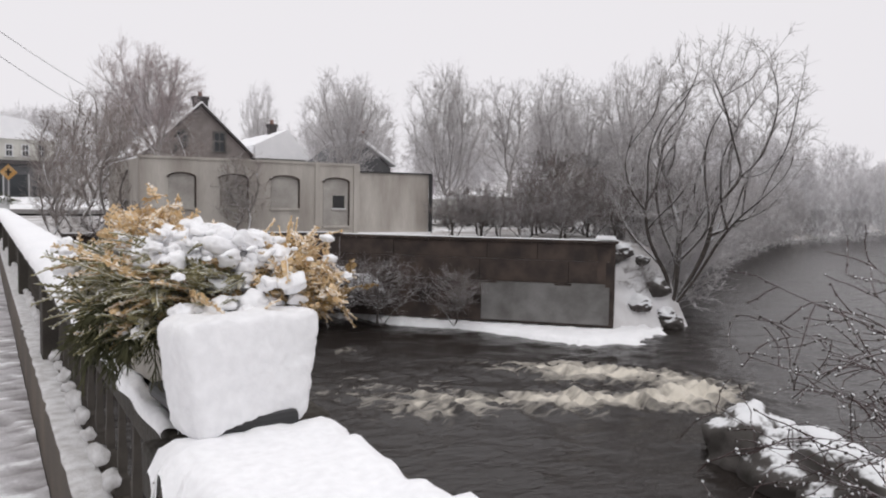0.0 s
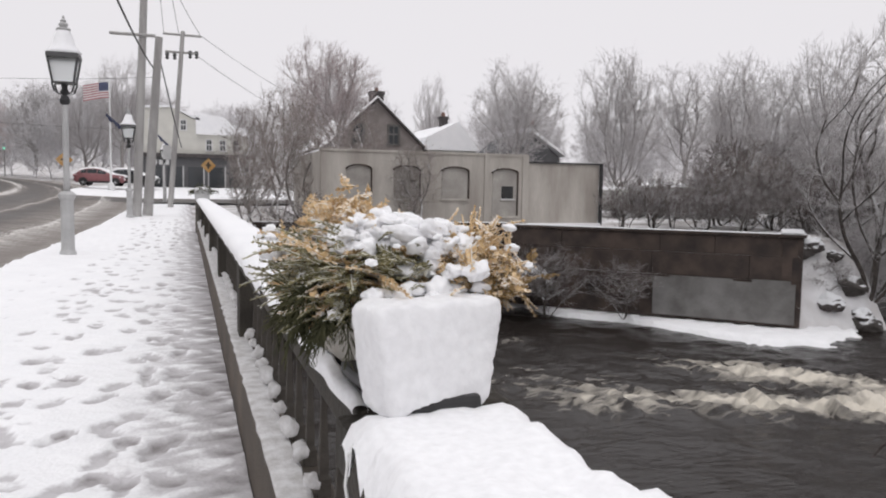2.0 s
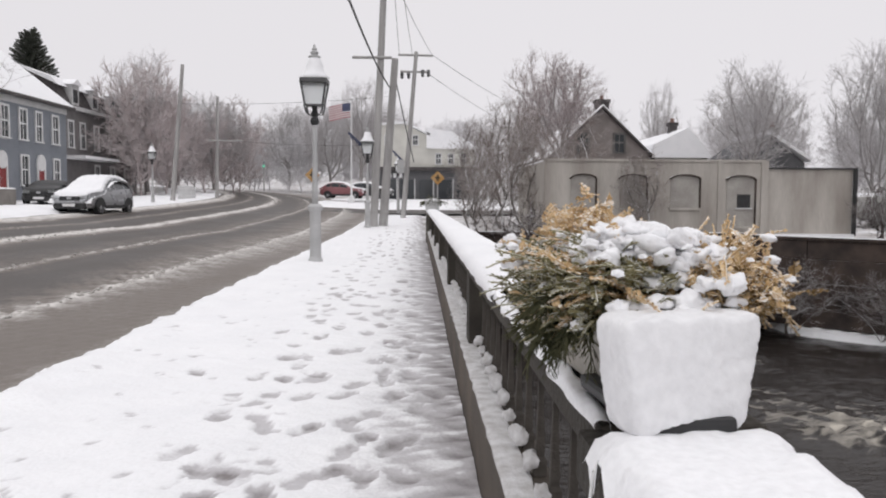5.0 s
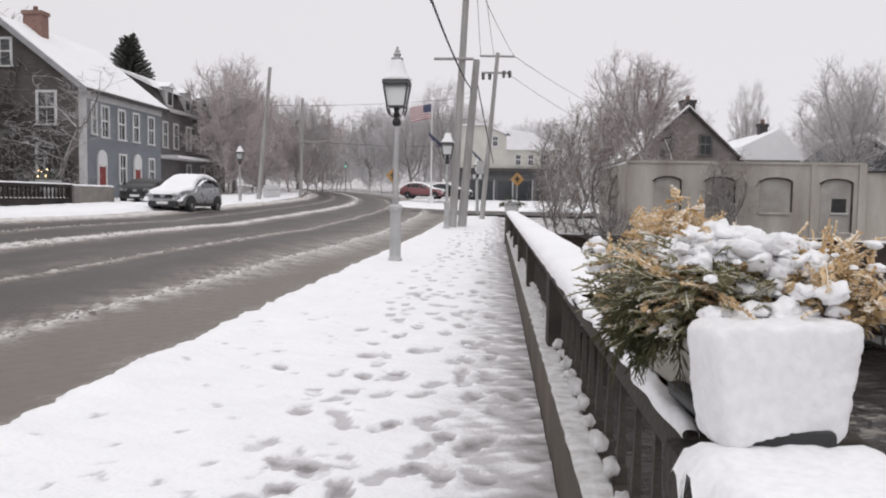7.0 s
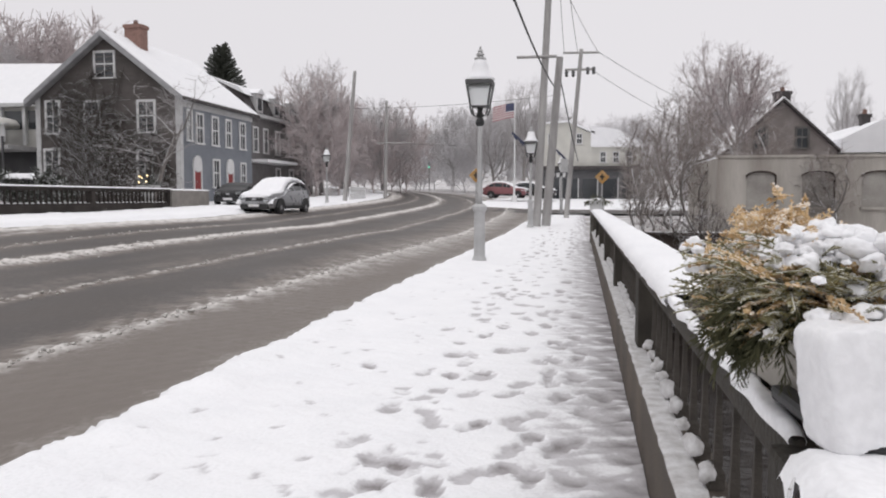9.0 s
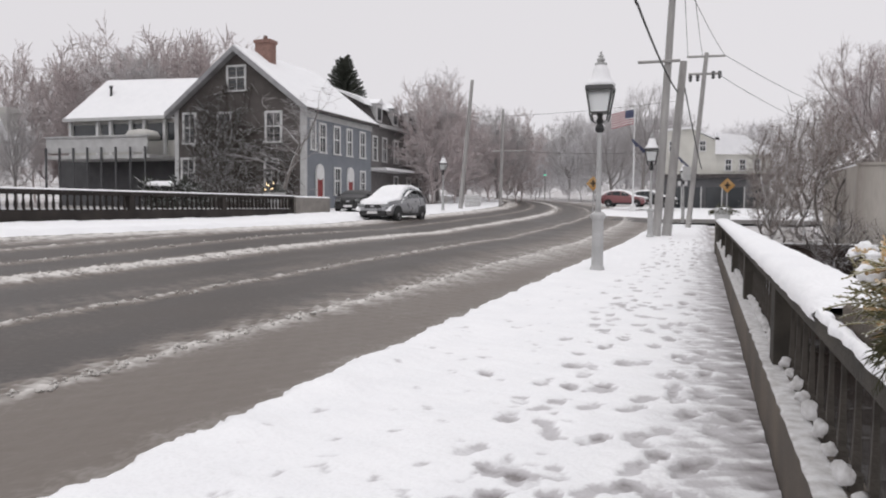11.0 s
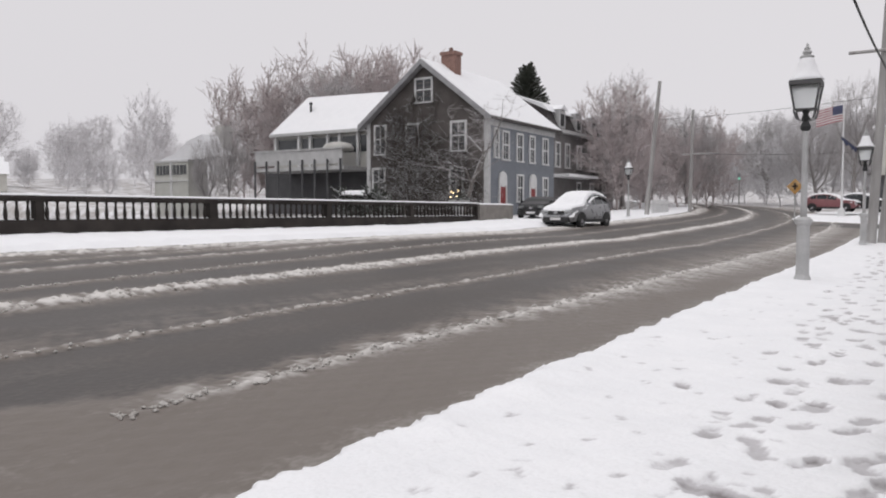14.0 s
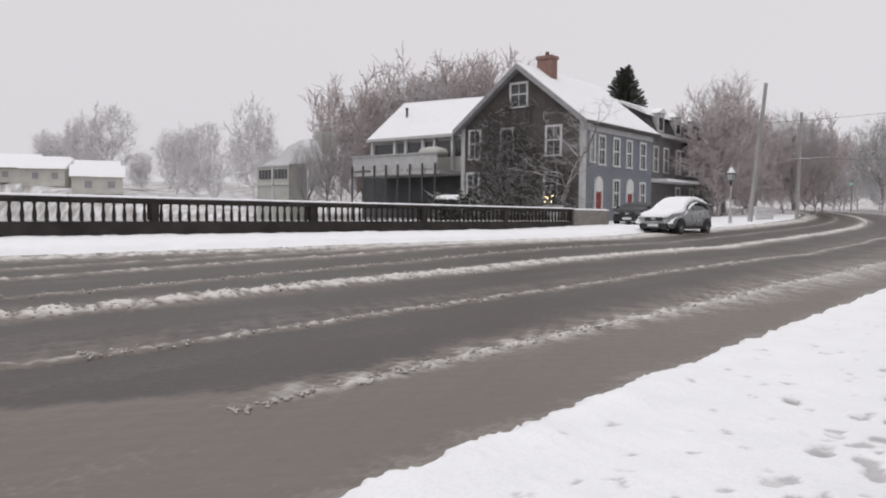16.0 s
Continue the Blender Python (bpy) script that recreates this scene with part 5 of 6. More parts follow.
for y in (66.3, 68.6, 71.5, 75.0, 78.5):
    sash(uh, y, y + 1.1, 5.6, 7.9, -29.5, 0.16, "y", WHITE)
    if y > 70:
        sash(uh, y, y + 1.1, 2.3, 4.3, -29.5, 0.16, "y", WHITE)
part("porch_roof", boxes((-29.5, -27.4, 64.8, 72, 4.55, 4.8)), SNOW, uh, "snowy porch roof")


# ---- river wall, bank and works building ----
def wall_run(name, a, b, z0, z1, thick, mat, label, step=2.2, course=0.75):
    """A river wall between two points in plan, with courses of large stones proud of it and a coping."""
    a, b = Vector(a), Vector(b)
    d = (b - a).normalized()
    e = thing(name, a.x, a.y, 0, label, "wall", rz=math.degrees(math.atan2(d.y, d.x)), kind="structure")
    n = (b - a).length
    part("core", boxes((0, n, 0.05, thick, z0, z1)), mat, e)
    part("coping", boxes((-0.1, n + 0.1, -0.08, thick + 0.1, z1, z1 + 0.12), bevel=0.03), mat, e)
    rr = random.Random(3)
    z = z0
    while z < z1 - 0.1:
        h = min(course * rr.uniform(0.8, 1.2), z1 - z)
        x = -rr.uniform(0, 0.5)
        while x < n:
            w = step * rr.uniform(0.7, 1.8)
            part("stone", boxes((max(x, 0) + 0.01, min(x + w, n) - 0.01, -rr.uniform(0, 0.02), 0.06, z + 0.003, z + h - 0.003)), mat, e)
            x += w
        z += h
    return e


river_wall = wall_run("wall_river", (12.0, 27.9), (19.25, 20.3), -3.0, 0.0, 0.6, STONE, "dark stained masonry river wall with a snowy coping")
part("patch", boxes((5.7, 10.35, -0.09, -0.06, -2.9, -1.55), (6.3, 8.4, -0.088, -0.06, -1.56, -1.48), (9.0, 10.2, -0.088, -0.06, -1.56, -1.44)), WALL_GREY, river_wall, "grey cement patch")
wall_run("wall_river_back", (2.4, 28.3), (12.0, 27.9), -3.0, 0.05, 0.6, STONE, "dark masonry river wall below the works building")
wall_run("wall_river_end", (19.25, 20.3), (22.3, 23.6), -3.0, 0.0, 0.6, STONE, "return of the dark river wall")


def boulder(name, x, y, z, sx, sy, sz, seed, label, mat, group=""):
    bm = bmesh.new()
    bmesh.ops.create_icosphere(bm, subdivisions=4, radius=1.0)
    o = Vector((seed * 7.1, seed * 3.3, 0))
    for v in bm.verts:
        k = 1 + 0.35 * noise.noise(v.co * 1.3 + o) + 0.16 * noise.noise(v.co * 3.1 + o) + 0.10 * noise.noise(v.co * 7 + o) + 0.05 * noise.noise(v.co * 15 + o)
        v.co = Vector((v.co.x * k * sx, v.co.y * k * sy, v.co.z * k * sz))
    e = part(name, bm, mat, smooth=True)
    e.matrix_basis = pose(x, y, z, 0, 0, seed * 40)
    return tagged(e, label, "rock", group)


ROCK = material("wet_rock", (0.10, 0.09, 0.085), 0.7, (0.05, 0.045, 0.04), 1.5, detail=9, bump=0.8, fine=7, snow=0.85, snow_low=0.72)
boulder("boulder", 12.2, 9.2, -3.1, 1.2, 0.9, 0.75, 1, "dark wet boulder capped with snow in the river", ROCK, "river boulders")
boulder("boulder", 11.6, 7.4, -3.0, 1.5, 0.9, 0.7, 2, "long dark boulder under snow at the water's edge", ROCK, "river boulders")
boulder("boulder", 11.3, 6.0, -3.0, 1.4, 1.0, 0.65, 3, "dark rock with snow beside the bank", ROCK, "river boulders")
BANK_ROCK = material("snowy_bank_rock", (0.12, 0.105, 0.10), 0.8, (0.06, 0.052, 0.05), 1.5, detail=9, bump=0.8, fine=5, snow=0.95, snow_low=0.05)
rr = random.Random(17)
for k in range(13):
    x, y = rr.uniform(19.9, 22.2), rr.uniform(20.0, 22.6)
    w = rr.uniform(0.25, 0.6)
    boulder("boulder", x, y, float(ground_z(np.array([x]), np.array([y]))[0]) - 0.05, w, w * 0.8, w * 0.6, 11 + k, "snow-dusted rock on the slope beside the river wall", ROCK if k % 2 else BANK_ROCK, "bank rocks")
for k, (x, y, z, w) in enumerate(((11.2, 26.9, -1.5, 0.9), (12.3, 26.4, -1.9, 0.9), (10.0, 27.0, -1.8, 0.9))):
    boulder("boulder", x, y, z, w, w * 0.7, w * 0.55, 31 + k, "snow-covered rubble heaped below the works wall", BANK_ROCK, "bank rocks")


def snow_shelf(x, y):
    """The snowy shelf of ice and gravel at the foot of the wall."""
    line = np.interp(x, (12.4, 14.8, 15.7, 16.2, 17.2, 18.6, 20.2, 21.5), (25.4, 23.6, 21.4, 19.7, 18.5, 18.4, 19.0, 19.4))
    w = smooth(-0.15, 0.45, y - line + 0.35 * lumps(x, y, 1.5, 91) + 0.15 * lumps(x, y, 0.5, 92)) * smooth(12.4, 13.2, x) * smooth(21.5, 20.8, x)
    return -3.45 + 0.42 * w + 0.05 * lumps(x, y, 0.7, 93) * w


shelf, _, _ = sheet("bank_shelf", spread((12, 21.8, 0.12)), spread((17.6, 27.8, 0.12)), snow_shelf, SNOW)
tagged(shelf, "snowy shelf along the foot of the river wall", "bank", kind="structure")

works = thing("works_building", 0, 0, 0, "low stucco works building with bricked-up arched windows above the river", "building")
part("wall", boxes((5.0, 13.7, 30.0, 38, -0.4, 2.86)), STUCCO, works, "stained grey-beige stucco wall")
part("wall", boxes((13.7, 17.2, 30.06, 37, -0.4, 2.6)), STUCCO, works, "paler stucco extension")
part("parapet", boxes((4.95, 13.75, 29.95, 30.3, 2.86, 2.95)), STUCCO, works)
part("coping", boxes((13.75, 17.35, 29.98, 30.4, 2.6, 2.66)), BLACK, works, "dark roof edge")
part("roof_snow", boxes((5.0, 13.7, 30.3, 38, 2.86, 2.93), (13.75, 17.2, 30.4, 37, 2.6, 2.68)), SNOW, works)
part("drainpipe", lathe([(0.09, 0), (0.09, 2.6)], 8, 17.25, 29.95), BLACK, works)
part("base_ledge", boxes((13.7, 17.2, 29.8, 30.06, -0.1, 0.06)), SNOW, works, "snow on the base ledge")
for x0, x1 in ((11.78, 11.98), (13.5, 13.78)):
    part("pilaster", boxes((x0, x1, 29.93, 30.0, -0.3, 2.9)), STUCCO, works)


def arched_blind(parent, x0, x1, z0, z1, mat):
    w = new("blind_window")
    w.parent = parent
    c, n = (x0 + x1) / 2, 10
    arc = [(c + (x1 - x0) / 2 * math.cos(math.pi * k / n), z1 - 0.16 + 0.16 * math.sin(math.pi * k / n)) for k in range(n + 1)]
    part("infill", prism([(x1, z0), *arc, (x0, z0)], 29.975, 29.99), mat, w, "mortared-up opening")
    hood = [(c + ((x1 - x0) / 2 + 0.06) * math.cos(math.pi * k / n), z1 - 0.14 + 0.2 * math.sin(math.pi * k / n)) for k in range(n + 1)]
    part("arch_hood", prism(hood + arc[::-1], 29.9, 29.99), STONE, w, "dark arched hood")
    part("jamb", boxes((x1, x1 + 0.06, 29.93, 29.99, z0, z1 - 0.12)), STONE, w)
    part("sill", boxes((x0 - 0.05, x1 + 0.05, 29.9, 29.99, z0 - 0.08, z0)), STUCCO, w)
    return w


for x0, x1, z0 in ((6.0, 6.95, 1.05), (7.9, 8.95, 1.05), (9.92, 11.05, 1.06)):
    arched_blind(works, x0, x1, z0, 2.32, STUCCO_DARK)
aw = arched_blind(works, 12.15, 13.25, 0.35, 2.3, STUCCO_DARK)
part("vent_hole", boxes((12.56, 13.08, 29.955, 29.975, 1.08, 1.6)), BLACK, aw, "small dark square opening")
part("vent_sill", boxes((12.5, 13.14, 29.9, 29.97, 1.02, 1.08)), TRIM, aw)

mill = thing("gabled_mill", 0, 0, 0, "dark gabled mill house with chimneys behind the works building", "house")
# Brick greyed and lightened in its base colour to stand in for haze.
part("wall", prism([(10.4, 0.2), (17.9, 0.2), (17.9, 4.75), (14.15, 8.3), (10.4, 4.75)], 59, 76), material("hazed_brick", (0.29, 0.26, 0.25), 0.9, (0.22, 0.195, 0.185), 1.5, bump=0.3), mill)
gable_roof(mill, 10.4, 17.9, 59, 76, 4.75, 8.3, 0.35, fascia=False)
chimney(mill, 14.3, 59.9, 7.6, 9.1, 1.0, 0.8, ROOF_DARK)
for y in (63, 66, 69, 72):
    chimney(mill, 15.3, y, 6.6, 8.6, 0.45, 0.5, ROOF_DARK)
for x in (12.2, 15.0):
    sash(mill, x, x + 1.0, 5.0, 6.5, 59, 0.14, "x", WALL_GREY)
wing = thing("mill_wing", 0, 0, 0, "low wing with a broad snowy roof beside the mill", "house")
part("wall", boxes((18.2, 22.2, 58.5, 70, 0.2, 4.6)), SIDING_PALE, wing)
part("roof", prism([(18.0, 4.6), (22.4, 4.6), (22.4, 4.8), (20.6, 6.9), (18.0, 5.6)], 58.2, 70.4), SNOW, wing, "roof under snow")
chimney(wing, 20.6, 62, 6.0, 7.6, 0.6, 0.6, ROOF_DARK)
cot = thing("small_house", 0, 0, 0, "small dark house with a snowy gable roof among trees", "house")
part("wall", prism([(23.6, 0.2), (28.0, 0.2), (28.0, 4.1), (25.4, 6.0), (23.6, 4.6)], 55, 62), SIDING_DARK, cot)
part("roof", prism([(25.35, 6.1), (28.3, 4.2), (28.3, 4.4), (25.3, 6.4)], 54.6, 62.4), SNOW, cot, "snowy roof slope")
chimney(cot, 26.9, 58, 5.0, 6.9, 0.5, 0.5, ROOF_DARK)


def trailer(x0, x1, y, z0, z1, label):
    e = thing("box_trailer", x0, y, 0, label, "trailer", "parked trailers")
    w = x1 - x0
    part("body", boxes((0, w, 0, 2.2, 0.45, z1 - 0.12), bevel=0.05), SIDING_PALE, e, "pale box body")
    snow_slab("roof_snow", e, 0, w, 0, 2.2, z1 - 0.12, 0.2, 5, step=0.1, round_=0.3)
    for k in (0.3, w - 0.3):
        part("wheel", prism([(k + 0.3 * math.cos(a * 0.5236), 0.3 + 0.3 * math.sin(a * 0.5236)) for a in range(12)], 0.0, 0.2), RUBBER, e)
    return e


trailer(23.4, 25.5, 39.0, 1.0, 1.72, "pale parked trailer roofed with snow")
trailer(25.8, 28.5, 38.4, 1.0, 1.95, "pale parked camper under a rounded load of snow")
shed = thing("yard_shed", 29.0, 36.6, 0, "open grey yard shed with a snowy flat roof", "shed")
for x, y in ((0, 0), (3.4, 0), (0, 2.4), (3.4, 2.4)):
    part("post", boxes((x - 0.08, x + 0.08, y - 0.08, y + 0.08, -0.2, 2.2)), POLE_WOOD, shed)
part("wall", boxes((0.1, 3.3, 2.3, 2.4, 0, 2.1), (1.6, 2.4, 0.1, 0.15, 0, 2.05)), WALL_GREY, shed)
part("roof", boxes((-0.2, 3.6, -0.2, 2.6, 2.2, 2.32), bevel=0.02), SNOW, shed)

# ---- far houses, shop and street end ----
shop = thing("corner_shop", 0, 0, 0, "cream two-storey corner shop with a dark storefront and snowy roof", "shop")
part("wall", prism([(-4.6, 4.7), (1.2, 4.7), (1.2, 8.4), (-1.4, 9.7), (-4.6, 9.5)], 86.5, 98), SIDING_CREAM, shop, "cream upper storey")
part("storefront", boxes((-4.6, 6.4, 86.45, 86.6, 0.8, 4.7), (-4.6, 6.4, 86.6, 98, 0.8, 4.7)), SIDING_DARK, shop, "dark painted storefront")
part("wall", boxes((1.2, 6.4, 86.6, 98, 4.7, 7.0)), SIDING_CREAM, shop)
part("roof", prism([(1.0, 7.0), (6.8, 6.9), (6.8, 7.1), (3.8, 8.9), (1.0, 9.3)], 86.2, 98.3), SNOW, shop, "snow-covered side roof")
part("roof", prism([(-4.8, 9.5), (-1.4, 9.72), (1.4, 8.4), (1.4, 8.65), (-1.4, 9.95), (-4.8, 9.7)], 86.2, 98.3), SNOW, shop, "snow-covered roof")
for x in (-3.7, -0.6):
    sash(shop, x, x + 0.7, 7.4, 8.5, 86.5, 0.1, "x", WHITE)
for x in (2.0, 3.4, 4.8):
    sash(shop, x, x + 0.7, 5.3, 6.5, 86.6, 0.1, "x", WHITE)
part("awning", boxes((-4.8, 6.6, 86.0, 86.5, 4.5, 4.9)), ROOF_DARK, shop)
for k, (x, w) in enumerate(((-3.4, 0.5), (-2.7, 0.35), (-2.2, 0.5))):
    part("sign_bar", boxes((x, x + w, 86.39, 86.44, 3.7, 4.2)), WHITE, shop, "pale bar of unreadable lettering")
for x in (-3.9, -1.9, 0.2, 2.4, 4.4):
    part("shop_window", boxes((x, x + 1.5, 86.4, 86.45, 1.4, 3.5)), PANE, shop)
    part("mullion", boxes((x + 1.55, x + 1.67, 86.36, 86.45, 1.2, 3.6)), TRIM, shop)

lb = thing("riverside_building", 0, 0, 0, "pale green-grey riverside building with a row of upper windows", "building")
part("wall", boxes((-69.8, -64.4, 53.0, 55.5, -1.0, 6.6)), material("greenish_siding", (0.62, 0.62, 0.58), 0.8, (0.54, 0.54, 0.50), 0.8, bump=0.1), lb)
for k in range(9):
    x = -69.4 + k * 0.54
    part("window", boxes((x, x + 0.38, 52.94, 53.0, 5.2, 6.2)), PANE, lb)
part("band", boxes((-69.9, -64.3, 52.9, 53.0, 6.5, 6.72), (-69.9, -64.3, 52.9, 53.0, 4.5, 4.6), (-67.2, -66.9, 52.9, 53.0, -1, 6.6)), WHITE, lb)
part("roof", prism([(-69.0, 6.72), (-62.0, 6.72), (-61, 7.0), (-62.2, 9.2), (-64.5, 8.6), (-66.4, 7.4), (-68.0, 7.0)], 53.0, 56.0), SNOW, lb, "roof under snow")
part("cupola", boxes((-62.6, -61.4, 55, 56.2, 7.6, 10.2), (-62.8, -61.2, 54.8, 56.4, 9.6, 9.8)), SIDING_PALE, lb)

r = random.Random(9)
for k, (x, y, z, w, h) in enumerate(((-262, 122, 4.5, 15, 5), (-240, 118, 2.5, 12, 5), (-232, 124, 2.5, 10, 4.5), (-290, 120, 4.5, 12, 6), (-205, 112, 1.5, 11, 4.5), (-196, 120, 1.5, 10, 4.5), (-270, 115, 1.0, 22, 4), (-222, 112, 0.5, 14, 4), (-180, 112, 0.5, 11, 4))):
    hs = thing("hillside_house", x, y - 22, float(ground_z(np.array([x * 1.0]), np.array([y - 22.0]))[0]) - 0.3, "distant low house with a snowy roof on the far shore", "house", "far shore houses", rz=r.uniform(-20, 20) + 60)
    # Cream walls and grey windows carry the haze over the shore as colour.
    part("wall", boxes((-w / 2, w / 2, -4, 4, 0, h)), SIDING_CREAM, hs)
    part("roof", prism([(-4.8, h), (4.8, h), (0, h + 3.0)], -w / 2 - 0.5, w / 2 + 0.5, "x"), SNOW, hs, "snowy roof")
    for u in (-w / 4, w / 5):
        part("window", boxes((u, u + 1.6, -4.06, -4, h - 2.6, h - 1.0)), RAKE, hs)

# far woods: uncountable bare trees, twig colours paled to imitate haze
woods_parts = []
for s in range(3):
    a, b = branch_out(70 + s, 10, 8, low=0.04, points=230, fan=0.2, twigs=4, twig=1.1, step=1.0, lobes=0.45)
    woods_parts.append(tubes([(p, q, max(ra, 0.02), max(rb, 0.016)) for p, q, ra, rb in a + b], 3))


def woods(label, spots, mat=None):
    vs, fs, n = [], [], 0
    for k, (x, y, z, h, w) in enumerate(spots):
        v, f = woods_parts[k % 3]
        c, s = math.cos(k * 1.7), math.sin(k * 1.7)
        vv = np.stack([(v[:, 0] * c - v[:, 1] * s) * w / 9 + x, (v[:, 0] * s + v[:, 1] * c) * w / 9 + y, v[:, 2] * h / 10 + z], 1)
        vs.append(vv)
        fs.append(f + n)
        n += len(vv)
    return tagged(fast_mesh("woods", np.concatenate(vs), np.concatenate(fs), mat or HAZED_TWIG), label, "woods", kind="stuff")


def scatter(seed, n, x0, x1, y0, y1, h0, h1, z=None):
    rr, out = random.Random(seed), []
    for k in range(n):
        x, y = x0 + (x1 - x0) * (k + rr.random()) / n, rr.uniform(y0, y1)
        h = rr.uniform(h0, h1)
        g = float(ground_z(np.array([x]), np.array([y]))[0]) - 0.3 if z is None else z
        out.append((x, y, g, h, h * rr.uniform(0.7, 1.0)))
    return out


woods("distant woods in haze-paled colour behind the works building", scatter(1, 24, 8, 92, 92, 120, 9, 13.5), HAZED_TWIG_PALE)
woods("woods in haze-paled colour along the street end", scatter(2, 14, -56, -26, 140, 165, 11, 15) + scatter(3, 12, -24, 10, 128, 150, 12, 15), HAZED_TWIG_PALE)
woods("reddish street trees in haze-paled colour", scatter(8, 10, -48, -24, 92, 118, 10, 13) + scatter(10, 7, -30, -21.5, 70, 92, 9, 13), HAZED_TWIG_PINK)
woods("woods in haze-paled colour on the far river bend", scatter(4, 18, 96, 190, 66, 110, 11, 16) + scatter(14, 10, 66, 118, 56, 76, 9.5, 12.5), HAZED_TWIG_PALE)
woods("trees in haze-paled colour along the far shore", scatter(5, 16, -330, -150, 122, 150, 12, 26) + scatter(6, 8, -200, -110, 96, 110, 8, 13), HAZED_TWIG_PALE)
woods("trees in haze-paled colour behind the deck house", scatter(7, 15, -70, -46, 64, 75, 15.0, 18.5), HAZED_TWIG_PINK)
woods("bushes in haze-paled colour along the far river bank", [(x, float(bank_north(x)) + 0.2 + 1.2 * (k % 3), -3.3, 4.2 + 1.2 * (k % 4), 6.0) for k, x in enumerate(np.linspace(25, 96, 34))])


conifer = thing("conifer", -35.0, 71.6, 1.2, "dark columnar evergreen behind the gabled house", "tree")
r = random.Random(12)
rows = []
for k in range(2200):
    h = r.uniform(1.5, 14.6) if k % 5 else r.uniform(9, 14.8)
    rad = min(2.5, 0.6 + (15.0 - h) * 0.5) * r.uniform(0.45, 1.0)
    a = r.uniform(0, 6.283)
    p = Vector((math.cos(a) * rad * 0.25, math.sin(a) * rad * 0.25, h))
    q = Vector((math.cos(a) * rad, math.sin(a) * rad, h + r.uniform(0.1, 0.7)))
    rows.append((p, q, 0.14, 0.07))
v, f = tubes(rows, 4)
fast_mesh("foliage", v, f, CONIFER, conifer)
v, f = tubes([(Vector((0, 0, -0.3)), Vector((0, 0, 14)), 0.22, 0.05)], 8)
fast_mesh("trunk", v, f, BARK_DARK, conifer)

FLAG_RED = material("faded_flag_red", (0.42, 0.16, 0.17), 0.8, (0.36, 0.13, 0.14), 4, bump=0.0)
FLAG_BLUE = material("faded_flag_blue", (0.10, 0.11, 0.18), 0.8, (0.08, 0.09, 0.15), 4, bump=0.0)
for x, y, z, dx, dz, lab in ((-2.3, 34.5, 3.65, -0.8, 0.72, "dark furled flag on a staff by a post lamp"), (-0.68, 46.4, 3.5, -0.85, 0.85, "dark furled flag on a staff by a utility pole")):
    ff = thing("furled_flag", x, y, z, lab, "flag", "furled flags")
    v, f = tubes([(Vector((0, 0, 0)), Vector((dx, 0, dz)), 0.022, 0.016)], 6)
    fast_mesh("staff", v, f, POLE_WOOD, ff)
    rows = []
    for k in range(9):
        a = Vector((dx, 0, dz)) * (0.28 + 0.075 * k)
        rows.append((a, a + Vector((0.02 * math.sin(k * 2.1), 0.03, -0.16 - 0.05 * math.sin(k * 1.3))), 0.055, 0.03))
    v, f = tubes(rows, 6)
    fast_mesh("cloth", v, f, FLAG_BLUE, ff)

flagpole = thing("flagpole", -6.0, 70.5, 1.0, "white flagpole with a striped national flag", "flagpole")
part("pole", lathe([(0.28, 0), (0.26, 0.5), (0.09, 0.7), (0.05, 9.1), (0.1, 9.15), (0.0, 9.25)], 10), WHITE, flagpole)
flag = new("flag")
flag.parent = flagpole


def flag_strip(z0, z1, u0, u1):
    bm = bmesh.new()
    n, rows_ = 10, []
    for k in range(n + 1):
        u = u0 + (u1 - u0) * k / n
        dz, dy = -0.18 * u + 0.05 * math.sin(u * 3), 0.16 * math.sin(u * 3.4)
        rows_.append([bm.verts.new((-0.08 - u, dy + s, z + dz)) for z in (z0, z1) for s in (-0.006, 0.006)])
    for a, b in zip(rows_, rows_[1:]):
        for i, j in ((0, 1), (1, 3), (3, 2), (2, 0)):
            bm.faces.new((a[i], a[j], b[j], b[i]))
    return bm


for k in range(13):
    zt = 9.0 - k * 0.1
    part("stripe", flag_strip(zt - 0.1, zt, 0.75 if k < 7 else 0.0, 1.95), FLAG_RED if k % 2 == 0 else WHITE, flag)
part("canton", flag_strip(8.3, 9.0, 0.0, 0.75), FLAG_BLUE, flag)

for x, y, z in ((-7.9, 58.5, 0.7), (1.6, 60.5, 0.6)):
    sg = thing("warning_sign", x, y, z - 0.2, "amber diamond warning sign on a thin post", "road sign", "warning signs")
    part("post", boxes((-0.04, 0.04, -0.04, 0.04, 0, 3.0)), IRON, sg)
    part("plate", prism([(-0.55, 2.6), (0, 2.05), (0.55, 2.6), (0, 3.15)], -0.08, -0.05), YELLOW, sg)
    # Symbol is brown instead of black, a colour set to imitate haze.
    part("symbol", boxes((-0.07, 0.07, -0.1, -0.08, 2.35, 2.85), (-0.2, 0.2, -0.1, -0.08, 2.55, 2.68)), PLINTH, sg)

side_street, _, _ = sheet("side_road", spread((-6, 40, 1.0)), spread((52, 60, 0.5)), lambda x, y: road_z(x, y) + 0.03 + 0.01 * lumps(x, y, 1, 5), ROAD)
tagged(side_street, "wet side street joining the main road", "road", kind="structure")
island, _, _ = sheet("pavement_corner", spread((-9, 30, 0.5)), spread((61, 86, 0.5)),
                     lambda x, y: road_z(x, y) - 0.05 + 0.25 * smooth(-8.6, -7.0, x - 0.22 * (y - 61) * -1 - 0.0) * smooth(61, 62, y) + 0.03 * lumps(x, y, 2, 6), SNOW)
tagged(island, "snow-covered street corner with a kerb", "pavement", kind="structure")

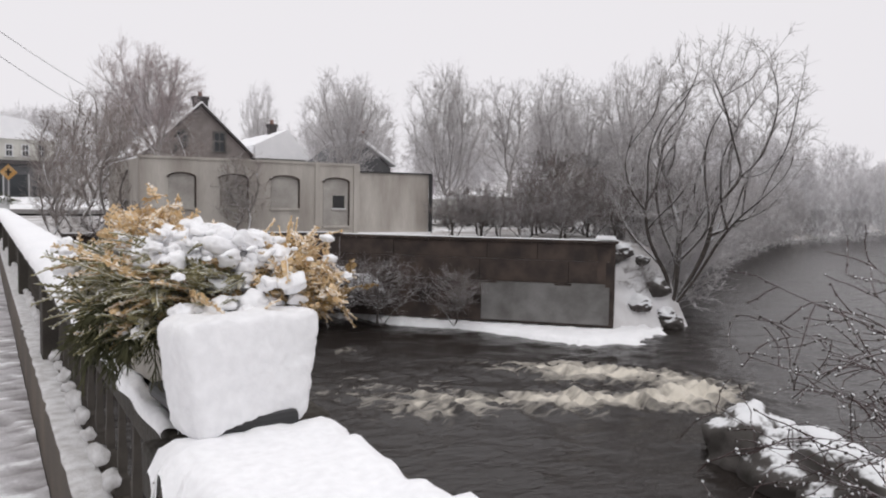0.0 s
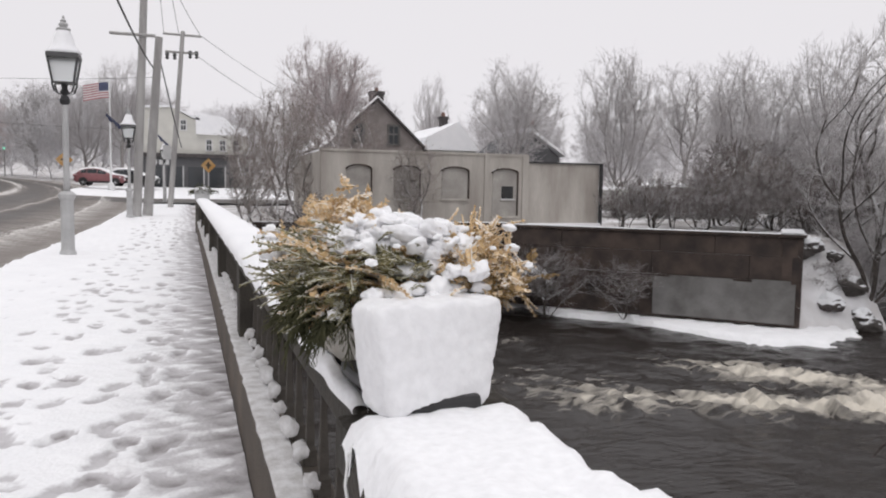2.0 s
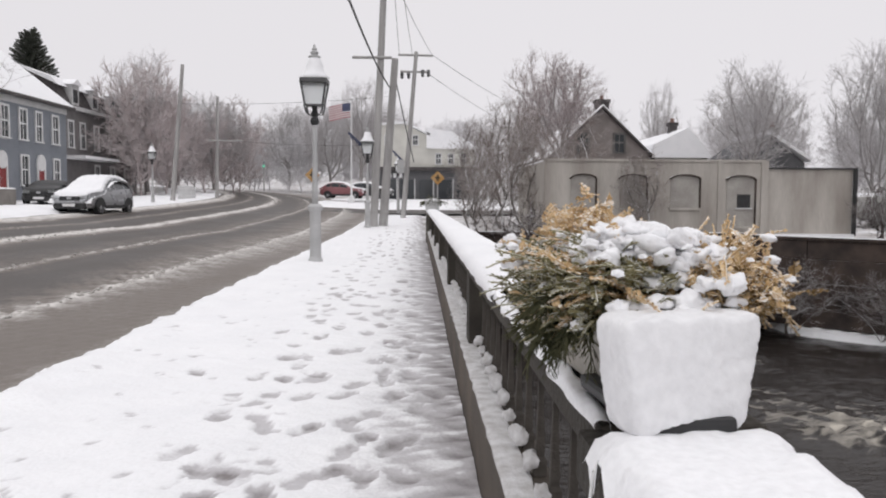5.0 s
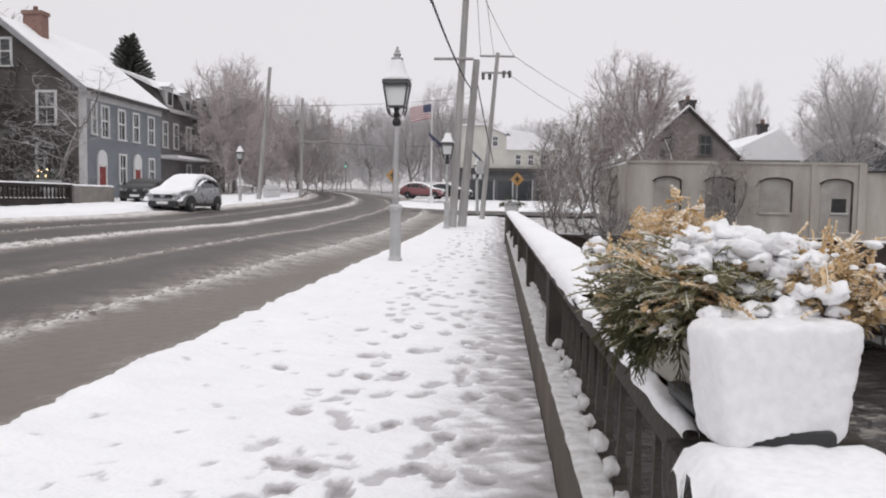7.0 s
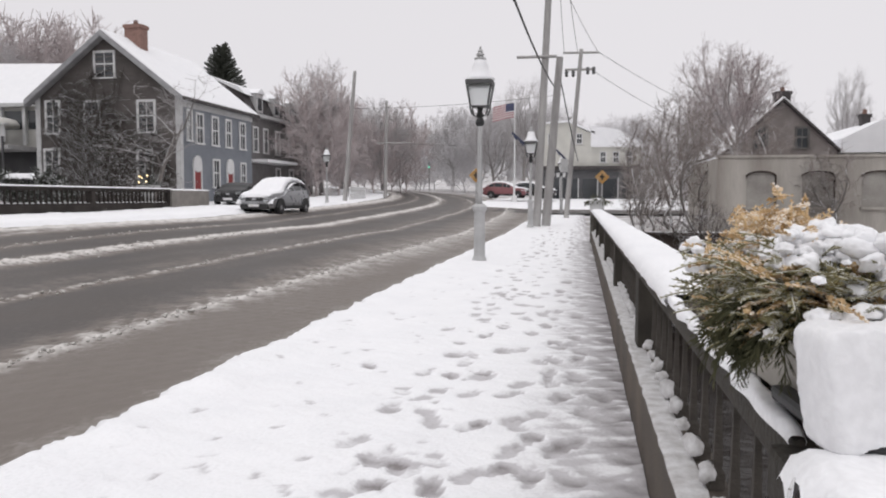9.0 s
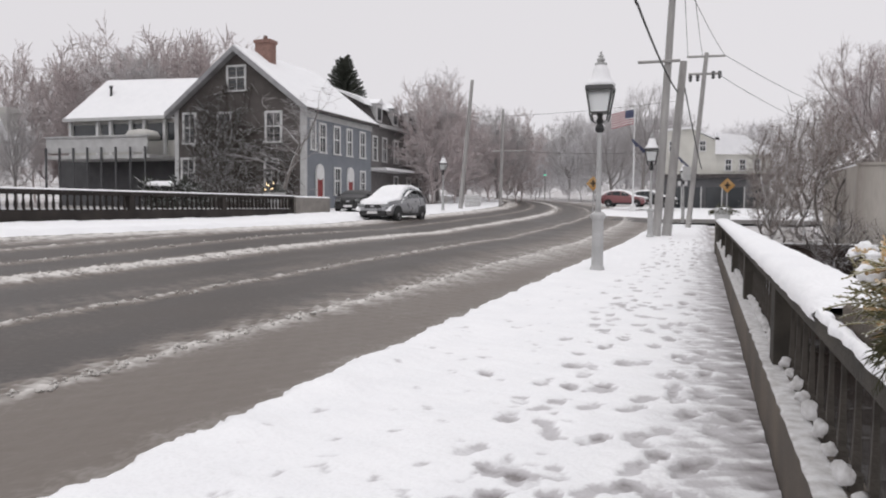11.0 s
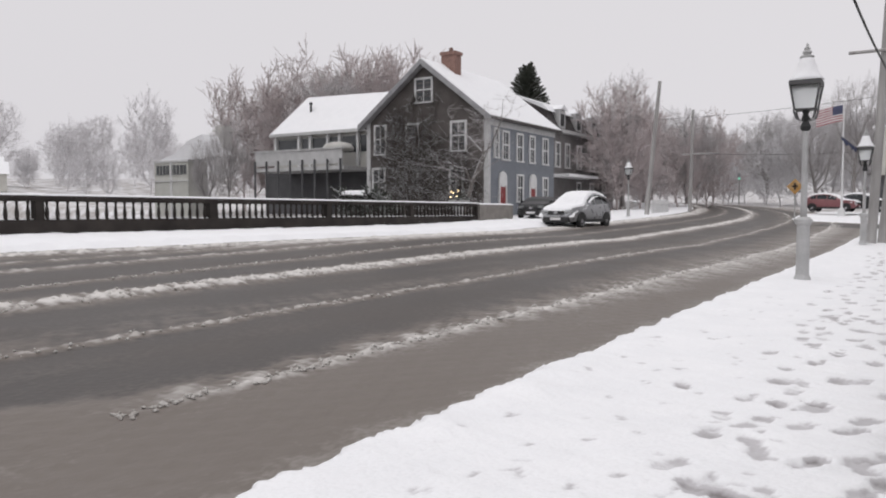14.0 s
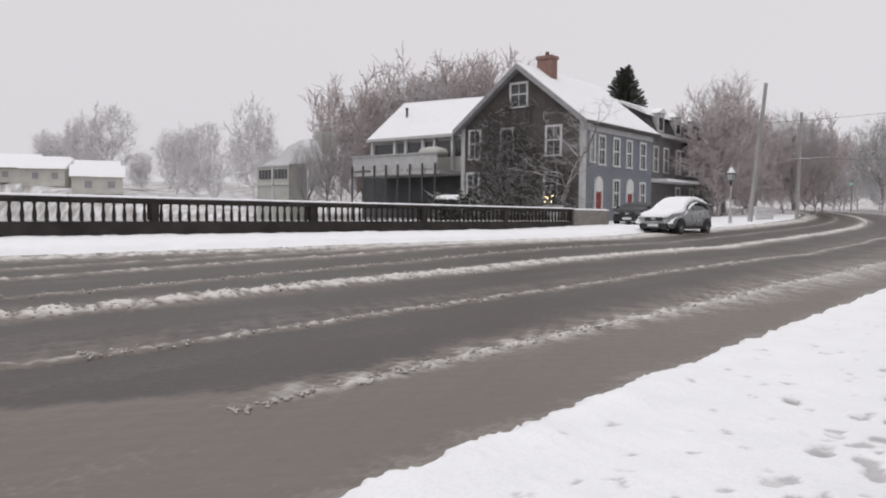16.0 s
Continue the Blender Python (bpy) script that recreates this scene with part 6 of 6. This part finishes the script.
# ---- parked cars ----
def car(name, x, y, z, rz, paint, label, s=1.0, snow=True, length=4.5, high=1.66, group=""):
    """A parked crossover: shaped body, glazed cabin, wheels, lights, and snow on its upper faces. Front towards -y."""
    e = thing(name, x, y, z, label, "car", group, rz)
    L, W = length, 1.82
    k_ = L / 4.4

    def top_at(u):
        return np.interp(u / k_, (-2.2, -2.17, -2.1, -1.95, -1.3, -0.98, -0.55, -0.05, 0.4, 0.9, 1.35, 1.7, 2.0, 2.14, 2.2),
                         (0.60, 0.74, 0.88, 0.96, 1.07, 1.13, 1.40, 1.60, 1.66, 1.65, 1.56, 1.40, 1.10, 0.96, 0.62)) + np.interp(u / k_, (-1, 0, 1.4, 2), (0, high - 1.66, high - 1.66, 0))

    def half_at(u):
        return np.interp(u / k_, (-2.2, -2.12, -1.9, -1.4, 0, 1.4, 1.9, 2.12, 2.2), (0.60, 0.74, 0.84, 0.895, 0.91, 0.895, 0.84, 0.74, 0.62))

    def belt_at(u):
        return np.minimum(top_at(u) - 0.03, 1.0 + 0.045 * (u / k_ + 1))

    def cabin_at(u):
        return half_at(u) * 0.96 - 0.40 * np.clip(top_at(u) - 0.1 - belt_at(u), 0, 1)

    stations = np.linspace(-L / 2, L / 2, 45)
    ring_pts = []
    for u in stations:
        tp, hw, bt, cb = float(top_at(u)), float(half_at(u)), float(belt_at(u)), float(cabin_at(u))
        lo = 0.30 + 0.13 * max(0.0, abs(u) / (L / 2) - 0.85) / 0.15
        half_ring = [(hw * 0.90, lo), (hw * 0.985, lo + 0.14), (hw, lo + 0.3 if lo + 0.3 < bt - 0.02 else bt - 0.02), (hw * 0.96, bt), (cb, max(bt + 0.005, tp - 0.1)), (cb * 0.86, tp - 0.03), (cb * 0.45, tp)]
        ring_pts.append([(x_, u, z_) for x_, z_ in half_ring] + [(-x_, u, z_) for x_, z_ in half_ring[::-1]])
    bm = bmesh.new()
    rings_ = [[bm.verts.new(q) for q in rp] for rp in ring_pts]
    for ra, rb in zip(rings_, rings_[1:]):
        for j in range(14):
            bm.faces.new((ra[j], ra[(j + 1) % 14], rb[(j + 1) % 14], rb[j]))
    bm.faces.new(rings_[0])
    bm.faces.new(rings_[-1])
    cab = part("body", bm, paint, e, smooth=True)
    for sx in (-1, 1):
        for u0, u1 in ((-0.62, 0.12), (0.2, 0.98), (1.06, 1.5)):
            bm = bmesh.new()
            edge_lo, edge_hi = [], []
            for u in np.linspace(u0 * k_, u1 * k_, 7):
                tp, hw, bt, cb = float(top_at(u)), float(half_at(u)) * 0.96, float(belt_at(u)), float(cabin_at(u))
                for f_, row in ((0.10, edge_lo), (0.90, edge_hi)):
                    row.append(bm.verts.new((sx * (hw + (cb - hw) * f_ + 0.008), u, bt + (tp - 0.1 - bt) * f_)))
            for j in range(6):
                bm.faces.new((edge_lo[j], edge_lo[j + 1], edge_hi[j + 1], edge_hi[j]))
            part("side_window", bm, PANE, cab, "dark side window")
        part("sill_trim", boxes((sx * 0.90 - 0.03, sx * 0.90 + 0.03, -L / 2 + 1.3, L / 2 - 1.3, 0.27, 0.42), bevel=0.015), BLACK, e, "black sill cladding")
        part("tail_light", boxes((sx * 0.70 - 0.1, sx * 0.70 + 0.1, L / 2 - 0.16, L / 2 - 0.02, 0.86, 1.02), bevel=0.03), RED, e, "red tail light")
        part("mirror", boxes((sx * 0.92 - 0.1, sx * 0.92 + 0.1, -L / 2 + 1.5, -L / 2 + 1.62, 1.03, 1.18), bevel=0.03), paint, e)
        part("headlight", boxes((sx * 0.60 - 0.17, sx * 0.60 + 0.17, -L / 2 + 0.0, -L / 2 + 0.16, 0.70, 0.84), bevel=0.03), LANTERN_GLASS, e, "headlight half hidden by snow")
        for yy in (-L / 2 + 0.85, L / 2 - 0.9):
            ring = lathe([(0.2, -0.11), (0.31, -0.11), (0.345, -0.06), (0.345, 0.06), (0.31, 0.11), (0.2, 0.11)], 20)
            bmesh.ops.rotate(ring, verts=ring.verts, matrix=Matrix.Rotation(radians(90), 3, "Y"))
            wh = new("wheel")
            wh.parent = e
            wh.location = (sx * (W / 2 - 0.1), yy, 0.345)
            part("tyre", ring, RUBBER, wh)
            rim = lathe([(0.0, -0.1), (0.21, -0.1), (0.21, 0.115), (0.16, 0.1), (0.06, 0.12), (0.0, 0.12)], 10)
            bmesh.ops.rotate(rim, verts=rim.verts, matrix=Matrix.Rotation(radians(90 * sx), 3, "Y"))
            part("rim", rim, STEEL, wh)
            part("wheel_arch", prism([(0.42 * math.cos(a * 0.3927), 0.42 * math.sin(a * 0.3927)) for a in range(9)], sx * 0.06, sx * 0.115, "x"), BLACK, wh)
    part("bumper", boxes((-0.66, 0.66, -L / 2 - 0.03, -L / 2 + 0.2, 0.27, 0.52), bevel=0.05), BLACK, e, "dark front bumper")
    part("grille", boxes((-0.42, 0.42, -L / 2 - 0.012, -L / 2 + 0.1, 0.62, 0.80), bevel=0.03), BLACK, e)
    part("badge", boxes((-0.1, 0.1, -L / 2 - 0.025, -L / 2, 0.67, 0.78), bevel=0.02), STEEL, e)
    part("number_plate", boxes((-0.26, 0.26, -L / 2 - 0.055, -L / 2 - 0.04, 0.38, 0.50)), WHITE, e)
    if snow:
        def over(gx, gy):
            u = gy
            top = top_at(u) - 0.03
            half_w = np.where(top_at(u) - belt_at(u) > 0.12, cabin_at(u) * 0.98, half_at(u) * 0.94)
            edge = np.clip((half_w - np.abs(gx)) / 0.1, -1, 1)
            return top + np.where(edge > 0, 0.07 * np.sqrt(np.clip(edge, 0, 1)) * (1 + 0.25 * lumps(gx, gy, 0.5, 4)), -0.2)
        ob, _, _ = sheet("snow_load", spread((-0.9, 0.91, 0.05)), spread((-L / 2 + 0.03, L / 2 - 0.2, 0.05)), over, SNOW)
        ob.parent = e
        tagged(ob, "snow lying on bonnet, windscreen and roof")
    e.scale = (s, s, s)
    return e


car("parked_car", -15.3, 37.3, 0.52, -4, CAR_PAINT, "silver-grey crossover car parked at the far kerb under snow", 1.08, True, 4.4, 1.72)
car("parked_car", -20.4, 43.6, 0.85, 12, BLACK, "dark car behind the end of the far balustrade", 1.0, False, 4.6, 1.45)
for k in range(2):
    car("parked_car", -7.3 + 2.6 * k, 76.5 + k, 1.35, 80, CAR_RED if k == 0 else BLACK, "dark red parked car by the flagpole" if k == 0 else "dark parked car by the flagpole", 1.0, True)


# ---- planter on the pier ----
planter = thing("planter", 0.462, 1.495, 0.98, "tapered planter box plastered with snow and filled with winter greenery", "planter", rz=5)
part("tub", box(bmesh.new(), -0.062, 0.125, 0.012, 0.58, 0.012, 0.175, bevel=0.008, taper=0.9), PLANTER, planter, "grey clay tub")
part("rim", boxes((-0.068, 0.127, 0.04, 0.59, 0.165, 0.19), bevel=0.006), PLANTER, planter)
# Black slab added to draw the dark gap under the packed snow.
part("gap_shade", boxes((-0.085, 0.07, -0.032, 0.3, 0.012, 0.040), bevel=0.010), BLACK, planter, "black slab standing in for the shaded gap below the snow")
part("soil", boxes((-0.06, 0.118, 0.03, 0.57, 0.176, 0.196)), PLINTH, planter)


def packed_snow():
    """Snow driven against the front of the tub: a rounded, pitted block that narrows downwards."""
    bm = bmesh.new()
    bmesh.ops.create_cube(bm, size=2.0)
    bmesh.ops.subdivide_edges(bm, edges=bm.edges, cuts=34, use_grid_fill=True)
    for v in bm.verts:
        p = v.co.copy()
        q = Vector([math.copysign(min(1, abs(c)), c) for c in p])
        n = (abs(q.x) ** 10 + abs(q.y) ** 10 + abs(q.z) ** 10) ** (1 / 10)
        q = q / n
        k = 0.5 + 0.5 * q.z
        half_w = 0.101 + 0.028 * k
        s = Vector((q.x * half_w - 0.006, 0.022 + q.y * 0.052, 0.105 + q.z * 0.095 + (0.006 * noise.noise(Vector((q.x * 3, 4.0, q.y))) if q.z > 0.5 else 0.0)))
        lift = 0.028 * max(0.0, 1 - ((s.x + 0.018) / 0.068) ** 2) * max(0.0, -q.z) ** 6
        s.z += lift
        d = q.normalized()
        f = 0.003 * noise.noise(s * 16) + 0.002 * noise.noise(s * 60) + 0.0022 * noise.noise(s * 170)
        w = s + d * f
        v.co = Matrix.Rotation(radians(11), 3, "Z") @ w
    return bm


# Slightly greyer base colour than SNOW.
part("packed_snow", packed_snow(), material("greyer_packed_snow", (0.84, 0.84, 0.85), 0.7, (0.79, 0.79, 0.805), 6, bump=0.2, fine=50, spec=0.3), planter, "block of wind-packed snow on the tub's front", smooth=True)


def spray(rows, start, d, length, leaf, n, r, rad=0.0022, droop=0.35, flat=0.5, spread_=0.9):
    """A twig with rows of small flat leaflets on both sides."""
    p, d = Vector(start), Vector(d).normalized()
    side = d.cross(Vector((r.gauss(0, 0.4), r.gauss(0, 0.4), 1))).normalized()
    step = length / n
    for k in range(n):
        d = (d + Vector((r.gauss(0, 0.07), r.gauss(0, 0.07), r.gauss(0, 0.06) - droop / n))).normalized()
        q = p + d * step
        rows.append((p.copy(), q.copy(), rad * 1.2, rad))
        for s in (-1, 1):
            m = leaf * (1 - 0.6 * k / n) * r.uniform(0.6, 1.2)
            t = (d * 0.75 + side * s * spread_ + Vector((r.gauss(0, 0.2), r.gauss(0, 0.2), r.gauss(0, 0.2) * flat))).normalized()
            rows.append((q.copy(), q + t * m, rad * 1.15, rad * 0.5))
            if leaf > 0.015:
                b = q + t * m * 0.5
                rows.append((b, b + (t + d * 0.7).normalized() * m * 0.5, rad, rad * 0.5))
        p = q
    return p


def foliage(name, rows, mat, parent, wide):
    """Twigs as thin tubes and each leaflet as a pair of crossed, pointed blades."""
    stems = [q for q in rows if q[3] > q[2] * 0.6]
    blades = [q for q in rows if q[3] <= q[2] * 0.6]
    v, f = tubes(stems, 3)
    a, b = np.array([q[0] for q in blades]), np.array([q[1] for q in blades])
    d = b - a
    size = np.linalg.norm(d, axis=1, keepdims=True) + 1e-9
    side = np.cross(d / size, np.random.RandomState(3).normal(size=d.shape))
    side /= np.linalg.norm(side, axis=1, keepdims=True) + 1e-9
    lift = np.cross(d / size, side)
    mid = a + d * 0.55
    vs, fs = [v], [f]
    n = len(v)
    for out, w in ((side, wide), (lift, wide * 0.6)):
        vs.append(np.stack([a, mid + out * size * w, b, mid - out * size * w], 1).reshape(-1, 3))
        fs.append(n + np.arange(len(a) * 4).reshape(-1, 4))
        n += len(a) * 4
    return fast_mesh(name, np.concatenate(vs), np.concatenate(fs), mat, parent)


greens = thing("greenery", 0.44, 1.72, 1.12, "mixed winter greenery of cedar, pine and faded blooms heavy with snow", "plant")
r = random.Random(21)


def at(x, y, z):
    return Vector((x - 0.44, y - 1.72, z - 1.12))


cedar, pine, gold, brown, tips = [], [], [], [], []
for k in range(560):
    o = at(r.uniform(0.28, 0.50), r.uniform(1.60, 1.98), r.uniform(1.13, 1.24))
    a = r.uniform(2.2, 4.9)
    d = Vector((math.cos(a), math.sin(a) * 0.9, r.uniform(-0.05, 0.75)))
    tips.append(spray((cedar, cedar, cedar, cedar, brown, cedar, cedar, gold)[k % 8], o, d, r.uniform(0.05, 0.12), 0.020, 9, r, 0.0018, 0.6))
for k in range(70):
    o = at(r.uniform(0.24, 0.36), r.uniform(1.60, 1.80), r.uniform(1.12, 1.2))
    d = Vector((r.uniform(-0.6, 0.0), r.uniform(-0.45, 0.3), r.uniform(-0.7, 0.1)))
    spray(pine, o, d, r.uniform(0.05, 0.095), 0.045, 8, r, 0.0014, 0.9, 0.3, 0.35)
for k in range(520):
    c = at(0.39 + r.gauss(0, 0.034), 1.92 + r.gauss(0, 0.05), 1.255 + abs(r.gauss(0, 0.028)))
    d = Vector((r.gauss(0.1, 0.6), r.gauss(0, 0.5), r.uniform(0.3, 1.0)))
    spray(gold, c, d, r.uniform(0.025, 0.06), 0.016, 5, r, 0.0016, 0.6, 1.0, 1.2)
for k in range(620):
    c = at(0.572 + r.gauss(0, 0.036), 1.66 + r.gauss(0, 0.05), 1.165 + abs(r.gauss(0, 0.042)))
    d = Vector((r.gauss(0.35, 0.6), r.gauss(-0.1, 0.4), r.uniform(-0.5, 0.9)))
    tips.append(spray(brown if r.random() < 0.4 else gold, c, d, r.uniform(0.025, 0.06), 0.016, 5, r, 0.0016, 0.6, 1.0, 1.2))
for k in range(160):
    c = at(0.33 + r.gauss(0, 0.05), 1.80 + r.gauss(0, 0.05), 1.2 + abs(r.gauss(0, 0.03)))
    spray(cedar if k % 3 else gold, c, Vector((r.gauss(-0.5, 0.6), r.gauss(-0.3, 0.5), r.uniform(0.1, 0.8))), r.uniform(0.03, 0.07), 0.016, 5, r, 0.0016, 0.6, 1.0, 1.2)
for k in range(26):
    c = at(0.60 + r.gauss(0, 0.012), 1.70 + r.gauss(0, 0.02), 1.225)
    tips.append(spray(gold, c, Vector((r.gauss(0.45, 0.2), r.gauss(-0.1, 0.2), 0.9)), r.uniform(0.05, 0.11), 0.016, 7, r, 0.0016, 0.2, 1.0, 1.2))
for nm, rows, mat, lab in (("cedar_sprays", cedar, NEEDLE, "olive cedar sprays"), ("pine_needles", pine, NEEDLE_GREEN, "drooping dark green needles"),
                           ("faded_bloom", gold, FADED, "faded golden blooms"), ("brown_bloom", brown, BROWN_LEAF, "brown-gold dried blooms")):
    tagged(foliage(nm, rows, mat, greens, {"pine_needles": 0.05, "cedar_sprays": 0.2}.get(nm, 0.42)), lab)


def clump(x, y, z, s, seed):
    bm = bmesh.new()
    bmesh.ops.create_icosphere(bm, subdivisions=3, radius=1.0)
    o = Vector((seed * 5.3, seed * 2.1, seed))
    for v in bm.verts:
        k = 1 + 0.5 * noise.noise(v.co * 1.4 + o) + 0.28 * noise.noise(v.co * 3.4 + o)
        v.co = Vector((v.co.x * k * 1.15, v.co.y * k, v.co.z * k * (0.8 if v.co.z > 0 else 0.5))) * s
    ob = part("snow_clump", bm, SNOW, greens, smooth=True)
    ob.location = at(x, y, z)
    return ob


for k in range(230):
    u = r.random()
    x, y = 0.345 + 0.22 * u + r.gauss(0, 0.018), 1.87 - 0.22 * u + r.gauss(0, 0.05)
    ob = clump(x, y, 1.225 + 0.035 * math.sin(u * 3.1) + r.uniform(-0.045, 0.045), r.uniform(0.009, 0.023), k)
    ob.rotation_euler = (r.gauss(0, 0.4), r.gauss(0, 0.4), r.uniform(0, 6.28))
    ob.scale = (r.uniform(0.9, 1.45), 1.0, r.uniform(0.9, 1.3))
for k in range(150):
    u = r.random()
    clump(0.34 + 0.24 * u + r.gauss(0, 0.03), 1.86 - 0.22 * u + r.gauss(0, 0.06), 1.22 + r.uniform(-0.05, 0.07), r.uniform(0.004, 0.009), 400 + k)
for k in range(26):
    clump(0.30 + r.gauss(0, 0.05), 1.84 + r.gauss(0, 0.07), 1.24 + r.uniform(-0.03, 0.06), r.uniform(0.008, 0.02), 100 + k)
for k in range(40):
    t = r.choice(tips)
    ob = clump(0, 0, 0, r.uniform(0.006, 0.013), 200 + k)
    ob.location = t + Vector((0, 0, 0.004))
for k in range(14):
    clump(0.36 + 0.018 * k, 1.545 + 0.006 * k + r.gauss(0, 0.014), 1.172 + r.uniform(-0.008, 0.014), r.uniform(0.010, 0.024), 300 + k)

wire = thing("loose_wire", 0.31, 1.45, 0.93, "loose pale string hanging from the pier edge", "string")
pts = [Vector((0.0, 0.0, 0.03)), Vector((-0.012, -0.02, 0.02)), Vector((-0.02, -0.035, -0.02)), Vector((-0.016, -0.05, -0.06)), Vector((-0.008, -0.06, -0.1))]
v, f = tubes([(p, q, 0.003, 0.003) for p, q in zip(pts, pts[1:])], 6)
fast_mesh("strand", v, f, WHITE, wire)

# second planter at the far end of the near balustrade
p2t = thing("planter", 0.5, 24.6, 0.955, "pale planter box with dark greenery at the end of the balustrade", "planter")
part("tub", box(bmesh.new(), -0.24, 0.24, -0.2, 0.2, 0.0, 0.34, bevel=0.02, taper=0.85), TRIM, p2t, "pale tub")
part("shaft", boxes((-0.2, 0.2, -0.3, 0.3, -1.2, 0.0), bevel=0.02), CONCRETE, p2t)
rows = []
for k in range(160):
    spray(rows, Vector((r.uniform(-0.2, 0.2), r.uniform(-0.15, 0.15), 0.32)), Vector((r.gauss(0, 1), r.gauss(0, 0.6), r.uniform(0.0, 0.5))), r.uniform(0.15, 0.36), 0.05, 6, r, 0.006, 0.9)
v, f = tubes(rows, 3)
fast_mesh("greenery", v, f, NEEDLE_GREEN, p2t)
snow_slab("snow", p2t, -0.18, 0.18, -0.15, 0.15, 0.36, 0.05, 4)

# ---- budded shrub on the near bank ----
BUD_TWIG = material("dark_red_twigs", (0.085, 0.05, 0.048), 0.8, (0.05, 0.033, 0.033), 8, bump=0.0, snow=0.3, snow_low=0.7)
limbs, fine = [], []
r = random.Random(33)
buds = []
for s in range(62):
    p = Vector((r.gauss(0.35, 0.35), r.gauss(0, 0.4), 0))
    d = Vector((-0.5 + r.gauss(0, 0.25), 0.3 + r.gauss(0, 0.2), (0.7 if s % 2 else 1.35) + r.gauss(0, 0.3))).normalized()
    rad = r.uniform(0.007, 0.014)
    n = r.randint(9, 13)
    for k in range(n):
        d = (d + Vector((r.gauss(-0.035, 0.11), r.gauss(0.02, 0.11), r.gauss(-0.05, 0.09)))).normalized()
        q = p + d * 0.36
        limbs.append((p.copy(), q.copy(), rad * (1 - k / n * 0.75), rad * (1 - (k + 1) / n * 0.75)))
        if k > 2:
            for _ in range(2):
                g, tw = q.copy(), (d * 0.3 + Vector((r.gauss(-0.3, 0.7), r.gauss(0.1, 0.7), r.gauss(0.1, 0.5)))).normalized()
                for j in range(r.randint(3, 6)):
                    tw = (tw + Vector((r.gauss(0, 0.2), r.gauss(0, 0.2), r.gauss(-0.05, 0.2)))).normalized()
                    h = g + tw * 0.10
                    fine.append((g.copy(), h.copy(), 0.0055, 0.0045))
                    if r.random() < 0.7:
                        b = h + Vector((r.gauss(0, 1), r.gauss(0, 1), r.gauss(0, 1))).normalized() * 0.02
                        buds.append((h.copy(), b, 0.015, 0.009))
                    g = h
        p = q
budded = thing("budded_shrub", 8.2, 1.9, -2.3, "shrub of thin dark red twigs with buds on the near bank", "shrub")
v, f = tubes(limbs, 5)
fast_mesh("stem_growth", v, f, BUD_TWIG, budded)
v, f = tubes(fine, 3)
fast_mesh("twig_growth", v, f, BUD_TWIG, budded)
v, f = tubes(buds, 5)
tagged(fast_mesh("bud_growth", v, f, BARK_DARK, budded), "small dark buds")

# ---- picket fence and yard things up the street ----
fence = thing("picket_fence", -17.8, 58.0, 1.2, "low white picket fence on the far pavement", "fence")
for k in range(16):
    part("picket", boxes((-0.03, 0.03, k * 0.28, k * 0.28 + 0.14, 0, 1.05)), WHITE, fence)
part("rail", boxes((0.03, 0.08, 0, 4.4, 0.25, 0.35), (0.03, 0.08, 0, 4.4, 0.75, 0.85)), WHITE, fence)

hedge = thing("evergreen_hedge", -33.0, 42.6, 0.4, "row of low evergreen shrubs dusted with snow behind the balustrade", "hedge")
rows = []
r = random.Random(61)
for k in range(900):
    a, b = r.uniform(-2.4, 2.4), r.uniform(-0.6, 0.6)
    top = 2.0 + 0.5 * math.sin(a * 2.3) + 0.3 * math.sin(a * 5)
    p = Vector((a, b, r.uniform(0.2, 1.0) * top))
    rows.append((p, p + Vector((r.gauss(0, 0.25), r.gauss(0, 0.25), r.uniform(0.1, 0.45))), 0.06, 0.015))
v, f = tubes(rows, 4)
fast_mesh("foliage", v, f, CONIFER, hedge)
snow_slab("snow", hedge, -2.3, 0.4, -0.4, 0.4, 2.1, 0.35, 8, "snow lying on the hedge", 0.5, 0.12)

signal = thing("traffic_signal", -22.6, 114.2, 2.4, "distant traffic signal showing green on a mast", "traffic light")
part("mast", lathe([(0.09, 0), (0.06, 4.4)], 8), POLE_WOOD, signal)
part("housing", boxes((-0.17, 0.17, -0.15, 0.15, 3.4, 4.4), bevel=0.04), RAKE, signal)
part("green_lens", boxes((-0.13, 0.13, -0.19, -0.15, 3.5, 3.78)), GREEN_GLOW, signal)

porch_pot = thing("porch_planter", -26.0, 43.2, 0.9, "stone urn with lit greenery beside the house", "planter")
part("urn", lathe([(0.3, 0), (0.25, 0.2), (0.4, 0.8), (0.7, 1.1), (0.72, 1.2), (0.5, 1.22)], 14), TRIM, porch_pot)
rows = []
for k in range(120):
    spray(rows, Vector((r.uniform(-0.4, 0.4), r.uniform(-0.4, 0.4), 1.2)), Vector((r.gauss(0, 1), r.gauss(0, 1), 0.9)), r.uniform(0.2, 0.6), 0.1, 5, r, 0.02, 0.4)
v, f = tubes(rows, 3)
fast_mesh("greenery", v, f, CONIFER, porch_pot)
for k in range(5):
    b = part("bulb", lathe([(0.0, 0), (0.045, 0.04), (0.0, 0.09)], 6), GLOW, porch_pot, "small warm light")
    b.location = (r.uniform(-0.4, 0.4), -0.6 + r.uniform(-0.1, 0.1), 1.3 + r.uniform(0, 0.5))
